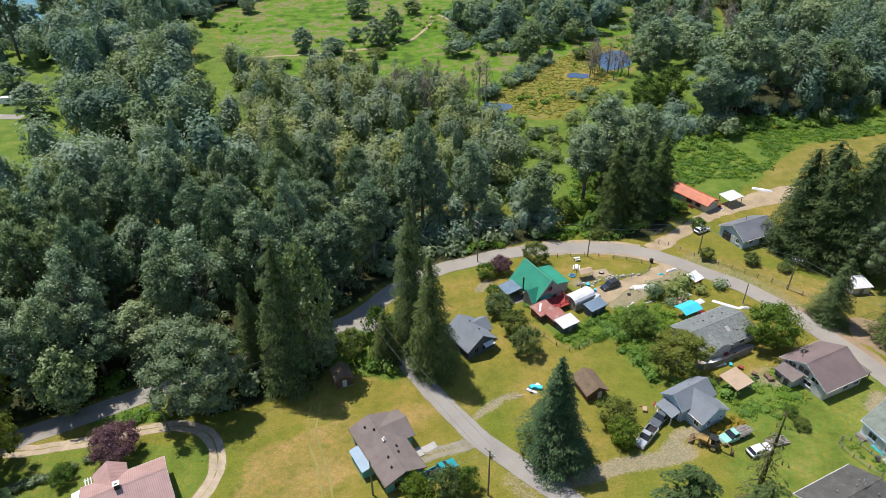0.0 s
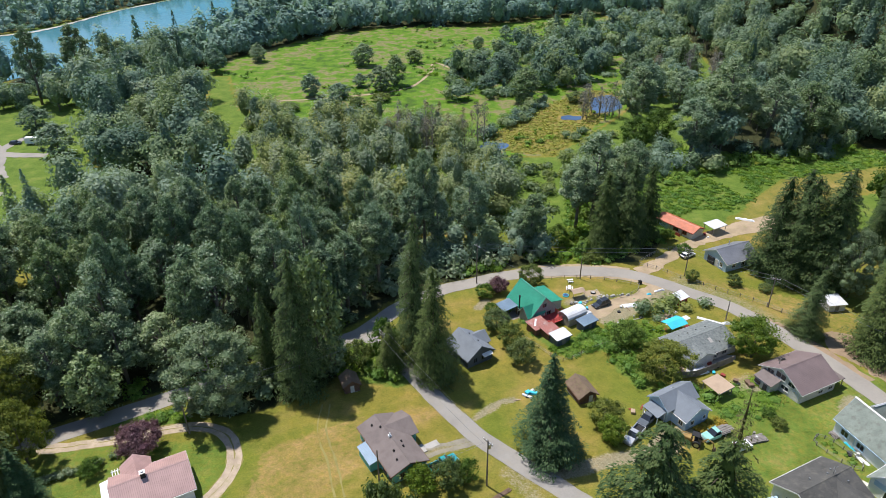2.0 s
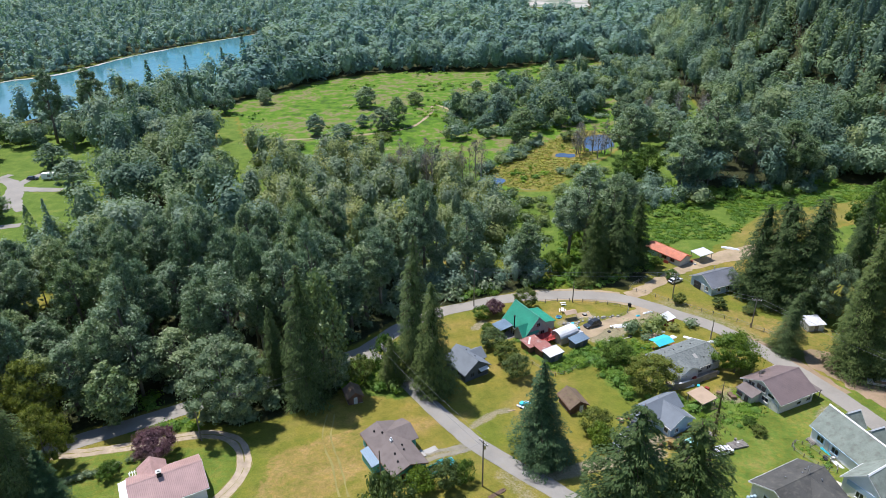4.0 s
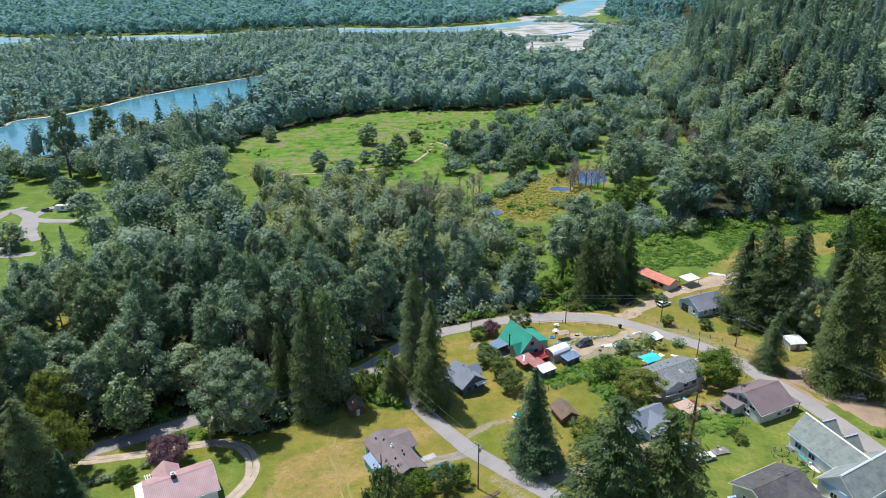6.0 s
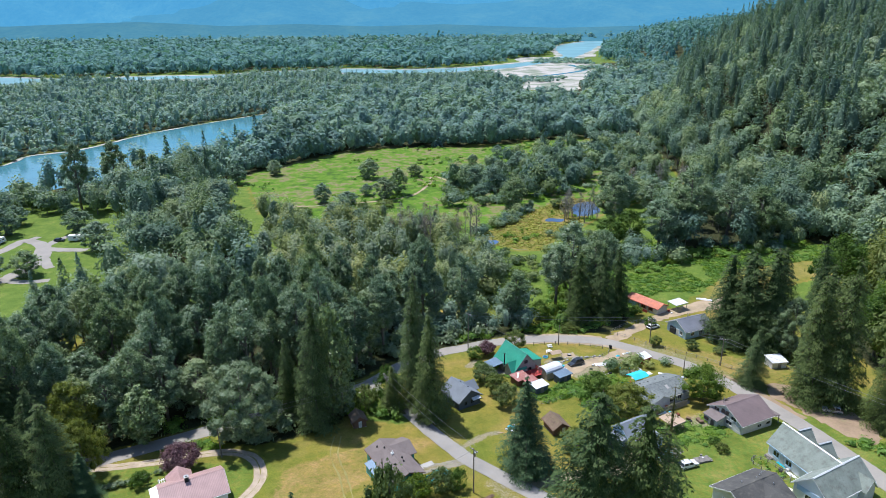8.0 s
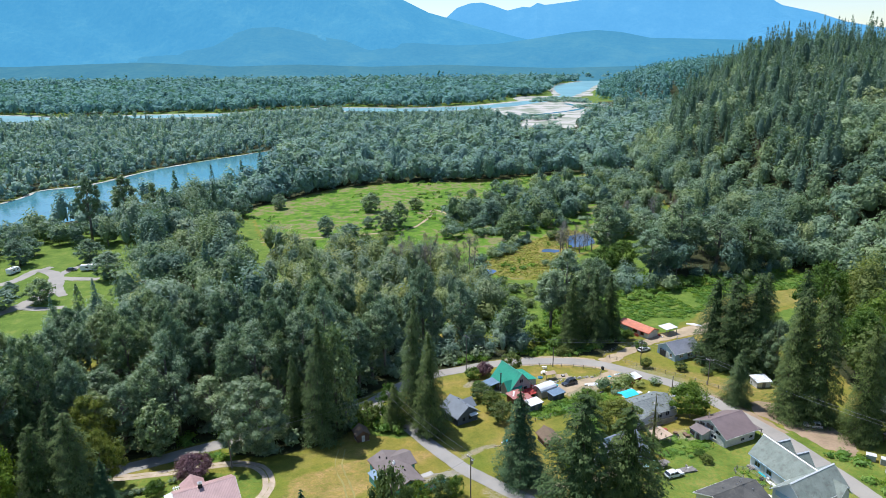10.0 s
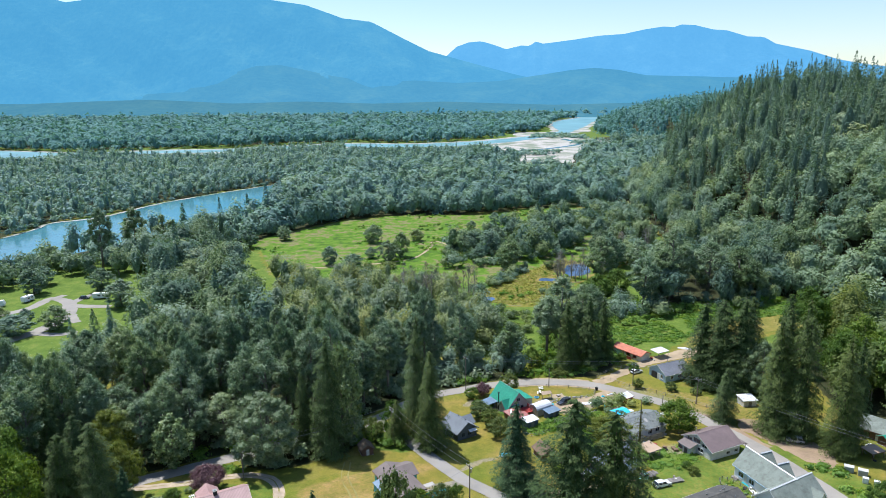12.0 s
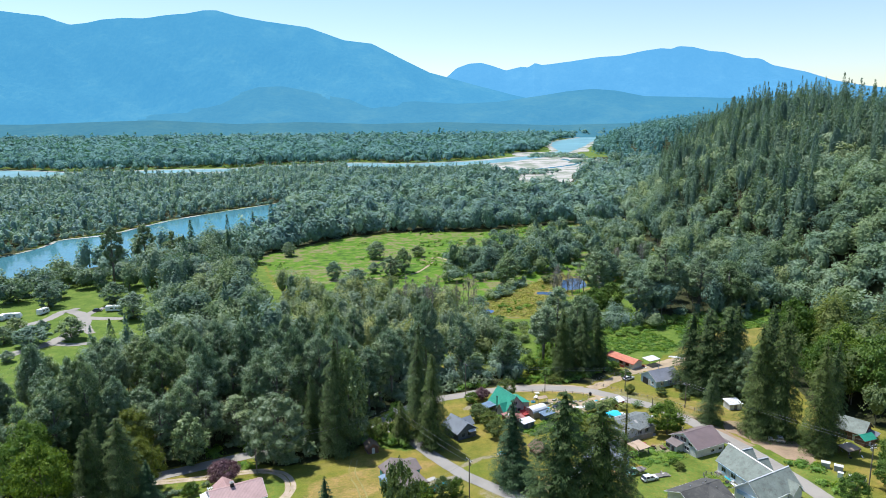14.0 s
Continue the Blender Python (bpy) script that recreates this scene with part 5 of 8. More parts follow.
woodland("channel_scrub", scatter(WOOD_ACROSS, 9.0, 29, lambda x, y: (x > -0.72 * (y + 95) - 20) & off_lines(x, y, [(CHANNEL, 48)]) & ~off_lines(x, y, [(CHANNEL, 150)]) & ~in_river(x, y)), 2.2, 8.0, 12, 2.2, LEAF_FAR_HAZE, "low willow scrub along the side channel", 161, 0, 0.0, None, 0.5, category="scrub")
BAR_SCRUB = [([(50, 968), (96, 960), (185, 1002), (186, 1030), (116, 1020), (56, 1040)], 110), ([(178, 1345), (241, 1330), (298, 1290), (303, 1400), (254, 1480), (201, 1440)], 111), ([(106, 950), (176, 960), (156, 985), (96, 960)], 112), ([(231, 1180), (291, 1190), (276, 1230), (236, 1215)], 113)]
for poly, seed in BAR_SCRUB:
    woodland("bar_scrub", scatter(poly, 9, seed), 4.5, 9.0, 20, 2.4, LEAF_FAR_HAZE, "green willow scrub on the gravel bars", seed, 0, 0.0, None, 0.5, category="scrub")
in_sight = lambda x, y: (x < 0.72 * (y + 95) + 25)
hill_pts = scatter(WOOD_HILL, 7.4, 27, lambda x, y: in_sight(x, y) & (x < 372))
hz = land(hill_pts[:, 0], hill_pts[:, 1])
hd = np.array([noise.noise((float(a) * 0.02, float(b) * 0.02, 3.0)) for a, b in hill_pts])
upper = (hz + hd * 26 > np.where(hill_pts[:, 0] < 0.55 * (hill_pts[:, 1] + 80), 16, 52))
mixed("hill_broadleaves", hill_pts[~upper], 150, LEAF_SLOPE_HAZE, "broadleaf trees on the lower hillside", 16, 10, 300, 1.08, 0.08, 0.05)
mixed("slope_wood", scatter(EAST_SLOPE, 8.0, 36), 165, LEAF_OLIVE, "dense broadleaf trees on the slope behind the sheds", 22, 11, 620, 0.8, 0.1, 0.05, BARK)
hill_rng = np.random.default_rng(77)
spires = hill_pts[upper]
lot = hill_rng.random(len(spires))
woodland("hill_conifers", spires[lot < 0.45], 22, 13, 275, 1.12, LEAF_HILL_HAZE, "tall dark conifers along the hill crest", 155, 1.0, 0.05, BARK_DARK, 0.3)
woodland("hill_conifers", spires[(lot >= 0.45) & (lot < 0.58)], 27, 14.5, 345, 1.12, LEAF_HILL_HAZE, "very tall conifers along the hill crest", 156, 1.0, 0.05, BARK_DARK, 0.2)
woodland("hill_broadleaves", spires[lot >= 0.58], 14, 10, 180, 1.3, LEAF_SLOPE_HAZE, "dark broadleaf trees among the hill conifers", 157, 0.2, 0.05, None, 0.35)
PLAIN = [(-2100, 1110), (-1200, 1165), (-744, 1090), (-600, 1062), (-470, 1110), (-300, 1168), (-174, 1225), (-86, 1195), (10, 1225), (90, 1300), (160, 1510), (250, 1590), (290, 1750), (380, 2050), (500, 2300), (700, 2560), (-2100, 2560)]
far_pts = []
for k, (y0, y1, sp) in enumerate(((1050, 1400, 14), (1400, 1900, 19), (1900, 2560, 26))):
    far_pts.append(scatter(PLAIN, sp, 50 + k, lambda x, y: (y >= y0) & (y < y1) & (np.abs(x) < 0.7 * (y + 95)) & off_lines(x, y, [(CHANNEL, 64), (FAR_REACH, 66)])))
woodland("floodplain_forest", far_pts[0], 20, 16, 25, 4.6, LEAF_DISTANT_HAZE, "hazy green forest on the far floodplain", 39, 0.15, 0.05, None, 0.4)
woodland("floodplain_forest", np.concatenate(far_pts[1:]), 20, 25, 18, 7.8, LEAF_DISTANT_HAZE, "hazy green forest on the far floodplain", 40, 0.15, 0.05, None, 0.45)
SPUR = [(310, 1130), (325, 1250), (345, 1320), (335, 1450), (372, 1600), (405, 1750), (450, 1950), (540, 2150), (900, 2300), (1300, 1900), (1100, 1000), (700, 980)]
woodland("spur_conifers", scatter(SPUR, 16.5, 53, lambda x, y: (x < 0.7 * (y + 95)) & off_lines(x, y, [(CHANNEL, 45), (FAR_REACH, 62)])), 22, 14, 18, 4.8, LEAF_DISTANT_HAZE, "dark conifers on the far wooded spur", 41, 0.6, 0.05)
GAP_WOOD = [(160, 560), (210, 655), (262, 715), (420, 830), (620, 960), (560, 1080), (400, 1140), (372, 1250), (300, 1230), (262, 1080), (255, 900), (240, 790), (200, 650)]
mixed("valley_wood", scatter(GAP_WOOD, 10, 54, lambda x, y: (x < 0.7 * (y + 95)) & ~inside(x, y, BAR_CLEAR)), 158, LEAF_FAR_HAZE, "mixed trees along the foot of the hills", 17, 11, 60, 2.9, 0.15, 0.05)


# ---- houses and sheds ----
def gable_walls(L, W, eave, rise):
    v, f = extrude([(-W, -0.7), (W, -0.7), (W, eave), (0, eave + rise), (-W, eave)], -L, L)
    return [(q, -p, r) for p, q, r in v], f


def gable_roof(L, W, eave, rise, over, thick=0.16):
    """Two sloping sheets that meet at the ridge, each overhanging the wall."""
    drop = over * rise / W
    top, low = eave + rise + thick, eave - drop + thick
    a, o = L + over, W + over
    return (slab([(-a, -o, low), (a, -o, low), (a, 0.0, top), (-a, 0.0, top)], thick), slab([(a, o, low), (-a, o, low), (-a, 0.0, top), (a, 0.0, top)], thick))


def window_on(t, side, u, z, w, h, L, W, frame_mat, name="window"):
    """A framed window on a wall; u runs along the wall."""
    m = {"S": pose(u, -W, z), "N": pose(u, W, z, 0, 0, 180), "E": pose(L, u, z, 0, 0, 90), "W": pose(-L, u, z, 0, 0, -90)}[side]
    a, b, e = w / 2, h / 2, 0.11
    bars = joined(box(-a - e, -0.09, -b - e, a + e, 0.02, -b), box(-a - e, -0.09, b, a + e, 0.02, b + e), box(-a - e, -0.09, -b, -a, 0.02, b), box(a, -0.09, -b, a + e, 0.02, b), box(-0.03, -0.07, -b, 0.03, 0.01, b))
    ob = part(name, bars, frame_mat, t, "", m)
    part("pane", box(-a, -0.04, -b, a, 0.012, b), GLASS, ob)
    part("sill", box(-a - 0.18, -0.16, -b - e - 0.06, a + 0.18, 0.02, -b - e), frame_mat, ob)
    return ob


def door_on(t, side, u, w, h, L, W, mat, frame_mat):
    m = {"S": pose(u, -W, 0.12), "N": pose(u, W, 0.12, 0, 0, 180), "E": pose(L, u, 0.12, 0, 0, 90), "W": pose(-L, u, 0.12, 0, 0, -90)}[side]
    a, e = w / 2, 0.1
    ob = part("door", joined(box(-a, -0.07, 0, a, 0.02, h), box(-a * 0.7, -0.09, 0.2, a * 0.7, -0.06, h * 0.42), box(-a * 0.7, -0.09, h * 0.5, a * 0.7, -0.06, h * 0.92)), mat, t, "", m)
    part("door_frame", joined(box(-a - e, -0.1, 0, -a, 0.02, h + e), box(a, -0.1, 0, a + e, 0.02, h + e), box(-a, -0.1, h, a, 0.02, h + e)), frame_mat, ob)
    part("handle", box(a - 0.16, -0.14, h * 0.45, a - 0.08, -0.06, h * 0.5), STEEL, ob)
    return ob


def gable_house(name, label, x, y, yaw, length, width, eave, rise, wall, roof, over=0.45, trim=WHITE, windows=(), doors=(), category="house"):
    t = thing(name, x, y, yaw, label, category)
    L, W = length / 2, width / 2
    part("wall", gable_walls(L, W, eave, rise), wall, t)
    a, b = gable_roof(L, W, eave, rise, over)
    r = part("roof", a, roof, t)
    part("roof", b, roof, t)
    top = eave + rise + 0.16
    part("ridge_cap", extrude([(-0.22, top - 0.1), (0.22, top - 0.1), (0.0, top + 0.05)], -L - over, L + over), roof, t, "", pose(0, 0, 0, 0, 0, -90))
    k = rise / W
    for end in (-1, 1):
        e = end * (L + over)
        for sd in (-1, 1):
            q = [(e - 0.04, sd * (W + over), eave - over * k - 0.08), (e + 0.04, sd * (W + over), eave - over * k - 0.08), (e + 0.04, 0, eave + rise - 0.08), (e - 0.04, 0, eave + rise - 0.08)]
            v = [Vector(p) for p in q] + [Vector(p) + Vector((0, 0, 0.2)) for p in q]
            part("bargeboard", (v, [(3, 2, 1, 0), (4, 5, 6, 7), (0, 1, 5, 4), (1, 2, 6, 5), (2, 3, 7, 6), (3, 0, 4, 7)]), trim, t)
    for sd in (-1, 1):
        yy = sd * (W + over + 0.05)
        part("gutter", box(-L - over, yy - 0.06, eave - over * k - 0.05, L + over, yy + 0.06, eave - over * k + 0.08), trim, t)
    part("plinth", box(-L - 0.04, -W - 0.04, -0.75, L + 0.04, W + 0.04, 0.12), CONCRETE, t)
    for w in windows:
        window_on(t, *w, L, W, trim)
    for d in doors:
        door_on(t, *d, L, W, WHITE_DIRTY, trim)
    return t


def wing(t, x, y0, y1, width, eave, rise, wall, roof, over=0.4, trim=WHITE, at_end=()):
    """A cross gable with its ridge along the house's y, from y0 out to y1."""
    L, W = abs(y1 - y0) / 2, width / 2
    m = pose(x, (y0 + y1) / 2, 0, 0, 0, 90)
    w = part("wing", gable_walls(L, W, eave, rise), wall, t, "", m)
    a, b = gable_roof(L, W, eave, rise, over)
    part("wing_roof", a, roof, w)
    part("wing_roof", b, roof, w)
    k = rise / W
    e = (L + over) * (1 if y1 > y0 else -1)
    for sd in (-1, 1):
        q = [(e - 0.04, sd * (W + over), eave - over * k - 0.08), (e + 0.04, sd * (W + over), eave - over * k - 0.08), (e + 0.04, 0, eave + rise - 0.08), (e - 0.04, 0, eave + rise - 0.08)]
        v = [Vector(p) for p in q] + [Vector(p) + Vector((0, 0, 0.2)) for p in q]
        part("bargeboard", (v, [(3, 2, 1, 0), (4, 5, 6, 7), (0, 1, 5, 4), (1, 2, 6, 5), (2, 3, 7, 6), (3, 0, 4, 7)]), trim, w)
    for win in at_end:
        window_on(w, *win, L, W, trim)
    return w


def chimney(t, x, y, z0, z1, s, mat, cap_mat):
    c = part("chimney", box(x - s, y - s, z0, x + s, y + s, z1), mat, t)
    part("chimney_cap", joined(box(x - s - 0.08, y - s - 0.08, z1, x + s + 0.08, y + s + 0.08, z1 + 0.12), box(x - s * 0.5, y - s * 0.5, z1 + 0.12, x + s * 0.5, y + s * 0.5, z1 + 0.35)), cap_mat, c)


def vent(t, x, y, z, mat=DARK, s=0.16):
    part("roof_vent", box(x - s, y - s, z - 0.1, x + s, y + s, z + 0.3, 0.05), mat, t)


def lean_to(t, name, cx, cy, w, d, low, high, roof, wall=None, post=None, yaw=0, over=0.25):
    """A single-slope roof on posts or walls, falling towards local -y."""
    m = pose(cx, cy, 0, 0, 0, yaw)
    a, b = w / 2 + over, d / 2 + over
    r = part(name, slab([(-a, -b, low), (a, -b, low), (a, b, high), (-a, b, high)], 0.12), roof, t, "", m)
    if wall:
        v = box(-w / 2, -d / 2, -0.6, w / 2, d / 2, low - 0.1)
        v[0][6] = (w / 2, d / 2, high - 0.16)
        v[0][7] = (-w / 2, d / 2, high - 0.16)
        part("lean_to_wall", v, wall, r)
    if post:
        for sx in (-1, 1):
            for sy, zt in ((-1, low), (1, high)):
                part("post", box(sx * w / 2 - 0.07, sy * d / 2 - 0.07, -0.6, sx * w / 2 + 0.07, sy * d / 2 + 0.07, zt - 0.1), post, r)
    return r


# the teal house with taupe shingles
h = gable_house("house", "teal house with taupe low-pitched shingle roof", -10.0, 74.0, -59, 12.8, 6.5, 2.7, 1.2, TEAL, SHINGLE_BROWN, 0.4, BROWN_WOOD, [("E", -1.4, 1.5, 0.9, 1.1), ("S", -4.2, 1.5, 1.0, 1.1), ("S", 3.6, 1.5, 1.0, 1.1), ("S", 5.6, 1.6, 0.7, 0.8), ("N", 4.4, 1.5, 1.2, 1.1)], [("N", 1.6, 0.95, 2.05)])
wing(h, -3.2, 0.0, 4.9, 5.8, 2.7, 1.15, TEAL, SHINGLE_BROWN, 0.45, BROWN_WOOD, [("E", 0.6, 1.5, 1.2, 1.1)])
lean_to(h, "side_porch_roof", -0.4, -4.25, 4.6, 1.9, 2.2, 2.75, METAL_BLUE, TEAL)
for vx, vy in ((-4.9, -1.5), (-3.4, -0.5), (1.3, 1.2), (2.6, 0.9), (2.7, -1.0), (4.6, -1.4)):
    vent(h, vx, vy, 4.1 - abs(vy) * 0.35)
part("flue", joined(box(-0.75, -0.4, 3.8, -0.15, 0.1, 4.35), tube([(-0.45, -0.15, 4.3), (-0.45, -0.15, 4.8)], 0.14, 8)), WHITE, h, "white painted flue")
part("doorstep", joined(box(0.6, 3.65, -0.5, 2.6, 5.6, 0.1), box(0.9, 5.6, -0.5, 2.3, 8.4, -0.05)), CONCRETE, h, "concrete doorstep and path")

# the pink-roofed house
h = gable_house("house", "white house with dusty pink metal roof and skylit porch", -48.7, 65.0, 29, 11.4, 8.4, 2.7, 2.1, WHITE, METAL_PINK, 0.5, WHITE, [("E", 1.6, 1.5, 1.2, 1.2), ("E", -1.6, 1.5, 1.2, 1.2), ("N", 3.4, 1.5, 1.4, 1.1), ("W", 0, 1.5, 1.4, 1.2)], [("E", 0, 0.95, 2.05)])
wing(h, -1.8, 0.0, 6.0, 4.2, 2.7, 1.5, WHITE, METAL_PINK, 0.4)
lean_to(h, "porch_roof", -6.6, 0.5, 7.6, 1.5, 2.2, 2.6, WHITE, None, WHITE, -90)
pg = part("pergola", joined(*[box(-5.5 + i * 0.42, 3.2, 2.45, -5.38 + i * 0.42, 6.2, 2.6) for i in range(5)], box(-5.7, 3.4, 2.3, -3.5, 3.5, 2.45), box(-5.7, 5.9, 2.3, -3.5, 6.0, 2.45)), WHITE, h, "white slatted pergola")
for px_ in (-5.6, -3.7):
    part("post", box(px_ - 0.06, 5.85, -0.5, px_ + 0.06, 5.97, 2.3), WHITE, pg)
chimney(h, -0.9, -0.1, 4.3, 5.7, 0.38, DARK, STEEL)

# the slate-blue house
h = gable_house("house", "dark slate-blue cottage with blue-grey shingle roof", 4.7, 104.2, -55, 7.4, 6.4, 2.7, 2.2, SLATE_WALL, SHINGLE_BLUE, 0.5, SLATE_WALL, [("E", 0.8, 1.6, 1.0, 1.1), ("E", -1.3, 1.6, 0.8, 1.0), ("S", 1.0, 1.5, 1.1, 1.0)], [("S", -1.8, 0.9, 2.0)])
wing(h, -1.2, 0.0, 4.6, 4.0, 2.5, 1.5, SLATE_WALL, SHINGLE_BLUE, 0.35, SLATE_WALL)
part("awning", slab([(3.95, 0.2, 2.75), (4.9, 0.2, 2.45), (4.9, 2.6, 2.45), (3.95, 2.6, 2.75)], 0.06), WHITE, h, "narrow white awning over the window")
vent(h, -1.6, 1.0, 4.3)
vent(h, 1.4, 1.1, 4.2)
part("plank_skirt", box(-3.9, -3.4, -0.6, 3.9, -3.24, 0.35), GREY_WOOD, h)

# the green-roofed house with the red deck
h = gable_house("house", "grey house with steep green metal roof and stovepipe", 20.3, 122.5, -60, 9.2, 7.2, 2.6, 3.9, GREY_WALL, METAL_GREEN, 0.45, GREY_WALL, [("E", 1.4, 1.6, 1.1, 1.2), ("E", -1.5, 1.6, 1.1, 1.2), ("E", 0.0, 4.2, 1.1, 1.0), ("S", 2.6, 1.4, 0.8, 0.9)], [("E", 0.0, 0.95, 2.0)])
wing(h, 3.0, 0.0, -4.6, 3.4, 2.5, 1.9, GREY_WALL, METAL_GREEN, 0.35, GREY_WALL, [("E", 0.0, 1.4, 0.9, 1.0)])
lean_to(h, "side_roof", -1.0, 5.4, 7.0, 3.0, 2.3, 2.9, METAL_GREEN, GREY_WALL, None, 180)
lean_to(h, "porch_roof", -2.2, -5.9, 3.4, 3.4, 2.3, 2.7, METAL_BLUE, None, BROWN_WOOD)
part("porch_floor", box(-4.2, -7.8, -0.5, 1.2, -3.9, 0.25), GREY_WOOD, h)
for i in range(5):
    part("porch_rail", box(-4.1 + i * 0.95, -7.75, 0.25, -4.0 + i * 0.95, -7.65, 1.2), WHITE, h)
part("porch_handrail", box(-4.2, -7.78, 1.15, 0.2, -7.62, 1.25), WHITE, h)
part("stovepipe", joined(tube([(0.2, -3.95, -0.3), (0.2, -3.95, 5.6)], 0.18, 8), disc(0.2, -3.95, 5.7, 0.27, 0.14, 8)), DARK, h, "tall black stovepipe")
deck = part("deck", joined(box(4.9, -3.0, 1.3, 8.4, 3.2, 1.48)), RED_WOOD, h, "red-stained wooden deck with railings and stairs")
for px_ in (5.1, 6.7, 8.3):
    for py_ in (-2.9, 0.1, 3.1):
        part("deck_post", box(px_ - 0.07, py_ - 0.07, -0.6, px_ + 0.07, py_ + 0.07, 2.5), RED_WOOD, deck)
for z_ in (1.9, 2.2, 2.5):
    part("deck_rail", joined(box(8.26, -3.0, z_ - 0.06, 8.34, 3.2, z_ + 0.06), box(4.9, -2.98, z_ - 0.06, 8.3, -2.9, z_ + 0.06), box(4.9, 3.08, z_ - 0.06, 8.3, 3.16, z_ + 0.06)), RED_WOOD, deck)
for i in range(7):
    part("deck_step", box(5.2 + i * 0.3, 3.2, 1.28 - i * 0.2, 5.5 + i * 0.3, 4.6, 1.34 - i * 0.2), RED_WOOD, deck)
for y_ in (3.25, 4.55):
    part("stair_rail", slab([(5.2, y_, 2.35), (5.2, y_ + 0.08, 2.35), (7.4, y_ + 0.08, 0.95), (7.4, y_, 0.95)][::-1], 0.09), RED_WOOD, deck)
    part("stair_rail", slab([(5.2, y_, 1.35), (5.2, y_ + 0.08, 1.35), (7.4, y_ + 0.08, -0.1), (7.4, y_, -0.1)][::-1], 0.16), RED_WOOD, deck)

# the pale blue house with the blue-grey roof
h = gable_house("house", "pale blue bungalow with blue-grey shingle roof", 44.4, 83.7, -60, 6.2, 6.0, 2.7, 1.9, PALE_BLUE, SHINGLE_BLUE, 0.35, WHITE, [("E", -1.3, 1.5, 0.8, 1.0), ("E", 1.8, 1.5, 0.6, 0.8), ("S", 2.0, 1.5, 0.9, 1.0)], [("S", -1.2, 0.95, 2.05)])
wing(h, -2.6, 3.4, -4.2, 4.6, 3.2, 1.7, PALE_BLUE, SHINGLE_BLUE, 0.4, PALE_BLUE)
lean_to(h, "porch_roof", -2.4, -5.3, 3.4, 1.9, 2.2, 2.75, SHINGLE_BLUE, None, WHITE)

# the white house under the mauve-brown roof
h = gable_house("house", "weathered white house with mauve-brown metal roof", 70.3, 93.5, 25.5, 9.8, 9.6, 3.0, 2.5, WHITE_DIRTY, METAL_BROWN, 0.45, WHITE_DIRTY, [("S", 0.8, 1.3, 1.1, 0.7), ("S", 3.6, 1.3, 1.1, 0.7), ("W", 0.2, 3.6, 2.2, 1.2), ("W", 2.6, 3.2, 1.5, 0.8), ("W", -2.4, 3.2, 1.5, 0.8), ("W", 2.4, 1.5, 1.2, 1.0), ("W", -1.2, 1.6, 1.6, 0.9)], [("W", -3.6, 1.6, 2.0)])
pr = lean_to(h, "porch_roof", -6.3, 1.9, 3.8, 2.5, 2.1, 2.9, SHINGLE_BROWN, WHITE_DIRTY, None, -90)
part("porch_window", box(-1.7, -1.52, 0.9, -0.3, -1.44, 1.7), GLASS, pr)
# Dark panel drawn for the shade within the open doorway.
part("porch_doorway_shade", box(0.4, -1.52, 0.0, 1.3, -1.44, 1.8), DARK, pr)
lean_to(h, "carport_roof", 6.2, -1.6, 6.0, 2.4, 2.2, 2.75, SHINGLE_BROWN, None, GREY_WOOD, 90)
part("flue", tube([(-3.2, 2.4, 4.2), (-3.2, 2.4, 5.9)], 0.12, 8), STEEL, h)
part("roof_patch", slab([(-1.6, 4.2, 3.82), (-0.4, 4.2, 3.82), (-0.4, 3.2, 4.31), (-1.6, 3.2, 4.31)][::-1], 0.03), DARK, h)

# the long house with patchy grey shingles
h = gable_house("house", "long white house with patchy grey shingle roof", 54.3, 105.5, 27, 13.6, 8.6, 2.6, 1.5, WHITE_DIRTY, SHINGLE_GREY, 0.5, WHITE_DIRTY, [("S", -4.6, 1.4, 1.2, 1.1), ("S", 0.6, 1.4, 1.6, 1.2), ("S", 3.4, 1.4, 1.2, 1.1), ("E", 0.0, 1.5, 1.2, 1.1), ("W", -1.0, 1.5, 1.1, 1.0)], [("S", -1.6, 0.95, 2.0), ("S", 5.4, 0.95, 2.0)])
wing(h, -3.2, 0.0, -5.0, 5.4, 2.6, 1.2, WHITE_DIRTY, SHINGLE_GREY, 0.4, WHITE_DIRTY, [("E", 0.0, 1.4, 1.2, 1.0)])
for i, (vx, vy) in enumerate(((-3.6, 2.4), (-1.2, 2.2), (1.4, 2.4), (4.0, 2.2), (5.2, -2.6), (3.0, -2.9))):
    vent(h, vx, vy, 4.15 - abs(vy) * 0.35, SHINGLE_DARK)
part("roof_patch", slab([(0.8, -2.6, 3.41), (1.6, -2.6, 3.41), (1.6, -1.4, 3.83), (0.8, -1.4, 3.83)], 0.03), CONCRETE, h, "pale patch in the shingles")
part("wall_patch", box(-2.9, -4.37, 0.1, -2.5, -4.3, 2.2), RED_WALL, h)

# the pale blue house beyond the road
h = gable_house("house", "pale blue house with grey metal roof beyond the road", 77.0, 146.9, 24, 10.4, 8.0, 2.8, 2.2, PALE_BLUE, METAL_GREY, 0.45, WHITE, [("S", -2.6, 1.5, 1.1, 1.0), ("S", 0.6, 1.5, 1.1, 1.0), ("S", 3.4, 1.5, 0.9, 0.9), ("W", -2.2, 1.5, 0.9, 1.1)], [("W", -0.6, 0.95, 2.0)])
# Solid near-black box stands in for the shaded hollow of the porch.
part("porch_recess_shade", box(-5.45, 0.2, 0.0, -5.15, 2.6, 2.2), DARK, h)
part("flue", tube([(0.4, 1.6, 3.8), (0.4, 1.6, 5.6)], 0.12, 8), STEEL, h)

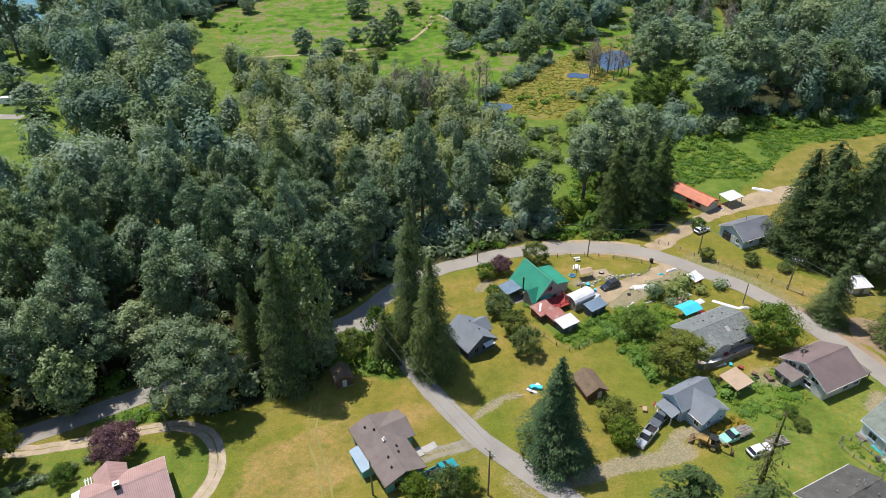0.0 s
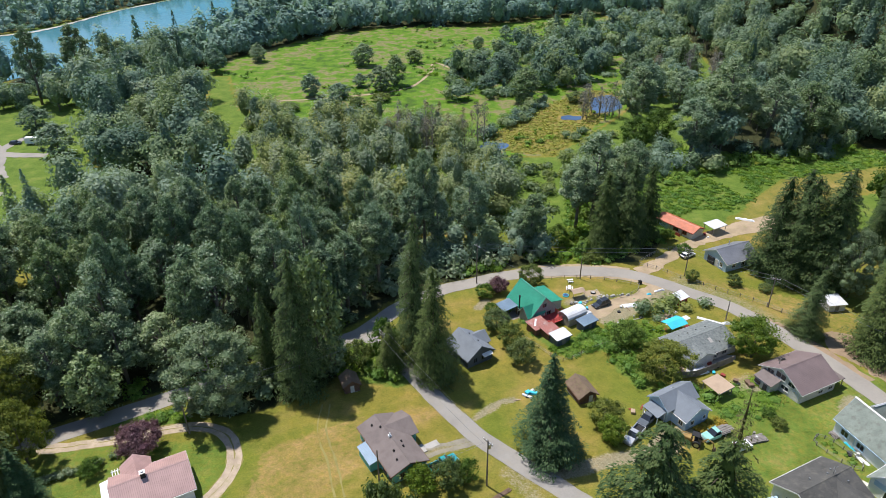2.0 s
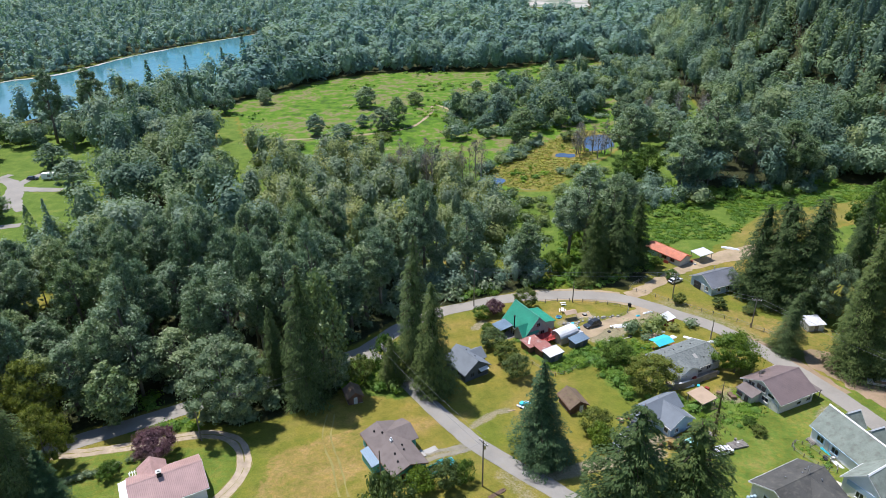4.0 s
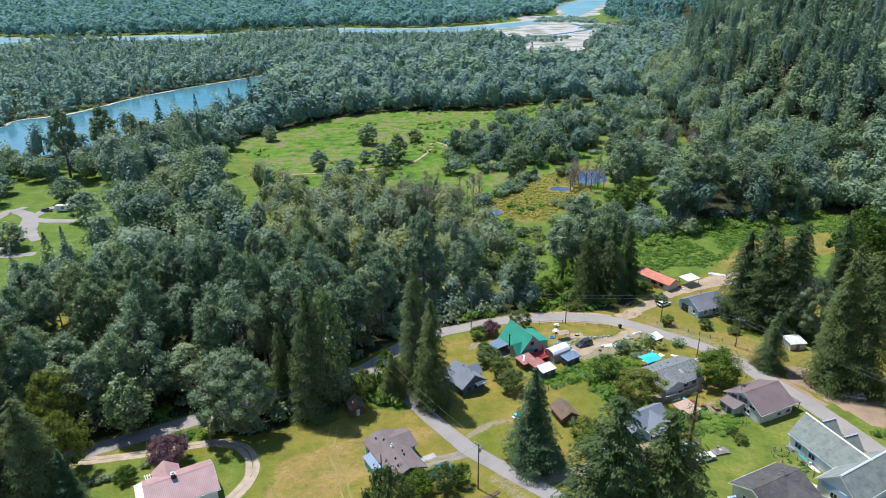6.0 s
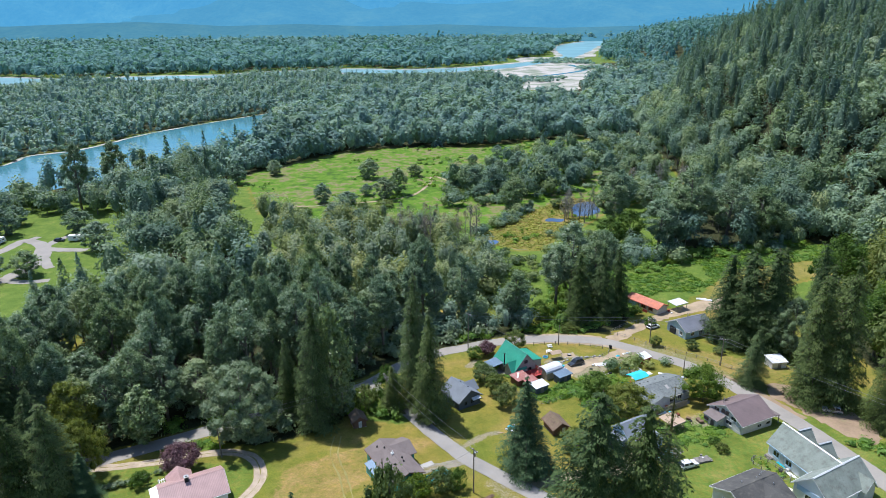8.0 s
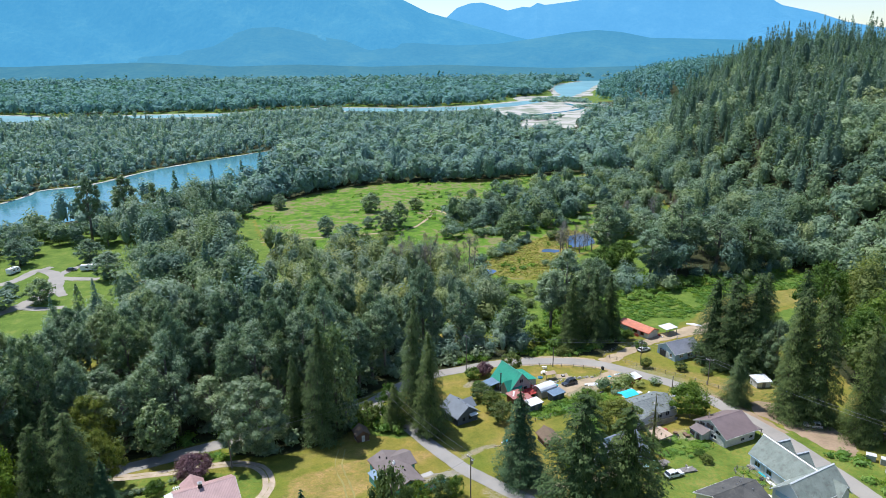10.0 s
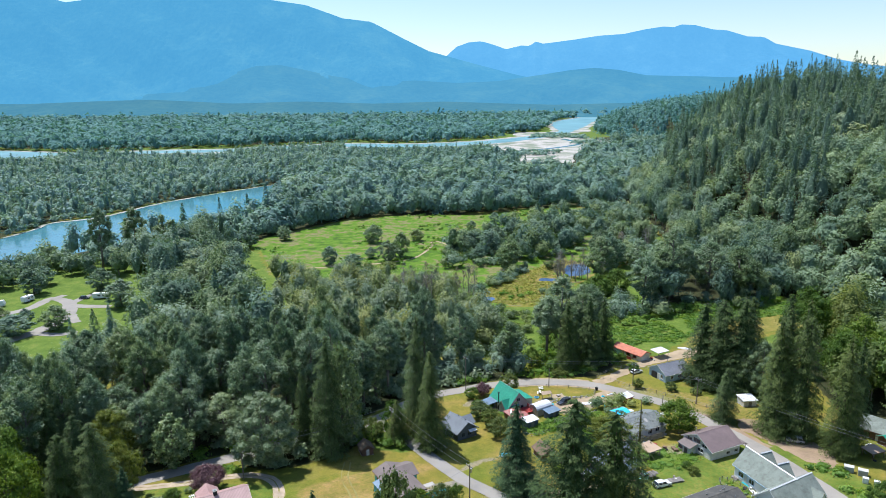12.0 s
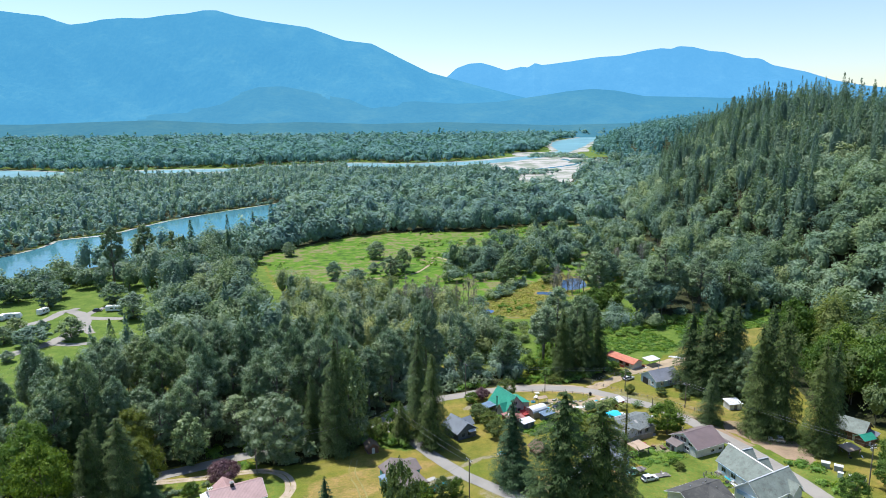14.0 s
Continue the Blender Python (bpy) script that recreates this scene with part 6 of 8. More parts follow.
# the long shed with the orange-red roof
h = gable_house("shed", "long weathered shed with orange-red metal roof", 69.3, 166.2, -54, 12.4, 5.0, 2.3, 1.0, WHITE_DIRTY, METAL_ORANGE, 0.4, RED_WALL, [("S", 0.6, 1.4, 1.4, 0.9), ("S", 3.6, 1.4, 1.2, 0.9)], [("S", -0.9, 1.0, 1.9), ("S", 2.2, 0.9, 1.9)], "shed")
part("lean_screen", box(0.8, -3.7, -0.5, 3.0, -3.6, 1.0), RED_WALL, h)
part("blue_door_panel", box(-5.6, -2.58, 0.0, -2.4, -2.5, 1.9), PALE_BLUE, h, "pale blue boarded doors")

# the old hall with lichened roofs
h = gable_house("hall", "old pale blue hall with steep lichened grey-green roof", 75.6, 73.0, -71.5, 14.4, 6.7, 3.2, 3.6, WHITE, SHINGLE_LICHEN, 0.4, PALE_BLUE, [("S", -5.0, 1.5, 1.4, 1.1), ("S", -1.6, 1.5, 1.4, 1.1), ("W", 0.0, 1.6, 1.2, 1.4)], [("S", -3.4, 0.9, 2.0)], "hall")
part("white_ridge", extrude([(-0.22, 6.88), (0.22, 6.88), (0.0, 7.08)], -7.7, 7.7), WHITE, h, "white ridge flashing", pose(0, 0, 0, 0, 0, -90))
for wx in (-5.6, -0.4):
    w = wing(h, wx, 0.5, 5.4, 4.0, 3.2, 2.3, WHITE_DIRTY, SHINGLE_LICHEN, 0.35, WHITE)
    part("white_ridge", extrude([(-0.2, 5.62), (0.2, 5.62), (0.0, 5.85)], -0.5, 2.8), WHITE, w, "", pose(0, 0, 0, 0, 0, -90))
part("blue_band", box(-7.25, -3.43, 2.3, 7.25, -3.35, 3.1), PALE_BLUE, h, "blue boarded band under the eaves")
h2 = gable_house("hall_annex", "pale blue gabled annex with lichened roof and white ridge", 76.2, 65.0, 28.5, 13.6, 7.2, 3.2, 3.2, WHITE, SHINGLE_LICHEN, 0.4, WHITE, [("W", 0.4, 1.5, 1.2, 1.2), ("S", -2.0, 1.5, 1.2, 1.1), ("S", 3.0, 1.4, 1.0, 1.0)], [("S", 5.0, 1.0, 2.0)], "hall")
part("white_ridge", extrude([(-0.2, 6.48), (0.2, 6.48), (0.0, 6.66)], -7.2, 7.2), WHITE, h2, "white ridge flashing", pose(0, 0, 0, 0, 0, -90))
part("blue_band", box(-6.9, -2.9, 2.2, -6.82, 2.9, 3.2), PALE_BLUE, h2, "blue boarded gable band")
wing(h2, 4.4, 0.0, -4.6, 3.4, 2.9, 1.9, WHITE_DIRTY, SHINGLE_LICHEN, 0.35, WHITE)

# the dark-roofed house close by
h = gable_house("house", "cream house with broad dark grey shingle roof", 59.4, 62.6, 26, 11.2, 8.6, 2.8, 1.9, CREAM, SHINGLE_DARK, 0.5, WHITE, [("W", 1.2, 1.5, 1.2, 1.2), ("W", -2.2, 1.5, 0.9, 1.0), ("N", 1.0, 1.5, 1.2, 1.0)], [])
wing(h, 2.0, 0.0, -7.5, 7.0, 2.8, 1.7, CREAM, SHINGLE_DARK, 0.45)
for vx, vy in ((-1.4, 1.6), (1.8, 0.9), (3.2, 1.4), (3.6, -1.5)):
    vent(h, vx, vy, 4.75 - abs(vy) * 0.4, STEEL)
part("aerial", joined(tube([(2.4, 0.4, 4.6), (2.4, 0.4, 6.2)], 0.035, 5), tube([(1.7, 0.4, 6.0), (3.1, 0.4, 6.1)], 0.03, 4), tube([(2.0, 0.0, 5.7), (2.8, 0.8, 5.7)], 0.03, 4)), STEEL, h)

# the red-brown house among the cedars
h = gable_house("house", "red-brown timber house with grey-green roof under tall cedars", 117.2, 101.5, -48, 9.0, 7.0, 2.9, 2.4, BROWN_WALL, SHINGLE_LICHEN, 0.5, BROWN_WALL, [("S", 0.0, 1.5, 1.1, 1.0), ("E", 0.0, 1.5, 1.2, 1.1)], [("S", 2.4, 0.95, 2.0)])
lean_to(h, "porch_roof", 5.9, 0.6, 3.0, 2.2, 2.2, 2.6, METAL_GREY, None, BROWN_WOOD, 90)


# ---- small outbuildings ----
def flat_shed(name, label, x, y, yaw, w, d, low, high, roof, wall=None, post=None, over=0.3):
    t = thing(name, x, y, yaw, label, "shed")
    a, b = w / 2 + over, d / 2 + over
    part("roof", slab([(-a, -b, low), (a, -b, low), (a, b, high), (-a, b, high)], 0.12), roof, t)
    part("fascia", joined(box(-a, -b - 0.04, low - 0.2, a, -b, low), box(-a, b, high - 0.2, a, b + 0.04, high)), wall or post, t)
    if wall:
        v = box(-w / 2, -d / 2, -0.5, w / 2, d / 2, low - 0.1)
        v[0][6], v[0][7] = (w / 2, d / 2, high - 0.14), (-w / 2, d / 2, high - 0.14)
        part("wall", v, wall, t)
        part("door", box(-0.5, -d / 2 - 0.05, 0.0, 0.5, -d / 2 + 0.02, min(1.9, low - 0.2)), GREY_WOOD, t)
    if post:
        for sx in (-1, 1):
            for sy, zt in ((-1, low), (1, high)):
                part("post", box(sx * w / 2 - 0.07, sy * d / 2 - 0.07, -0.5, sx * w / 2 + 0.07, sy * d / 2 + 0.07, zt - 0.1), post, t)
    return t


def arched_shed():
    t = thing("storage_shed", 29.2, 117.9, 33, "tan storage shed with arched white metal roof", "shed")
    prof = [(-1.9, 2.1), (-1.75, 2.55), (-1.3, 3.0), (-0.65, 3.25), (0, 3.33), (0.65, 3.25), (1.3, 3.0), (1.75, 2.55), (1.9, 2.1)]
    v, f = extrude([(-1.75, -0.5), (1.75, -0.5)] + [(x * 0.92, z - 0.08) for x, z in prof[::-1]], -2.7, 2.7)
    part("wall", ([(q, -p, r) for p, q, r in v], f), TAN_WALL, t)
    outer, inner = prof, [(x * 0.95, z - 0.07) for x, z in prof]
    v, f = extrude(inner + outer[::-1], -2.95, 2.95)
    part("roof", ([(q, -p, r) for p, q, r in v], f), METAL_WHITE, t)
    part("door", joined(box(-2.76, -0.8, 0, -2.68, -0.02, 2.0), box(-2.76, 0.02, 0, -2.68, 0.8, 2.0)), TAN_WALL, t)
    part("seam", joined(*[box(-0.9 + i * 0.9 - 0.04, -1.86, 1.4, -0.9 + i * 0.9 + 0.04, -1.8, 2.2) for i in range(3)]), WHITE_DIRTY, t)


arched_shed()
flat_shed("storage_shed", "dark shed with steel-blue sloping roof", 32.0, 114.7, 34, 4.1, 2.2, 2.2, 2.5, METAL_BLUE, SLATE_WALL)
s = flat_shed("tool_shed", "low shed roofed with patched rusty red sheets", 20.6, 113.7, 33, 3.9, 3.2, 2.0, 2.3, METAL_RUST, BROWN_WALL)
part("loose_sheet", slab([(-1.6, -0.5, 2.2), (-1.2, -0.7, 2.2), (0.6, 1.2, 2.36), (0.2, 1.4, 2.36)], 0.02), TARP_WHITE, s)
flat_shed("tool_shed", "low shed roofed with rusty red metal sheets", 23.1, 111.5, 33, 3.2, 2.8, 1.95, 2.25, METAL_RUST, BROWN_WALL)
flat_shed("tool_shed", "small shed with white sheet roof", 25.0, 109.1, 32, 3.8, 2.5, 2.0, 2.3, METAL_WHITE, SLATE_WALL)
flat_shed("carport", "open carport with flat tan board roof", 53.3, 90.7, 30, 3.9, 3.7, 2.2, 2.4, PLYWOOD, None, GREY_WOOD)
flat_shed("carport", "white-roofed open carport on slender posts", 79.2, 164.8, 28, 4.9, 3.5, 2.5, 2.7, METAL_WHITE, None, STEEL)
flat_shed("white_shed", "white shed with white sheet roof under the conifers", 92.6, 122.8, 8, 4.2, 3.6, 2.1, 2.5, METAL_WHITE, WHITE_DIRTY)
gable_house("hut", "small weathered brown hut at the lawn's edge", -19.9, 93.3, -68, 3.6, 3.0, 1.9, 1.1, BROWN_WALL, SHINGLE_MOSS, 0.3, BROWN_WALL, [], [("E", 0.0, 0.8, 1.7)], "hut")
gable_house("old_shed", "old brown shed with mossy shake roof", 26.3, 90.2, -70, 4.9, 3.7, 2.0, 1.2, BROWN_WALL, SHINGLE_MOSS, 0.4, BROWN_WALL, [], [("E", 0.6, 0.9, 1.8)], "shed")
flat_shed("play_shed", "small barn-red shed with pale roof", 56.9, 125.6, 33, 2.6, 2.2, 2.0, 2.6, METAL_WHITE, RED_WALL)
gable_house("garden_shed", "small shed with bright green metal roof", 117.8, 95.2, 20, 4.0, 3.0, 2.0, 0.9, BROWN_WALL, METAL_GREEN, 0.4, BROWN_WALL, [], [("S", 0.0, 0.8, 1.7)], "shed")
flat_shed("woodshed", "open woodshed with tan roof and stacked wood", 109.6, 88.6, 20, 4.0, 2.8, 2.0, 2.3, PLYWOOD, None, BROWN_WOOD)


# ---- vehicles ----
def wheel(parent, x, y, r=0.38, w=0.24):
    t = part("wheel", disc(0, 0, 0, r, w, 14, "y"), RUBBER, parent, "", pose(x, y, r))
    part("rim", disc(0, 0, 0, r * 0.6, w + 0.03, 10, "y"), STEEL, t)


def side_shell(profile, half, taper, lo, hi):
    """A body from its side outline; above lo the sides lean in towards hi."""
    n = len(profile)
    v = []
    for sd in (-1, 1):
        for x, z in profile:
            k = min(1, max(0, (z - lo) / (hi - lo))) if hi > lo else 0
            v.append((x, sd * (half - taper * k), z))
    f = [tuple(range(n)), tuple(range(2 * n - 1, n - 1, -1))]
    f += [((i + 1) % n, i, n + i, n + (i + 1) % n) for i in range(n)]
    return v, f


def vehicle_base(name, label, x, y, yaw, category):
    return thing(name, x, y, yaw, label, category)


def lights(t, front, rear, half, z):
    for sd in (-1, 1):
        part("headlight", box(front - 0.05, sd * half * 0.72 - 0.15, z - 0.08, front + 0.03, sd * half * 0.72 + 0.15, z + 0.1), WHITE, t)
        part("tail_light", box(rear - 0.03, sd * half * 0.86 - 0.08, z - 0.05, rear + 0.05, sd * half * 0.86 + 0.08, z + 0.2), RED_WALL, t)


def pickup(label, x, y, yaw, paint, load=None, flatbed=False):
    t = vehicle_base("pickup_truck", label, x, y, yaw, "pickup")
    part("body", side_shell([(2.65, 0.5), (2.72, 0.85), (2.6, 1.05), (1.25, 1.18), (-0.55, 1.2), (-0.55, 0.45)], 0.95, 0.04, 0.5, 1.2), paint, t)
    cab = part("cab", side_shell([(1.3, 1.16), (0.55, 1.78), (-0.35, 1.82), (-0.52, 1.16)], 0.9, 0.2, 1.16, 1.82), GLASS, t)
    part("cab_roof", side_shell([(0.5, 1.77), (0.42, 1.85), (-0.3, 1.88), (-0.38, 1.8)], 0.74, 0.06, 1.77, 1.9), paint, cab)
    for sd in (-1, 1):
        part("pillar", box(-0.5, sd * 0.82 - 0.06, 1.15, -0.35, sd * 0.78 + 0.05, 1.8), paint, cab)
        part("mirror", box(0.85, sd * 1.05 - 0.1, 1.2, 0.97, sd * 1.05 + 0.1, 1.4), paint, t)
    if flatbed:
        part("bed_floor", box(-2.75, -1.05, 0.85, -0.6, 1.05, 1.0), GREY_WOOD, t, "weathered wooden flatbed")
    else:
        part("bed_floor", box(-2.65, -0.85, 0.6, -0.55, 0.85, 0.72), RUBBER, t)
        for sd in (-1, 1):
            part("bed_side", box(-2.68, sd * 0.9 - 0.06, 0.5, -0.55, sd * 0.9 + 0.06, 1.18), paint, t)
        part("tailgate", box(-2.74, -0.9, 0.55, -2.64, 0.9, 1.16), paint, t)
    part("bumper", joined(box(2.68, -0.92, 0.42, 2.82, 0.92, 0.62), box(-2.86, -0.9, 0.42, -2.74, 0.9, 0.6)), STEEL, t)
    part("chassis", box(-2.5, -0.45, 0.32, 2.4, 0.45, 0.56), RUBBER, t)
    lights(t, 2.68, -2.75, 0.95, 0.85)
    for wx in (1.75, -1.65):
        for wy in (-0.85, 0.85):
            wheel(t, wx, wy)
    rng = random.Random(int(x * 7))
    if load == "boards":
        for i in range(7):
            yy = -0.75 + i * 0.24
            part("board", box(-3.2 - rng.random() * 0.6, yy, 1.02 + 0.06 * (i % 2), -0.75, yy + 0.2, 1.14 + 0.06 * (i % 2)), GREY_WOOD, t)
    elif load == "junk":
        part("sheet", box(-2.4, -0.7, 1.05, -0.9, 0.6, 1.3), METAL_WHITE, t)
        for i in range(6):
            a, b = rng.uniform(-2.5, -0.9), rng.uniform(-0.8, 0.7)
            part("crate", box(a, b, 1.0, a + rng.uniform(0.2, 0.5), b + rng.uniform(0.2, 0.5), 1.15 + rng.random() * 0.4, 0.03), rng.choice((GREY_WOOD, BROWN_WOOD, STEEL)), t)
    return t


def car(label, x, y, yaw, paint, tall=1.5, name="car", length=4.4):
    t = vehicle_base(name, label, x, y, yaw, "car")
    k = length / 4.4
    part("body", side_shell([(2.15 * k, 0.35), (2.2 * k, 0.62), (2.05 * k, 0.8), (1.0 * k, 0.95), (-1.9 * k, 1.0), (-2.18 * k, 0.85), (-2.15 * k, 0.38)], 0.9, 0.05, 0.4, 1.0), paint, t)
    g = part("glasshouse", side_shell([(1.05 * k, 0.93), (0.35 * k, tall - 0.06), (-1.55 * k, tall - 0.06), (-2.05 * k, 0.97)], 0.84, 0.18, 0.95, tall), GLASS, t)
    part("roof", side_shell([(0.33 * k, tall - 0.08), (0.22 * k, tall), (-1.45 * k, tall + 0.01), (-1.6 * k, tall - 0.07)], 0.7, 0.05, tall - 0.08, tall), paint, g)
    for px_ in (-0.45 * k, -1.55 * k):
        for sd in (-1, 1):
            part("pillar", box(px_ - 0.05, sd * 0.76 - 0.07, 0.95, px_ + 0.05, sd * 0.73 + 0.05, tall - 0.06), paint, g)
    part("bumper", joined(box(2.15 * k, -0.8, 0.36, 2.26 * k, 0.8, 0.55), box(-2.26 * k, -0.8, 0.4, -2.14 * k, 0.8, 0.6)), RUBBER, t)
    lights(t, 2.16 * k, -2.17 * k, 0.9, 0.68)
    for wx in (1.35 * k, -1.35 * k):
        for wy in (-0.8, 0.8):
            wheel(t, wx, wy, 0.34, 0.22)
    return t


def camper(label, x, y, yaw, length=7.0):
    t = vehicle_base("camper", label, x, y, yaw, "camper")
    h = length / 2
    part("body", side_shell([(h, 0.6), (h + 0.1, 1.4), (h - 0.5, 2.9), (-h + 0.1, 3.0), (-h, 2.6), (-h, 0.6)], 1.2, 0.06, 0.6, 3.0), WHITE, t)
    part("side_window", joined(box(-1.2, -1.23, 1.6, 0.0, 1.23, 2.2), box(1.0, -1.23, 1.6, 2.0, 1.23, 2.2)), GLASS, t)
    part("stripe", box(-h + 0.1, -1.225, 1.0, h - 0.1, 1.225, 1.15), PALE_BLUE, t)
    part("roof_unit", box(-0.5, -0.4, 2.95, 0.5, 0.4, 3.25, 0.06), WHITE_DIRTY, t)
    for wy in (-1.05, 1.05):
        wheel(t, -0.6, wy)
        wheel(t, h - 1.0, wy)
    return t


def backhoe(x, y, yaw):
    t = vehicle_base("backhoe", "rusty faded yellow backhoe parked in the grass", x, y, yaw, "tractor")
    part("body", side_shell([(1.9, 0.7), (1.95, 1.35), (0.5, 1.5), (0.4, 1.0), (-1.2, 1.0), (-1.3, 0.6)], 0.5, 0.04, 0.6, 1.5), YELLOW_PAINT, t)
    c = part("canopy", box(-0.9, -0.65, 2.3, 0.5, 0.65, 2.42), DARK, t, "black canopy roof")
    for sx in (-0.85, 0.45):
        for sy in (-0.6, 0.6):
            part("canopy_post", box(sx - 0.04, sy - 0.04, 1.0, sx + 0.04, sy + 0.04, 2.3), DARK, c)
    part("seat", joined(box(-0.5, -0.3, 1.0, 0.0, 0.3, 1.25), box(-0.6, -0.3, 1.2, -0.48, 0.3, 1.8)), RUBBER, t)
    for sy in (-0.6, 0.6):
        part("loader_arm", tube([(0.4, sy, 1.5), (1.8, sy, 1.6), (2.9, sy, 0.6)], 0.1, 4), YELLOW_PAINT, t)
    part("bucket", side_shell([(2.7, 0.1), (3.4, 0.05), (3.3, 0.2), (2.9, 0.75), (2.75, 0.7)], 1.0, 0, 0, 0), BROWN_WOOD, t)
    part("boom", tube([(-1.3, 0, 0.9), (-2.2, 0.2, 2.3), (-3.2, 0.3, 1.9)], [0.16, 0.14, 0.12], 5), YELLOW_PAINT, t)
    part("dipper", tube([(-3.2, 0.3, 1.95), (-3.5, 0.35, 0.5)], 0.11, 4), YELLOW_PAINT, t)
    part("rear_bucket", side_shell([(-3.9, 0.1), (-3.2, 0.05), (-3.25, 0.6), (-3.6, 0.7)], 0.35, 0, 0, 0), BROWN_WOOD, t)
    part("stabiliser", tube([(-1.2, -1.5, 0.1), (-1.2, -0.4, 0.9)], 0.08, 4), YELLOW_PAINT, t)
    part("stabiliser", tube([(-1.2, 1.5, 0.1), (-1.2, 0.4, 0.9)], 0.08, 4), YELLOW_PAINT, t)
    for sy in (-0.85, 0.85):
        wheel(t, -0.6, sy, 0.72, 0.42)
        wheel(t, 1.45, sy, 0.42, 0.3)


pickup("silver pickup truck with open bed on the grass", 33.6, 77.9, -132, SILVER)
pickup("old flatbed truck loaded with junk", 37.4, 82.4, -135, SLATE_WALL, "junk", True)
pickup("old mint-green flatbed truck loaded with boards", 48.4, 78.0, -155, TEAL_PAINT, "boards", True)
pickup("aqua pickup truck parked beside the shrubs", -1.0, 70.9, 32, AQUA_PAINT)
car("dark grey sport utility car on the driveway", 37.5, 124.6, -150, BLACK_PAINT, 1.75, "car", 4.8)
car("white car parked beside the farm track", 66.6, 149.8, 30, WHITE_PAINT)
car("grey car parked in the shade of the cedars", 94.2, 97.2, 160, SILVER, 1.7)
car("white car half hidden by the conifers", 51.6, 74.8, 20, WHITE_PAINT)
car("small black car at the campground", -171.6, 243.6, 5, BLACK_PAINT)
camper("white camper parked at the campground", -163.6, 243.8, 10, 7)
camper("white camper van parked at the campground", -196.5, 240, 80, 6)
camper("white motorhome parked at the campground", -207, 232, 15, 8.5)
camper("white motorhome parked at the campground", -212, 229, 10, 7)
backhoe(43.9, 76.2, 150)


# ---- poles and wires ----
def utility_pole(x, y, h, yaw=0, arms=1, lean=0.0, can=False):
    t = thing("utility_pole", x, y, yaw, "tall weathered wooden utility pole" + (" with a grey transformer" if can else ""), "utility pole")
    part("pole", tube([(0, 0, -0.5), (lean * h * 0.5, 0, h * 0.5), (lean * h, 0, h)], [0.16, 0.14, 0.1], 8), POLE_WOOD, t)
    for i in range(arms):
        a = part("crossarm", box(lean * h - 0.06, -1.1, h - 0.5 - i * 0.7, lean * h + 0.06, 1.1, h - 0.36 - i * 0.7), GREY_WOOD, t)
        for yy in (-1.0, -0.45, 0.45, 1.0):
            part("insulator", tube([(lean * h, yy, h - 0.36 - i * 0.7), (lean * h, yy, h - 0.14 - i * 0.7)], 0.06, 5), WHITE, a)
    if can:
        part("transformer", disc(0.32 + lean * h, 0, h - 1.5, 0.27, 0.9, 10), STEEL, t)
    return (x + lean * h * math.cos(radians(yaw)), y + lean * h * math.sin(radians(yaw)), ground_at(x, y) + h)


def wires(label, a, b, yaw, offs=(-1.0, 1.0), sag=0.8, drop=0.2):
    c, s = math.cos(radians(yaw + 90)), math.sin(radians(yaw + 90))
    t = thing("power_line", a[0], a[1], 0, label, "power line", "", 0)
    for o in offs:
        pts = []
        for i in range(13):
            k = i / 12
            pts.append((b[0] * k + a[0] * (1 - k) + c * o - a[0], b[1] * k + a[1] * (1 - k) + s * o - a[1], b[2] * k + a[2] * (1 - k) - drop - sag * 4 * k * (1 - k)))
        part("wire", tube(pts, 0.022, 3, False), WIRE, t)


P1 = utility_pole(-48, 79.8, 9.0, 30, 1, -0.02, True)
P2 = utility_pole(6.2, 66.4, 10.4, 40, 1, 0.0, True)
P3 = utility_pole(-13.4, 98.6, 10.5, 35, 2, 0.0, True)
P4 = utility_pole(34.8, 138.2, 6.5, 0, 0)
P5 = utility_pole(7.6, 136.2, 11.5, 40, 1)
P6 = utility_pole(62.5, 139.3, 8.2, 60, 2, 0.02)
P7 = utility_pole(77.5, 123.2, 8.5, 60, 1)
P8 = utility_pole(65.3, 117.8, 5.4, 60, 0, 0.01)
P9 = utility_pole(-11.7, 66.6, 8.2, 0, 0)
P10 = utility_pole(104, 70.9, 11, 110, 2, 0.0, True)
for lab, a, b, w in (("slack overhead wires along the road", P1, P3, 120), ("slack overhead wires along the road", P3, P5, 120), ("overhead wires from pole to pole", P5, P6, 100), ("overhead wires from pole to pole", P6, P7, 60), ("overhead wires from pole to pole", P7, P10, 20), ("overhead wires across the lawn", P3, P2, 60)):
    wires(lab, a, b, w - 90)
wires("single service wire to the house", P2, (-5.5, 68.6, 2.2), 0, (0.0,), 0.6)
wires("single service wire to the house", P8, (60.5, 108.5, -0.2), 0, (0.0,), 0.5)
wires("single service wire across the yard", P5, (22, 129, 2.0), 0, (0.0,), 0.8)


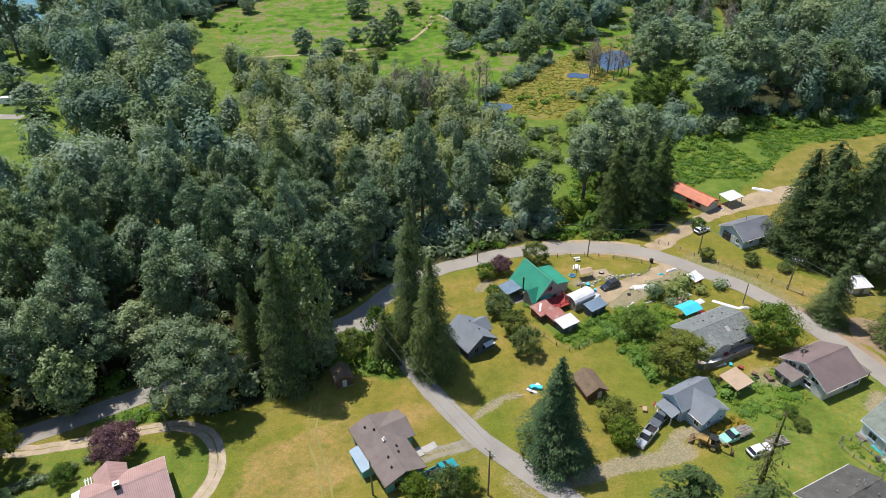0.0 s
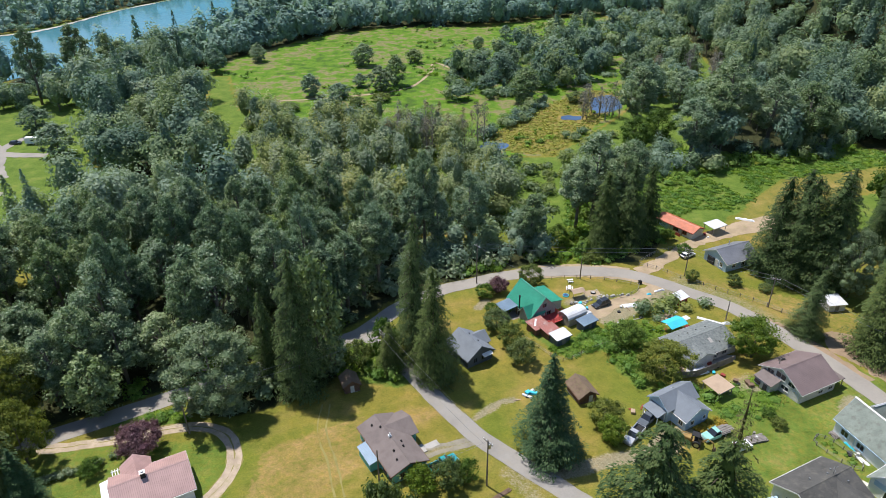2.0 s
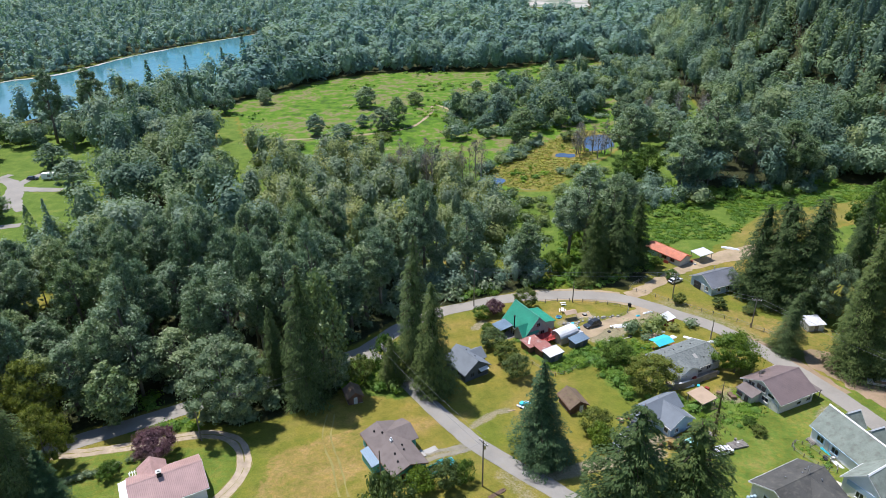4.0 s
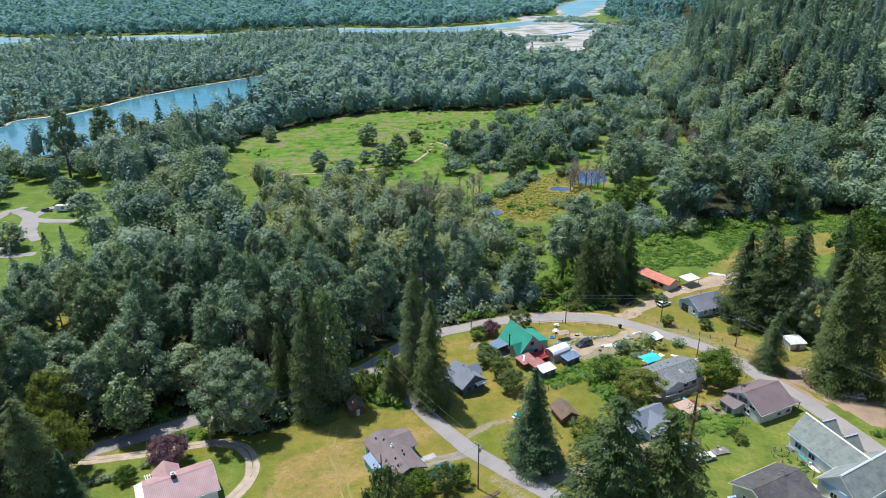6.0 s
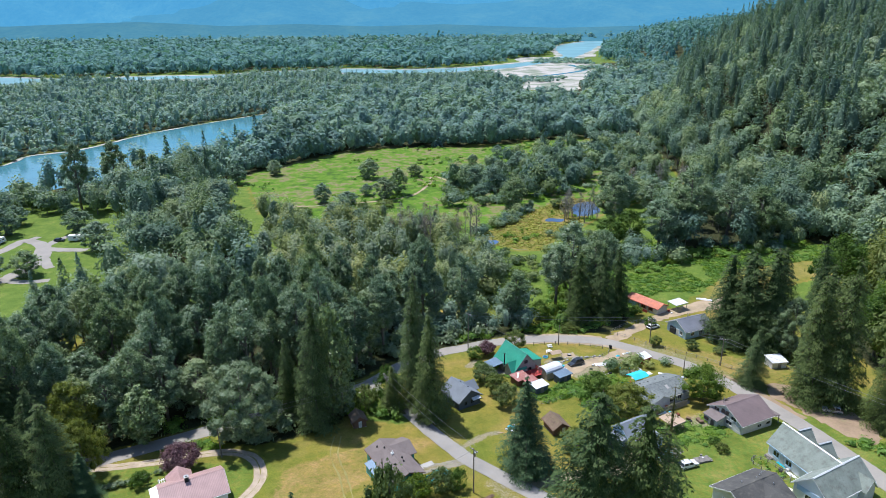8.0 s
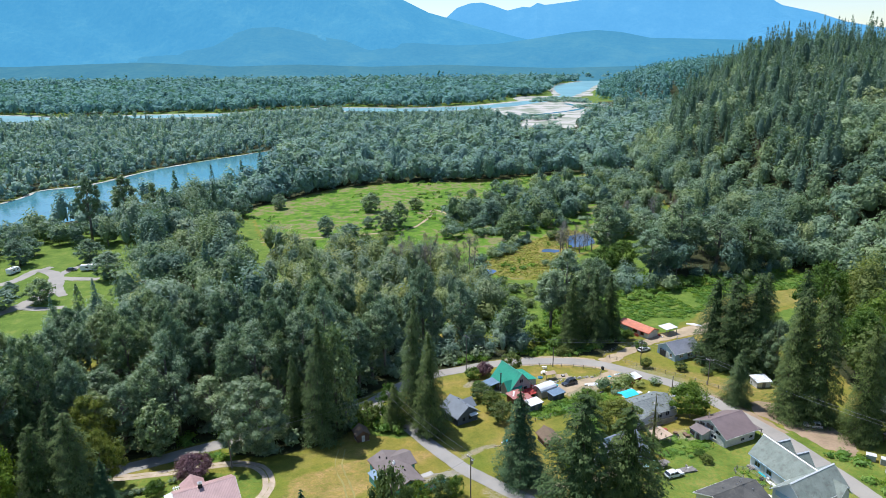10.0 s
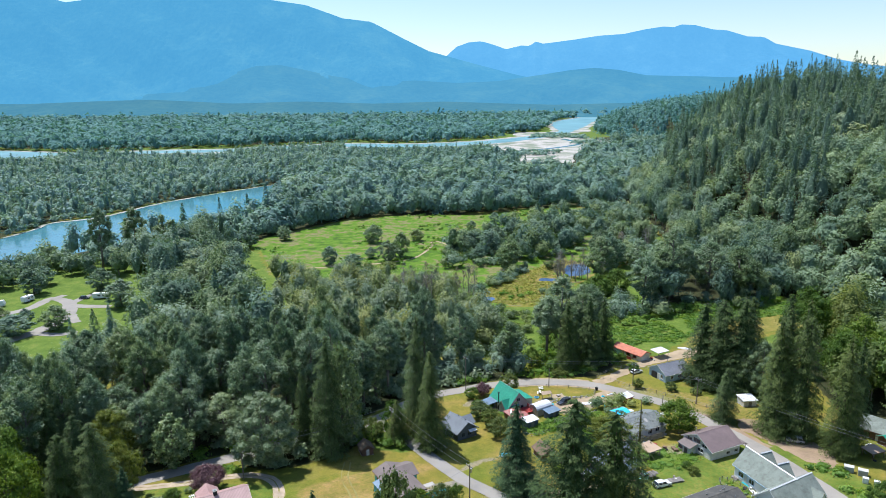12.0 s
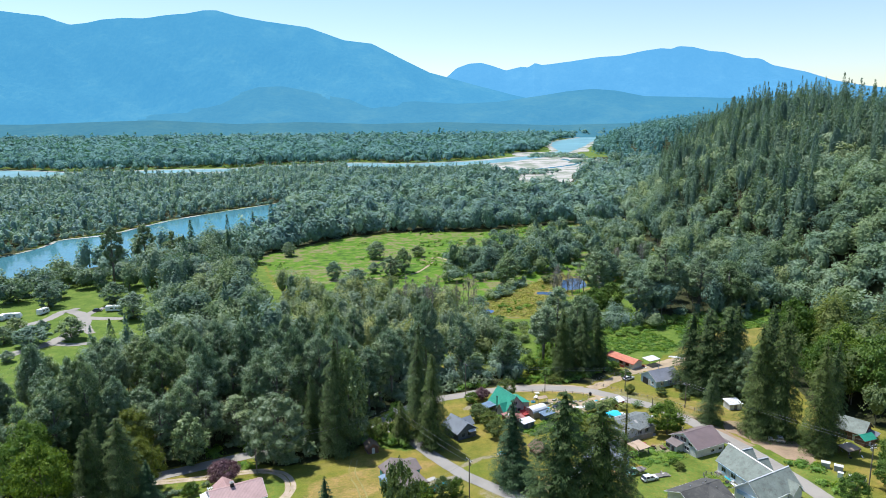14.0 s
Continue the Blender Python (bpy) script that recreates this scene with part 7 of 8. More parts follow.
# ---- fences ----
def post_fence(label, pts, spacing, post_mat, h=1.2, rails=2, rail_mat=None, board=False):
    t = thing("fence", pts[0][0], pts[0][1], 0, label, "fence", "", 0)
    line = smooth_line(pts, spacing)
    ox, oy = pts[0]
    last = None
    for p in line:
        z = ground_at(p.x, p.y)
        part("post", box(p.x - ox - 0.06, p.y - oy - 0.06, z - 0.4, p.x - ox + 0.06, p.y - oy + 0.06, z + h), post_mat, t)
        q = Vector((p.x - ox, p.y - oy, z))
        if last:
            if board:
                n = 6
                for i in range(n):
                    a, b = last.lerp(q, i / n), last.lerp(q, (i + 0.92) / n)
                    s = Vector((-(b - a).y, (b - a).x, 0)).normalized() * 0.02
                    v = [a - s, b - s, b + s, a + s]
                    v = [p_ + Vector((0, 0, 0.05)) for p_ in v] + [p_ + Vector((0, 0, h)) for p_ in v]
                    part("board", (v, [(3, 2, 1, 0), (4, 5, 6, 7), (0, 1, 5, 4), (1, 2, 6, 5), (2, 3, 7, 6), (3, 0, 4, 7)]), rail_mat or post_mat, t)
            else:
                for r in range(rails):
                    zz = Vector((0, 0, h * (r + 1) / (rails + 0.4)))
                    part("rail", tube([last + zz, q + zz], 0.03, 4, False), rail_mat or post_mat, t)
        last = q


post_fence("sagging wire fence on grey wooden posts along the road", [(52, 145), (56, 143), (61, 138), (68, 132), (75, 126), (82, 118)], 3.0, GREY_WOOD, 1.2, 2, WIRE)
post_fence("wire fence round the green-roofed house's lawn", [(24, 137.5), (34, 138.6), (44, 136.5), (49, 133.5), (46, 129.5), (40, 127.5)], 3.0, GREY_WOOD, 1.1, 2, WIRE)
post_fence("low wire fence overgrown with weeds", [(15.5, 113), (20, 106.5), (24.5, 101.5), (31, 105.5), (37, 108.5)], 2.4, BROWN_WOOD, 1.1, 2, WIRE)
post_fence("weathered grey board fence behind the long house", [(46.5, 95.4), (51, 96.0), (56, 98.6), (60.5, 101.0)], 2.2, GREY_WOOD, 1.6, 2, GREY_WOOD, True)
post_fence("garden fence of wire and thin posts", [(66.5, 77.5), (65.6, 75.5), (69.0, 69.6), (71.0, 70.4), (69.0, 76.2), (66.9, 77.7)], 1.8, GREY_WOOD, 0.9, 2, WIRE)
post_fence("wire fence beside the farm track", [(53, 147), (59, 152), (66, 155)], 3.2, GREY_WOOD, 1.2, 2, WIRE)


# ---- yard things ----
def tarp(label, x, y, yaw, w, d, mat, bulge=0.4, name="tarp", z=None, lift=0.0):
    rng = random.Random(int(x * 13 + y * 7))
    n = 7
    v, f = [], []
    for lay in (0, 1):
        for j in range(n):
            for i in range(n):
                a, b = i / (n - 1) - 0.5, j / (n - 1) - 0.5
                edge = 1 - max(abs(a), abs(b)) * 2
                hz = bulge * (min(1, edge * 2.2)) * rng.uniform(0.5, 1.0) + 0.05
                v.append((a * w + rng.uniform(-0.06, 0.06) * w * 0.5, b * d + rng.uniform(-0.06, 0.06) * d * 0.5, hz if lay else -0.05))
    for j in range(n - 1):
        for i in range(n - 1):
            q = (j * n + i, j * n + i + 1, (j + 1) * n + i + 1, (j + 1) * n + i)
            f.append(q[::-1])
            f.append(tuple(k + n * n for k in q))
    rim = [i for i in range(n)] + [j * n + n - 1 for j in range(1, n)] + [(n - 1) * n + i for i in range(n - 2, -1, -1)] + [j * n for j in range(n - 2, 0, -1)]
    for a, b in zip(rim, rim[1:] + rim[:1]):
        f.append((a, b, b + n * n, a + n * n))
    ob = part(name, (v, f), mat)
    ob.matrix_basis = pose(x, y, (ground_at(x, y) if z is None else z) + lift, 0, 0, yaw)
    return tagged(ob, label, "tarp")


tarp("white plastic sheeting heaped by the driveway", 45.0, 124.6, 10, 4.5, 1.6, TARP_WHITE)
tarp("white plastic sheeting heaped by the driveway", 47.6, 125.0, 40, 2.0, 1.2, TARP_WHITE)
tarp("long white plastic sheet on the grass", 52.6, 120.5, 35, 5.0, 1.8, TARP_WHITE)
tarp("white plastic sheet spread beside the house", 53.8, 117.2, 30, 7.0, 1.5, TARP_WHITE, 0.3)
tarp("narrow white plastic strip lying on the lawn", 61.5, 117.2, -30, 6.0, 0.9, TARP_WHITE, 0.25)
tarp("white bundle at the foot of the pole", 65.0, 116.0, 0, 2.2, 0.9, TARP_WHITE, 0.5)
tarp("white bags piled by the shed", 33.6, 120.8, 30, 1.8, 1.6, TARP_WHITE, 0.9)
tarp("blue plastic bundle by the drive", 50.6, 129.8, 10, 1.2, 0.6, TARP_BLUE)
tarp("white bundle beside the road", 53.6, 131.6, 20, 3.0, 0.7, TARP_WHITE)
tarp("white plastic junk heap behind the fence", 52.4, 97.6, 20, 3.8, 2.0, TARP_WHITE, 0.9)
tarp("white plastic junk heap under the tree", 47.4, 96.6, 20, 2.0, 1.3, TARP_WHITE, 0.7)
tarp("white sheets lying by the dry field", 91.3, 172.4, -25, 5.5, 1.2, TARP_WHITE, 0.5)
tarp("blue plastic heap by the house wall", 71.6, 75.0, -70, 2.6, 0.8, TARP_BLUE, 0.5)
tarp("white sheet lying by the hall wall", 71.8, 71.4, -70, 2.2, 0.7, TARP_WHITE, 0.3)


def canopy(label, x, y, yaw, w, d, h, mat, pole):
    t = thing("canopy", x, y, yaw, label, "canopy")
    a, b = w / 2, d / 2
    part("cover", joined(slab([(-a, -b, h), (a, -b, h), (a, 0, h + 0.5), (-a, 0, h + 0.5)], 0.05), slab([(a, b, h), (-a, b, h), (-a, 0, h + 0.5), (a, 0, h + 0.5)], 0.05)), mat, t)
    for sx in (-1, 1):
        for sy in (-1, 1):
            part("pole", tube([(sx * (a - 0.1), sy * (b - 0.1), -0.2), (sx * (a - 0.1), sy * (b - 0.1), h)], 0.05, 6), pole, t)


canopy("bright blue tarpaulin canopy beside the long house", 51.6, 113.4, 28, 4.9, 3.6, 2.2, TARP_BLUE, STEEL)
tarp("red plastic cover beside the canopy", 54.9, 114.0, 28, 2.6, 1.2, RED_WOOD, 0.9)
tarp("red wooden clutter under the canopy edge", 48.2, 109.4, 30, 2.4, 0.8, RED_WALL, 0.7)
canopy("small cream canopy over a garden seat", 32.3, 128.8, 20, 3.4, 2.2, 1.9, PLYWOOD, GREY_WOOD)


def picnic_table(label, x, y, yaw, mat, k=1.0):
    t = thing("picnic_table", x, y, yaw, label, "table")
    part("tabletop", box(-0.9 * k, -0.38 * k, 0.7, 0.9 * k, 0.38 * k, 0.76), mat, t)
    for sd in (-1, 1):
        part("bench", box(-0.9 * k, sd * 0.72 * k - 0.13, 0.42, 0.9 * k, sd * 0.72 * k + 0.13, 0.47), mat, t)
        for sx in (-0.65, 0.65):
            part("leg", tube([(sx * k, sd * 0.75 * k, -0.1), (sx * k, sd * 0.2 * k, 0.72)], 0.05, 4), mat, t)


picnic_table("white-painted picnic table on the lawn", 31.1, 132.6, 80, WHITE)
picnic_table("white garden table on the lawn", 31.9, 136.6, 10, WHITE, 0.8)
picnic_table("pale weathered picnic table beside the sheds", 112.0, 93.8, 30, WHITE_DIRTY)
picnic_table("pale picnic table on the campground grass", -206, 262, 0, WHITE_DIRTY)


def fire_pit():
    t = thing("fire_pit", 36.5, 130.6, 10, "sandy fire pit with a dark iron ring", "fire pit")
    part("sand", box(-2.0, -1.5, -0.05, 2.0, 1.5, 0.07, 0.15), DIRT, t)
    v, f = disc(0.2, 0, 0.2, 0.62, 0.4, 14)
    part("ring", (v, f), RUBBER, t)
    part("ash", disc(0.2, 0, 0.41, 0.5, 0.03, 12), CONCRETE, t)
    rng = random.Random(4)
    for i in range(9):
        a, b = rng.uniform(-1.9, 2.1), rng.choice((-1.4, 1.3)) + rng.uniform(-0.2, 0.2)
        part("stone", disc(a, b, 0.12, rng.uniform(0.12, 0.25), 0.25, 6), CONCRETE, t)


fire_pit()
tb = thing("paddling_pool", 29.6, 129.4, 0, "round blue paddling pool on the lawn", "pool")
part("rim", disc(0, 0, 0.15, 0.75, 0.34, 16), TARP_BLUE, tb)
part("water", disc(0, 0, 0.33, 0.66, 0.02, 16), POND, tb)
tb = thing("wheelie_bin", 49.7, 135.2, 20, "black wheeled bin at the roadside", "bin")
part("body", box(-0.3, -0.3, 0.05, 0.3, 0.3, 1.0, -0.05), RUBBER, tb)
part("lid", box(-0.36, -0.36, 1.0, 0.36, 0.36, 1.08, 0.05), RUBBER, tb)


def boulder_row():
    rng = random.Random(9)
    for i in range(26):
        k = i / 25
        x, y = 33 + 12 * k + rng.uniform(-0.4, 0.4), 125.4 + 3.8 * k + rng.uniform(-0.5, 0.5) + 1.2 * math.sin(k * 3)
        s = rng.uniform(0.22, 0.5)
        v, f = disc(0, 0, s * 0.4, s, s * 1.1, 7)
        v = [(a + rng.uniform(-0.1, 0.1) * s, b + rng.uniform(-0.1, 0.1) * s, c + rng.uniform(-0.2, 0.15) * s) for a, b, c in v]
        v = [(a * (0.65 if c > s * 0.4 else 1), b * (0.65 if c > s * 0.4 else 1), c) for a, b, c in v]
        ob = part("boulder", (v, f), CONCRETE)
        ob.matrix_basis = pose(x, y, ground_at(x, y), 0, 0, rng.uniform(0, 360))
        tagged(ob, "pale grey boulder edging the driveway", "stone", "boulders by the drive")


boulder_row()


def pallet_stack(label, x, y, yaw, w, d, n, mat):
    t = thing("lumber_pile", x, y, yaw, label, "lumber")
    rng = random.Random(int(x * 3))
    for i in range(n):
        yy = -d / 2 + (i % 6) * d / 6
        zz = 0.0 + (i // 6) * 0.16
        sh = rng.uniform(-0.3, 0.3)
        part("plank", box(-w / 2 + sh, yy, zz, w / 2 + sh, yy + d / 7, zz + 0.12), mat, t)


pallet_stack("pile of grey weathered planks by the hall wall", 71.2, 78.4, 20, 3.2, 1.8, 18, GREY_WOOD)
pallet_stack("stack of pale boards by the hall wall", 72.6, 73.2, -70, 2.6, 1.2, 12, GREY_WOOD)
pallet_stack("pile of old boards in the grass", 55.4, 77.0, 15, 3.6, 1.8, 18, GREY_WOOD)
# White machine beside the spruce, modelled as a stack of boards.
pallet_stack("white machinery beside the spruce, simplified to stacked boards", 15.6, 90.0, -30, 2.0, 0.7, 8, TARP_WHITE)
pallet_stack("dark edging logs beside the shrubs", 8.5, 64.4, 35, 3.6, 0.8, 6, BROWN_WOOD)
pallet_stack("boards and rubble in the weedy yard", 51.0, 118.8, 25, 4.2, 2.4, 12, PLYWOOD)
tb = thing("window_frame", 71.6, 76.0, -70, "old glazed window frame leaning by the wall", "window frame")
part("frame", joined(box(-1.1, -0.06, 0.1, -1.0, 0.06, 1.5), box(1.0, -0.06, 0.1, 1.1, 0.06, 1.5), box(-1.0, -0.06, 0.1, 1.0, 0.06, 0.2), box(-1.0, -0.06, 1.4, 1.0, 0.06, 1.5)), GREY_WOOD, tb)
part("pane", box(-1.0, -0.02, 0.2, 1.0, 0.02, 1.4), GLASS, tb)
for gx, gy, yw in ((101.2, 79.0, -30), (99.0, 81.0, -30)):
    tb = thing("storage_box", gx, gy, yw, "pale grey metal storage box by the verge", "box")
    part("body", box(-1.0, -0.7, -0.1, 1.0, 0.7, 1.4), GREY_WALL, tb)
    part("lid", box(-1.06, -0.76, 1.4, 1.06, 0.76, 1.5), WHITE_DIRTY, tb)
for gx, gy, nm in ((101.2, 73.6, 1.4), (103.4, 72.2, 1.2), (99.6, 75.4, 1.3)):
    tb = thing("utility_cabinet", gx, gy, -30, "pale grey utility cabinet beside the road", "cabinet")
    part("body", box(-0.6, -0.45, -0.1, 0.6, 0.45, nm), WHITE_DIRTY, tb)
    part("cap", box(-0.66, -0.5, nm, 0.66, 0.5, nm + 0.08, 0.05), WHITE, tb)
    part("door", box(-0.45, -0.49, 0.15, 0.45, -0.44, nm - 0.15), WHITE, tb)
tb = thing("golf_cart", 69.0, 65.4, -40, "small cream tub cart beside the annex", "cart")
part("tub", side_shell([(0.9, 0.25), (1.0, 0.7), (-1.0, 0.75), (-0.9, 0.25)], 0.45, 0.05, 0.2, 0.8), CREAM, tb)
for wx in (-0.6, 0.6):
    for wy in (-0.45, 0.45):
        wheel(tb, wx, wy, 0.24, 0.14)
tb = thing("water_tank", 52.0, 62.5, 0, "group of pale blue barrels by the house wall", "barrel")
for i in range(3):
    part("barrel", joined(disc(-0.6 + i * 0.6, 0.1 * i, 0.45, 0.28, 0.9, 12), disc(-0.6 + i * 0.6, 0.1 * i, 0.92, 0.24, 0.06, 12)), PALE_BLUE, tb)
tb = thing("water_tank", 74.4, 152.5, 0, "bright blue barrel behind the house", "barrel")
part("barrel", joined(disc(0, 0, 0.5, 0.4, 1.0, 12), disc(0, 0, 1.03, 0.34, 0.06, 12)), TARP_BLUE, tb)


# ---- odds and ends about the yards ----
def odd(kind, x, y, yaw, k, mat):
    z = ground_at(x, y)
    if kind == "bucket":
        vf = joined(disc(0, 0, 0.22 * k, 0.2 * k, 0.44 * k, 10), disc(0, 0, 0.45 * k, 0.23 * k, 0.05 * k, 10))
    elif kind == "crate":
        vf = joined(box(-0.35 * k, -0.25 * k, 0, 0.35 * k, 0.25 * k, 0.4 * k), box(-0.39 * k, -0.29 * k, 0.3 * k, 0.39 * k, 0.29 * k, 0.42 * k))
    elif kind == "tyre":
        vf = joined(disc(0, 0, 0.12, 0.36 * k, 0.24, 14), disc(0, 0, 0.13, 0.18 * k, 0.25, 10))
    else:
        vf = joined(box(-0.9 * k, -0.12, 0.02, 0.9 * k, 0.1, 0.08), box(-0.7 * k, -0.05, 0.08, 1.0 * k, 0.14, 0.13))
    ob = part(kind, vf, mat)
    ob.matrix_basis = pose(x, y, z, 0, 0, yaw)
    return tagged(ob, {"bucket": "old plastic bucket in the yard", "crate": "weathered crate abandoned in the yard", "tyre": "old black tyre lying in the yard", "board": "loose board lying in the yard"}[kind], kind, "yard clutter")


clutter = random.Random(17)
SPOTS = [((26, 121), (34, 126), 14), ((40, 113), (52, 124), 22), ((58, 92), (64, 97), 10), ((46, 96), (58, 101), 12), ((70, 69), (74, 77), 8), ((53, 76), (57, 79), 6), ((13, 88), (18, 92), 6), ((35, 84), (39, 87), 5), ((108, 86), (114, 95), 8), ((66, 157), (78, 164), 6)]
TONES = [TARP_WHITE, GREY_WOOD, BROWN_WOOD, TARP_BLUE, STEEL, RED_WALL, PLYWOOD, WHITE_DIRTY]
for (x0, y0), (x1, y1), n in SPOTS:
    for i in range(n):
        kind = clutter.choice(("bucket", "crate", "crate", "tyre", "board", "board"))
        odd(kind, clutter.uniform(x0, x1), clutter.uniform(y0, y1), clutter.uniform(0, 360), clutter.uniform(0.7, 1.5), RUBBER if kind == "tyre" else clutter.choice(TONES))


# ---- single trees and shrubs ----
def grove(rows, group=""):
    for key, x, y, hgt, wid, label in rows:
        shrub = "shrub" in key
        plant(key, x, y, hgt, wid, label, "shrub" if shrub else "tree", group, "shrub" if shrub else "tree")


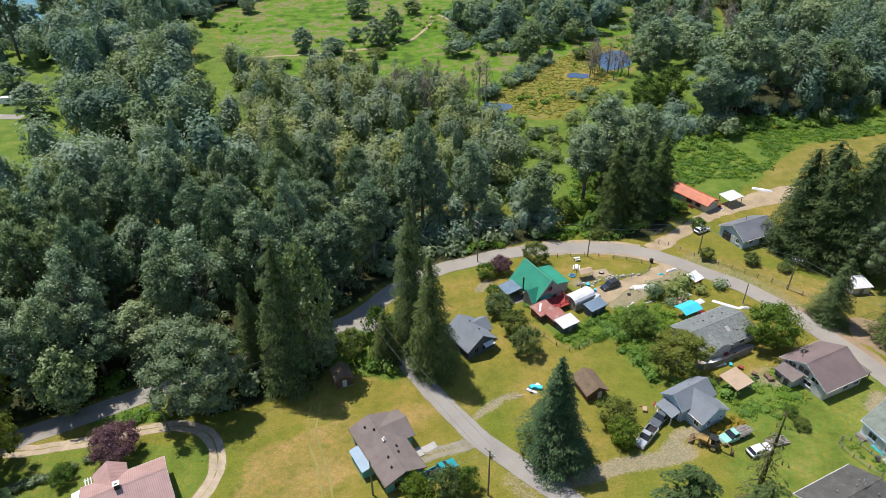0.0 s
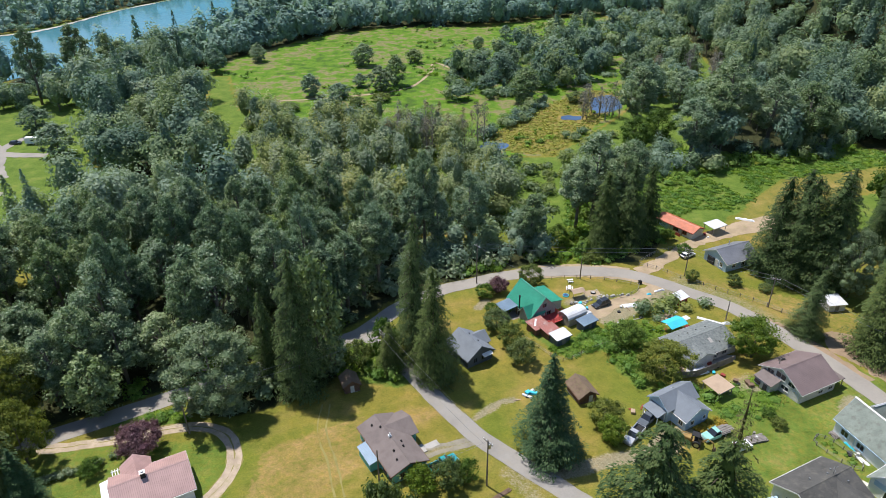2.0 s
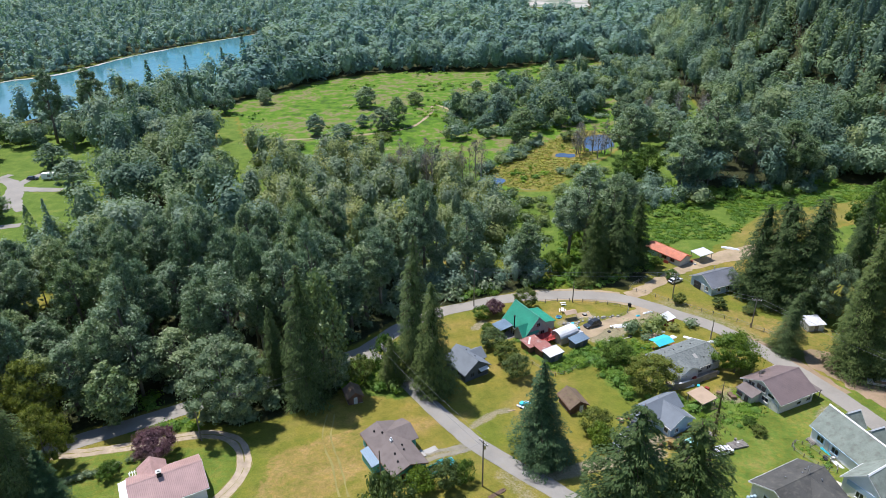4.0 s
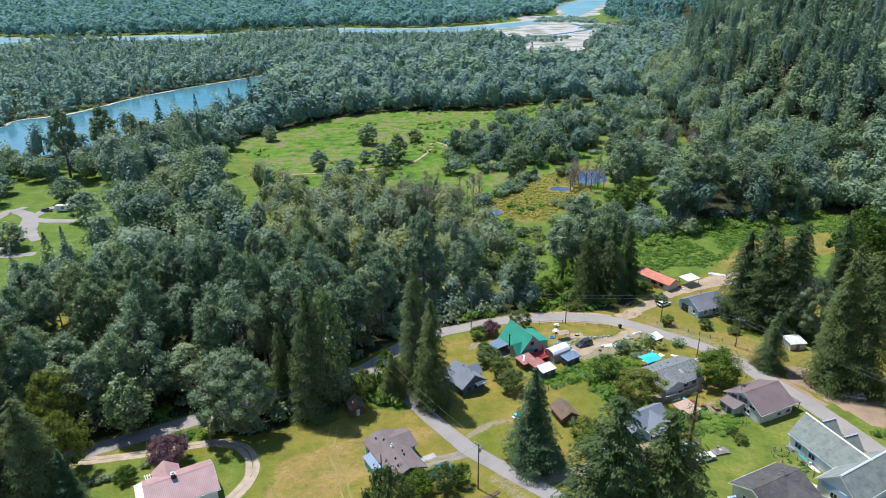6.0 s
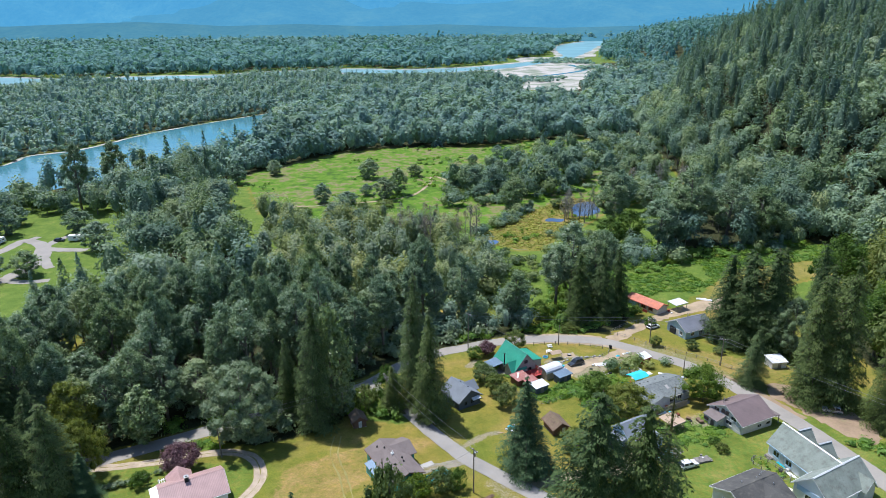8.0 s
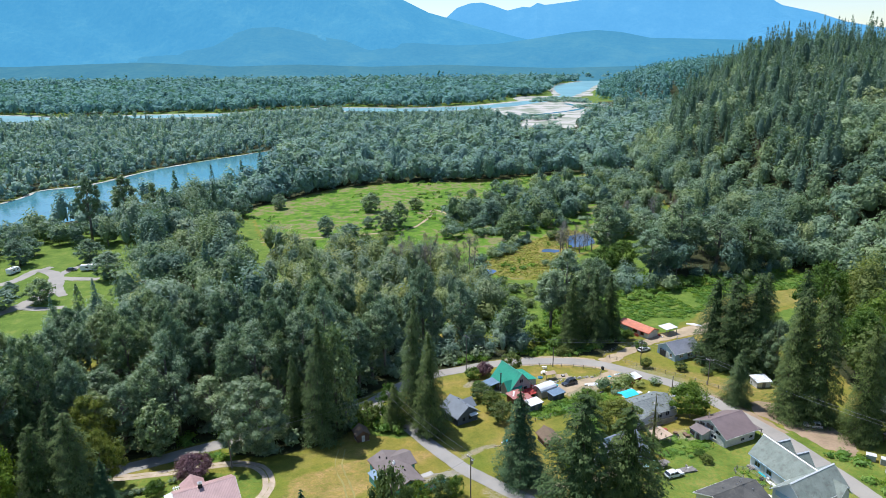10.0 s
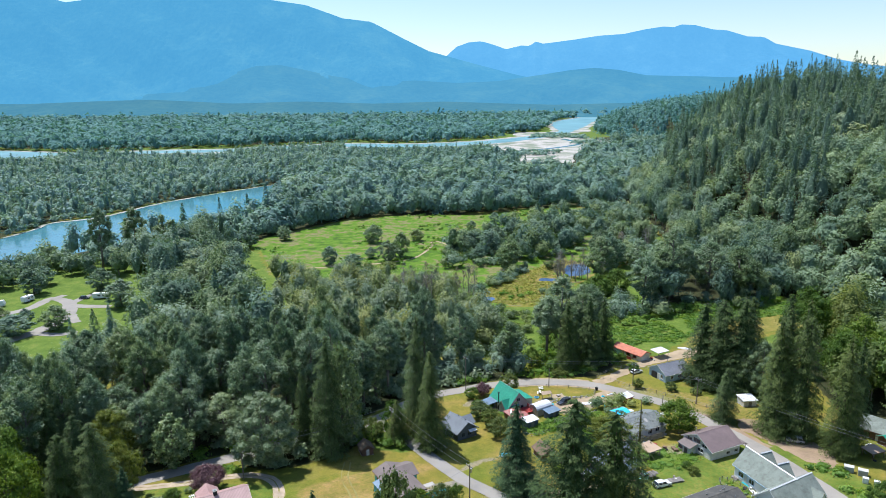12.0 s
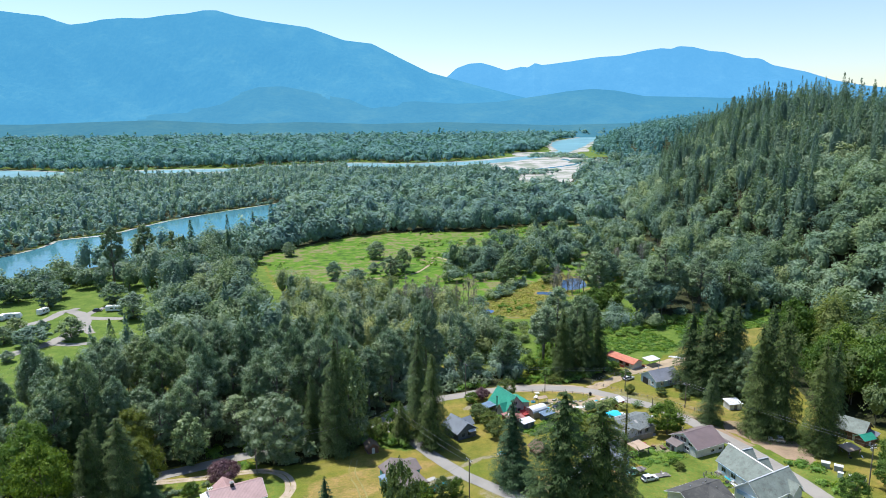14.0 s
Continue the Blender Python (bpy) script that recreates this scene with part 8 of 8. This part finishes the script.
grove([
    ("cedar", -6.8, 104.5, 35, 11, "tall dense cedar at the bend of the lane"),
    ("cedar", -2.4, 95.6, 28, 11.5, "broad dense cedar beside the lane"),
    ("cedar", -29.5, 92.5, 33, 12.5, "tall dense cedar at the wood's edge"),
    ("poplar", -26.5, 97, 29, 10, "tall leafy tree behind the cedar"),
    ("cedar", -36, 96, 22, 8, "slender conifer at the wood's edge"),
    ("poplar", -24, 97.5, 12, 6, "leafy tree beside the cedar"),
    ("spruce", 17.6, 74.2, 22.5, 13.5, "dense blue-green spruce on the lawn"),
    ("maple", -44.8, 86.5, 20.5, 16.5, "broad pale-leaved maple at the edge of the wood"),
    ("plum", -55, 74.8, 6.2, 7.6, "round dark purple plum tree"),
    ("poplar", -67, 85.5, 15, 9, "pale-leaved poplar beside the road"),
    ("great_fir", 23.1, 41.2, 38.5, 22, "tall dark fir near the lane"),
    ("great_fir", 31.8, 41, 36, 22, "tall dark fir near the lane"),
    ("thin_fir", 39.7, 55, 31, 8.5, "thin half-bare fir with drooping branches"),
    ("fir", 85, 141, 28, 15, "dark fir in the clump by the house"),
    ("fir", 89.5, 136.5, 30, 16.5, "dark fir in the clump by the house"),
    ("fir", 95, 134, 32, 17.5, "tall dark fir in the clump by the house"),
    ("fir", 93, 145, 28, 16, "dark fir in the clump by the house"),
    ("fir", 101, 141, 30, 13, "tall dark fir behind the clump by the house"),
    ("maple", 99, 128, 19, 12, "grey-green broadleaf tree between the conifers"),
    ("cedar", 91.5, 103, 34, 13.5, "huge cedar shading the parked car"),
    ("cedar", 97, 101, 39, 14.5, "huge cedar among the big cedars"),
    ("cedar", 95.5, 109, 35, 12.5, "huge cedar among the big cedars"),
    ("cedar", 102, 90, 33, 10.4, "tall cedar beside the sheds"),
    ("cedar", 106.5, 93.5, 31, 9.3, "tall cedar beside the sheds"),
    ("cedar", 80.8, 111.6, 16.5, 9, "small dense cedar beside the road"),
    ("fir", 119, 330, 17, 12, "dark conifer at the edge of the flooded wood"),
    ("fir", 124, 340, 15, 11, "dark conifer at the edge of the flooded wood"),
    ("fir", 112, 346, 13, 10, "dark conifer at the edge of the flooded wood"),
    ("alder", 88, 282, 22, 14, "tall rounded tree beside the pond"),
    ("alder", 96, 296, 15, 12, "rounded tree beside the pond"),
    ("alder", 104, 282, 18, 13, "rounded tree at the edge of the swamp"),
    ("broadleaf", 137, 122, 24, 17, "broad maple at the foot of the hill"),
    ("broadleaf", 124, 128, 22, 15, "broad maple at the foot of the hill"),
    ("broadleaf", 134, 136, 24, 16, "broad maple at the foot of the hill"),
    ("broadleaf", 134, 168, 25, 16, "bright green broadleaf tree in the field"),
    ("broadleaf", 146, 176, 18, 14, "bright green broadleaf tree in the field"),
    ("fir", 118, 150, 28, 12, "dark fir at the field's edge"),
    ("broadleaf", 65, 102.6, 10.5, 10.5, "bright green leafy tree beside the house"),
    ("walnut", 44.2, 95, 9.5, 11, "dense leafy tree between the houses"),
    ("broadleaf", 39.4, 107.5, 6.5, 7, "small leafy fruit tree"),
    ("olive_shrub", 15.8, 101.2, 6.2, 6.2, "grey-green rounded fruit tree on the lawn"),
    ("olive_shrub", 14.0, 108.0, 5.6, 6, "grey-green rounded fruit tree on the lawn"),
    ("olive_shrub", 11.2, 114.5, 5.4, 6, "grey-green rounded fruit tree on the lawn"),
    ("olive_shrub", 29.2, 81.8, 5.4, 6.4, "grey-green shrub in the lawn"),
    ("green_shrub", 29.6, 77.2, 5.2, 5.2, "bright green rounded shrub"),
    ("olive_shrub", 21.4, 135, 6.4, 6, "rounded shrub behind the green-roofed house"),
    ("plum", 12.6, 131.5, 4.4, 4.8, "dull purple-leaved plum tree"),
    ("green_shrub", 9.5, 129.5, 3.5, 4.5, "green shrub by the road"),
    ("green_shrub", 10.8, 121, 2.8, 4, "green shrub by the porch"),
    ("green_shrub", -4.7, 66.2, 4.2, 5.2, "bright green shrub beside the teal house"),
    ("olive_shrub", -0.2, 66.6, 5.6, 5.4, "feathery olive-green shrub beside the truck"),
    ("green_shrub", 3.0, 67.6, 5.0, 3.8, "slender green shrub beside the truck"),
    ("olive_shrub", -8.6, 51.1, 18, 9, "thin-leaved tree in front of the teal house"),
    ("spruce", -23.2, 42.2, 20, 9, "slender spruce on the lawn"),
    ("green_shrub", -22, 57.5, 3.2, 4.4, "green shrub on the lawn"),
    ("green_shrub", -61.5, 69.6, 3, 4, "rounded garden shrub by the hedge"),
    ("spruce", -68.6, 62.8, 12.5, 8, "slender spruce beside the road"),
    ("cedar", -74.5, 64.5, 23, 13, "dense broad conifer beside the road"),
    ("cedar", -81, 62, 21, 12, "dense broad conifer beside the road"),
    ("walnut", -73.5, 72, 14, 9, "yellow-green leafy tree beside the road"),
    ("walnut", -80.5, 82.5, 17, 11, "yellow-green leafy tree at the wood's edge"),
    ("cedar", -93.5, 80, 22, 11, "dark conifer at the wood's edge"),
    ("cedar", -86, 77, 19, 10, "dark conifer at the wood's edge"),
    ("broadleaf", -90, 58, 19, 13, "leafy tree beside the road"),
    ("broadleaf", -98, 66, 21, 13, "leafy tree beside the road"),
    ("cedar", -12, 98.5, 13, 7, "bushy young cedar beside the lane"),
    ("green_shrub", -13.5, 103.5, 10, 7, "tall leafy shrub beside the lane"),
    ("olive_shrub", -26.5, 106, 8, 6, "grey-green small tree by the road"),
    ("olive_shrub", -19, 100, 7, 6, "grey-green small tree by the road"),
    ("fir", 43.5, 153, 25, 11, "dark fir behind the road bend"),
    ("fir", 52, 157, 26, 11, "dark fir beside the red-roofed shed"),
    ("cottonwood", 44, 171, 29, 12, "tall rounded cottonwood by the sheds"),
    ("cottonwood", 51, 168, 27, 11, "tall rounded cottonwood by the sheds"),
    ("cottonwood", 38, 165, 24, 10, "rounded cottonwood by the sheds"),
    ("fir", 58, 161, 24, 10, "dark fir beside the red-roofed shed"),
    ("maple", 51, 177, 23, 12, "dark broadleaf tree behind the sheds"),
    ("cottonwood", 57, 180, 24, 11, "dark broadleaf tree behind the sheds"),
    ("poplar", 47, 162, 20, 9, "leafy tree among the firs"),
    ("cottonwood", 77, 252, 27, 14, "tall rounded poplar beyond the field"),
    ("cottonwood", 89, 220, 24, 13, "tall rounded poplar beyond the field"),
    ("cottonwood", 107, 236, 34, 17, "very tall rounded poplar beyond the field"),
    ("cottonwood", 98, 226, 27, 13, "tall rounded poplar beyond the field"),
    ("cottonwood", 122, 232, 28, 14, "tall rounded poplar beyond the field"),
    ("cottonwood", 136, 232, 25, 14, "tall rounded poplar beyond the field"),
    ("broadleaf", 72, 232, 13, 12, "bright green broadleaf tree by the pond"),
    ("broadleaf", 82, 238, 14, 12, "bright green broadleaf tree by the pond"),
    ("broadleaf", 31.5, 156.5, 7.5, 6, "small bright tree at the wood's edge"),
    ("olive_shrub", 40, 148.5, 2.6, 6, "olive shrub on the verge"),
    ("green_shrub", 66, 151.5, 3, 4, "green shrub by the farm track"),
    ("green_shrub", 64, 160, 3.2, 4, "rounded green shrub by the red-roofed shed"),
    ("olive_shrub", 63.5, 136.8, 3.4, 3.6, "grey-green shrub by the fence"),
    ("olive_shrub", 73.5, 134.5, 3, 4, "grey-green shrub in the dry grass"),
    ("olive_shrub", 80, 131, 2.2, 3.2, "dry grey shrub in the grass"),
    ("green_shrub", 60.5, 83.6, 1.6, 2.6, "garden shrub on the lawn"),
    ("olive_shrub", 61, 80.5, 2.0, 3, "garden shrub on the lawn"),
    ("green_shrub", 71.2, 66.4, 2.6, 2.2, "small clipped shrub by the annex"),
    ("broadleaf", 95, 62, 8, 7, "leafy tree beside the road"),
    ("broadleaf", 108, 68, 9, 9, "leafy tree beside the road"),
    ("broadleaf", 116, 80, 9, 8, "leafy tree beside the sheds"),
    ("broadleaf", 112, 62, 12, 11, "leafy tree beside the road"),
])
meadow_rows = [("alder", -63.5, 305, 11, 9), ("maple", -31, 311, 13, 13), ("alder", -24.5, 322, 15, 10), ("alder", -42, 320, 7, 6.5), ("alder", 36, 290, 17, 13), ("alder", 57.6, 330, 15, 12), ("alder", 17, 327, 14, 11), ("alder", -45, 362, 12, 12), ("alder", -17, 366, 8, 9), ("alder", -50, 302, 7, 10), ("alder", 28, 330, 15, 13), ("alder", 20, 308, 9, 9), ("alder", 44, 318, 12, 11), ("alder", 60, 350, 14, 12), ("alder", 78, 344, 13, 11), ("alder", 88, 362, 11, 10), ("maple", 92, 318, 17, 15), ("alder", 34, 352, 13, 11), ("alder", 10, 344, 11, 10), ("alder", 48, 378, 13, 11), ("alder", 66, 402, 14, 11), ("alder", -105, 372, 10, 9), ("alder", -122, 350, 13, 10), ("alder", 20, 400, 7, 7), ("alder", 38, 420, 9, 8), ("olive_shrub", -40, 290, 4, 8), ("olive_shrub", -70, 284, 3.5, 9), ("olive_shrub", -30, 296, 4, 9), ("olive_shrub", 8, 318, 4, 8), ("olive_shrub", 60, 292, 5, 9)]
for k, x, y, hg, wd in meadow_rows:
    plant(k, x, y, hg, wd, "rounded dark green tree standing in the meadow" if k != "olive_shrub" else "spreading shrub in the wet meadow", "tree" if k != "olive_shrub" else "shrub", "meadow trees", "tree" if k != "olive_shrub" else "shrub")
park_rows = [(-200.6, 252, 14, 12), (-169.6, 257, 12, 12), (-148, 231, 13, 13), (-161.4, 200.5, 10.5, 10.5), (-174, 192.5, 9, 13), (-188, 205, 9, 9), (-187.7, 196, 8, 8), (-172.5, 174, 5, 5), (-178, 208, 7, 6), (-205, 268, 10, 11), (-226, 262, 9, 11), (-196, 186, 10, 11), (-214, 206, 13, 13), (-212, 180, 13, 12), (-228, 238, 12, 12)]
for x, y, hg, wd in park_rows:
    plant("alder", x, y, hg, wd, "shade tree on the campground grass", "tree", "campground trees")
for x, y, hg, wd in ((-188, 296, 36, 12), (-180, 322, 32, 14), (-160, 316, 28, 13)):
    plant("cottonwood", x, y, hg, wd, "very tall slender riverside cottonwood", "tree", "riverside trees")
dead = random.Random(8)
for i in range(16):
    plant("dead_tree", dead.uniform(58, 84), dead.uniform(264, 276), dead.uniform(9, 17), dead.uniform(3, 5.5), "bare grey dead tree at the pond", "tree", "dead trees")
for i in range(26):
    plant("dead_tree", dead.uniform(-22, 16), dead.uniform(222, 244), dead.uniform(13, 18), dead.uniform(4, 6), "thin grey half-dead alder in the swamp", "tree", "dead trees")

# ---- thickets and rough growth ----
SWAMP = [(-72, 200), (-48, 175), (-13, 169), (24, 166), (24, 186), (20, 208), (8, 232), (-16, 260), (-66, 262), (-90, 276), (-75, 240)]
SWAMP_TALL = thinned(scatter(SWAMP, 6.0, 70), 16, 0.25, 5.0)
woodland("swamp_alders", SWAMP_TALL, 13, 7.0, 260, 0.7, LEAF_SWAMP, "grey-green alders and willows in the swamp", 170, 0.0, 0.08, BARK_PALE, 0.4)
woodland("swamp_willows", scatter(SWAMP, 5.0, 71), 4.2, 5.2, 90, 0.68, LEAF_SWAMP, "low grey-green willow scrub", 171, 0, 0.0, None, 0.5, category="scrub")
EAST_SCRUB = [(0, 292), (30, 300), (66, 316), (92, 340), (120, 400), (146, 452), (130, 470), (96, 458), (60, 420), (24, 384), (0, 340)]
woodland("meadow_scrub", thinned(scatter(EAST_SCRUB, 6.0, 72), 14, 0.05, 6.0), 4.5, 6.0, 90, 0.85, LEAF_MID, "scattered scrub across the wet meadow", 172, 0.05, 0.0, None, 0.6, category="scrub")
woodland("meadow_scrub", thinned(scatter(EAST_SCRUB, 9.0, 73), 16, 0.0, 7.0), 12.0, 9.5, 220, 1.1, LEAF_MID, "trees scattered across the wet meadow", 173, 0.05, 0.05, None, 0.4)
EAST_FRINGE = [(84, 292), (118, 308), (134, 345), (147, 400), (156, 462), (150, 488), (118, 452), (122, 400), (98, 345)]
woodland("meadow_scrub", thinned(scatter(EAST_FRINGE, 6.5, 107), 15, 0.18, 9.0), 8.5, 8.0, 200, 1.0, LEAF_MID, "alders and willows along the meadow's edge", 207, 0.1, 0.0, None, 0.5)
woodland("reeds", scatter(EAST_FRINGE, 2.6, 108), 0.6, 2.6, 9, 0.7, LEAF_REED, "golden-green reeds along the meadow's edge", 208, 0, 0.0, None, 0.5, category="reeds")
woodland("meadow_tussocks", thinned(scatter(MEADOW, 5.5, 74), 25, -0.2, 8.0), 1.0, 2.8, 16, 0.8, LEAF_BRAMBLE, "low bushes dotted over the meadow", 174, 0, 0.0, None, 0.6, category="scrub")
woodland("reeds", scatter(REED_BED, 1.7, 75, lambda x, y: off_lines(x, y, [([(67, 279), (72, 287), (75, 296)], 8), ([(52, 270), (56, 269)], 4.5), ([(15, 236), (21, 237)], 4)])), 0.4, 2.2, 9, 0.5, LEAF_REED, "golden-green reeds round the ponds", 175, 0, 0.0, None, 0.5, category="reeds")
woodland("bank_scrub", scatter([(18, 226), (34, 218), (50, 208), (44, 190), (30, 176), (22, 200)], 4.6, 76), 2.4, 4.2, 70, 0.75, LEAF_WILLOW, "pale green scrub at the swamp's edge", 176, 0, 0.0, None, 0.5, category="scrub")
for poly, sp, hgt, seed, lab in ((FIELD_GREEN, 1.75, 0.5, 77, "bright green brambles and bracken over the field"), (BRAMBLE_LANE, 1.9, 2.4, 78, "bright green bramble thicket beside the lane"), (BRAMBLE_ROAD, 1.7, 1.2, 79, "bright green bramble bank beside the road"), (BRAMBLE_YARD, 1.9, 1.1, 80, "weeds and brambles round the sheds"), (BRAMBLE_STRIP, 1.8, 1.7, 81, "bright green hops and brambles between the yards"), (ROUGH_MID, 2.2, 0.45, 82, "rough green growth beside the house"), (WEED_YARD, 1.4, 0.6, 83, "rank green weeds inside the yard fence")):
    keep = lambda x, y: ~inside(x, y, FIELD_DRY) & off_lines(x, y, [(MAIN_ROAD, 4.2), ([(51, 141.5), (60, 148.5), (70, 157), (91, 168)], 5.5), ([(69, 168), (73, 163)], 5), (LANE, 3.0), ([(44, 84), (45, 83)], 6), ([(24, 111), (29, 116)], 4.2), ([(53, 91), (53.5, 90.5)], 3), ([(77, 165), (81, 165)], 3.4)])
    woodland("brambles", thinned(scatter(poly, sp, seed, keep), 13 if poly is FIELD_GREEN else 7, 0.3 if poly is FIELD_GREEN else 0.6, seed), hgt, sp * 1.5, 34 if poly is FIELD_GREEN else 64, 0.42 if poly is FIELD_GREEN else 0.3, LEAF_BRAMBLE, lab, 180 + seed, 0, 0.0, None, 0.5, category="brambles")
VERGE_WOOD = [(2, 139), (14, 143), (26, 146.5), (44, 146), (52, 150), (62, 156), (60, 163), (48, 158), (34, 152), (20, 150), (4, 145)]
woodland("brambles", thinned(scatter(VERGE_WOOD, 2.4, 90), 9, 0.15, 3.0), 1.4, 3.6, 36, 0.5, LEAF_BRAMBLE, "green brambles along the wood's edge", 190, 0, 0.0, None, 0.6, category="brambles")
woodland("brambles", thinned(scatter([(-72, 88), (-60, 91.5), (-50, 97), (-36, 107), (-30, 112), (-24, 118), (-34, 116), (-50, 104), (-64, 95)], 2.2, 91), 8, 0.1, 4.0), 1.2, 3.2, 34, 0.5, LEAF_BRAMBLE, "low green growth along the shaded road", 191, 0, 0.0, None, 0.6, category="brambles")
FIELD_EDGE = [(58, 207), (78, 196), (99, 213), (131, 217), (158, 231), (150, 238), (125, 228), (100, 223), (90, 234), (70, 230)]
woodland("brambles", scatter(FIELD_EDGE, 2.2, 102), 1.8, 3.6, 44, 0.45, LEAF_BRAMBLE, "green brambles along the foot of the hill", 202, 0, 0.0, None, 0.6, category="brambles")
woodland("edge_bushes", thinned(scatter(FIELD_EDGE, 5.0, 103), 9, 0.15, 2.0), 6.0, 6.0, 200, 0.6, LEAF_MID, "leafy bushes at the wood's foot", 203, 0, 0.0, None, 0.5, category="bushes")
WOOD_SKIRT = [(-31, 118), (-16, 136.5), (0, 143.5), (20, 148), (33, 148.5), (33, 154), (20, 154), (-2, 150), (-18, 143), (-35, 123)]
woodland("wood_skirt", scatter(WOOD_SKIRT, 4.0, 104, lambda x, y: off_lines(x, y, [(MAIN_ROAD, 5.0)])), 6.5, 5.5, 220, 0.5, LEAF_MID, "dark leafy young trees along the wood's edge", 204, 0.1, 0.0, None, 0.5)
BACK_THICKET = [(-40, 152), (-10, 150), (31, 151), (30, 169), (-12, 170), (-45, 172)]
woodland("thicket", scatter(BACK_THICKET, 4.5, 105), 5.5, 5.5, 150, 0.6, LEAF_MID, "leafy thicket behind the cottonwoods", 205, 0, 0.0, None, 0.5, category="thicket")
PARK_BACK = [(-228, 250), (-217, 268), (-206, 280), (-186, 279), (-170, 285), (-158, 278), (-150, 300), (-175, 325), (-225, 312), (-245, 280)]
for lo, hi, tall, seed in ((-300, -176, 11, 206), (-176, -100, 19, 209)):
    mixed("riverside_wood", scatter(PARK_BACK, 8.0, 106, lambda x, y: ~inside(x, y, RIVER_BED) & (x > lo) & (x <= hi)), seed, LEAF_MID, "riverside trees behind the campground", tall, 9, 320, 1.0, 0.05, 0.04, BARK)
GLADE = [(40, 194), (51, 193), (47, 176), (44.5, 164), (53, 150), (36, 151), (33, 158), (38, 176)]
woodland("brambles", scatter(GLADE, 1.8, 98), 1.5, 3.0, 40, 0.42, LEAF_BRAMBLE, "pale green brambles filling the glade", 198, 0, 0.0, None, 0.6, category="brambles")
woodland("glade_bushes", thinned(scatter(GLADE, 4.5, 99), 9, 0.1, 2.0), 4.0, 4.2, 130, 0.5, LEAF_BRIGHT, "leafy bushes in the glade", 199, 0, 0.0, None, 0.5, category="bushes")
HEDGE_LINE = [(13, 245), (22, 259), (32, 273), (42, 291), (47, 292), (37, 271), (26, 257), (17, 243)]
woodland("pond_shrubs", scatter(HEDGE_LINE, 3.4, 100), 4.5, 5.5, 160, 0.6, LEAF_MID, "line of dark shrubs beside the reed bed", 200, 0.05, 0.0, None, 0.4, category="shrubs")
POND_SCRUB = [(49, 250), (62, 250), (70, 246), (62, 226), (52, 206), (40, 202), (43, 224)]
woodland("pond_scrub", scatter(POND_SCRUB, 4.6, 101), 3.0, 4.6, 120, 0.58, LEAF_WILLOW, "pale green willow scrub below the pond", 201, 0, 0.0, None, 0.5, category="scrub")
for i in range(12):
    plant("dead_tree", dead.uniform(104, 140), dead.uniform(312, 336), dead.uniform(11, 17), dead.uniform(4, 6), "bare pinkish-grey dead tree in the flooded wood", "tree", "dead trees")
YARD_ROW = [(44, 116), (50, 117), (58, 122), (66, 120), (69, 117), (64, 113), (70, 112), (72, 115), (60, 127), (52, 124), (46, 121)]
woodland("yard_bushes", thinned(scatter(YARD_ROW, 3.0, 92, lambda x, y: off_lines(x, y, [(MAIN_ROAD, 4.0), ([(48, 112), (53, 114)], 4.0), ([(53, 117), (57, 119)], 2.0), ([(59, 118.5), (64, 116)], 2.0), ([(56, 126), (57, 125.5)], 2.4)])), 7, 0.35, 2.0), 2.8, 3.8, 110, 0.5, LEAF_WILLOW, "unkempt leafy bushes round the yard", 192, 0, 0.0, None, 0.5, category="bushes")
woodland("daylilies", scatter([(44.6, 79.8), (51.2, 83.4), (52.0, 81.6), (46, 78.2)], 0.7, 93), 0.7, 1.1, 30, 0.3, LEAF_FLOWER, "patch of orange and yellow daylilies", 193, 0, 0.0, None, 0.4, category="flowers")
woodland("clipped_hedge", scatter([(-59.9, 72.6), (-57.4, 74.0), (-57.0, 75.0), (-59.5, 73.8)], 0.5, 94), 1.2, 1.2, 40, 0.26, LEAF_MAPLE, "clipped dark green hedge", 194, 0, 0.0, None, 0.1, category="hedge")
woodland("clipped_hedge", scatter([(-69.5, 66.4), (-60.0, 71.6), (-60.6, 72.7), (-70.1, 67.5)], 0.5, 95), 1.2, 1.2, 40, 0.26, LEAF_MAPLE, "clipped dark green hedge", 195, 0, 0.0, None, 0.1, category="hedge")
woodland("garden_rows", scatter([(66.8, 76.2), (69.2, 70.6), (70.4, 71.2), (68.4, 76.6)], 0.9, 96), 0.35, 0.9, 14, 0.3, LEAF_BRAMBLE, "green vegetable rows inside the garden fence", 196, 0, 0.0, None, 0.4, category="vegetables")
woodland("roadside_weeds", thinned(scatter([(89, 86), (95, 84), (99, 78), (98, 70), (94, 66), (92, 76)], 1.6, 97, lambda x, y: off_lines(x, y, [(MAIN_ROAD, 4.2)])), 6, 0.1, 1.0), 1.0, 2.4, 34, 0.45, LEAF_BRAMBLE, "green weeds along the road's edge", 197, 0, 0.0, None, 0.5, category="weeds")
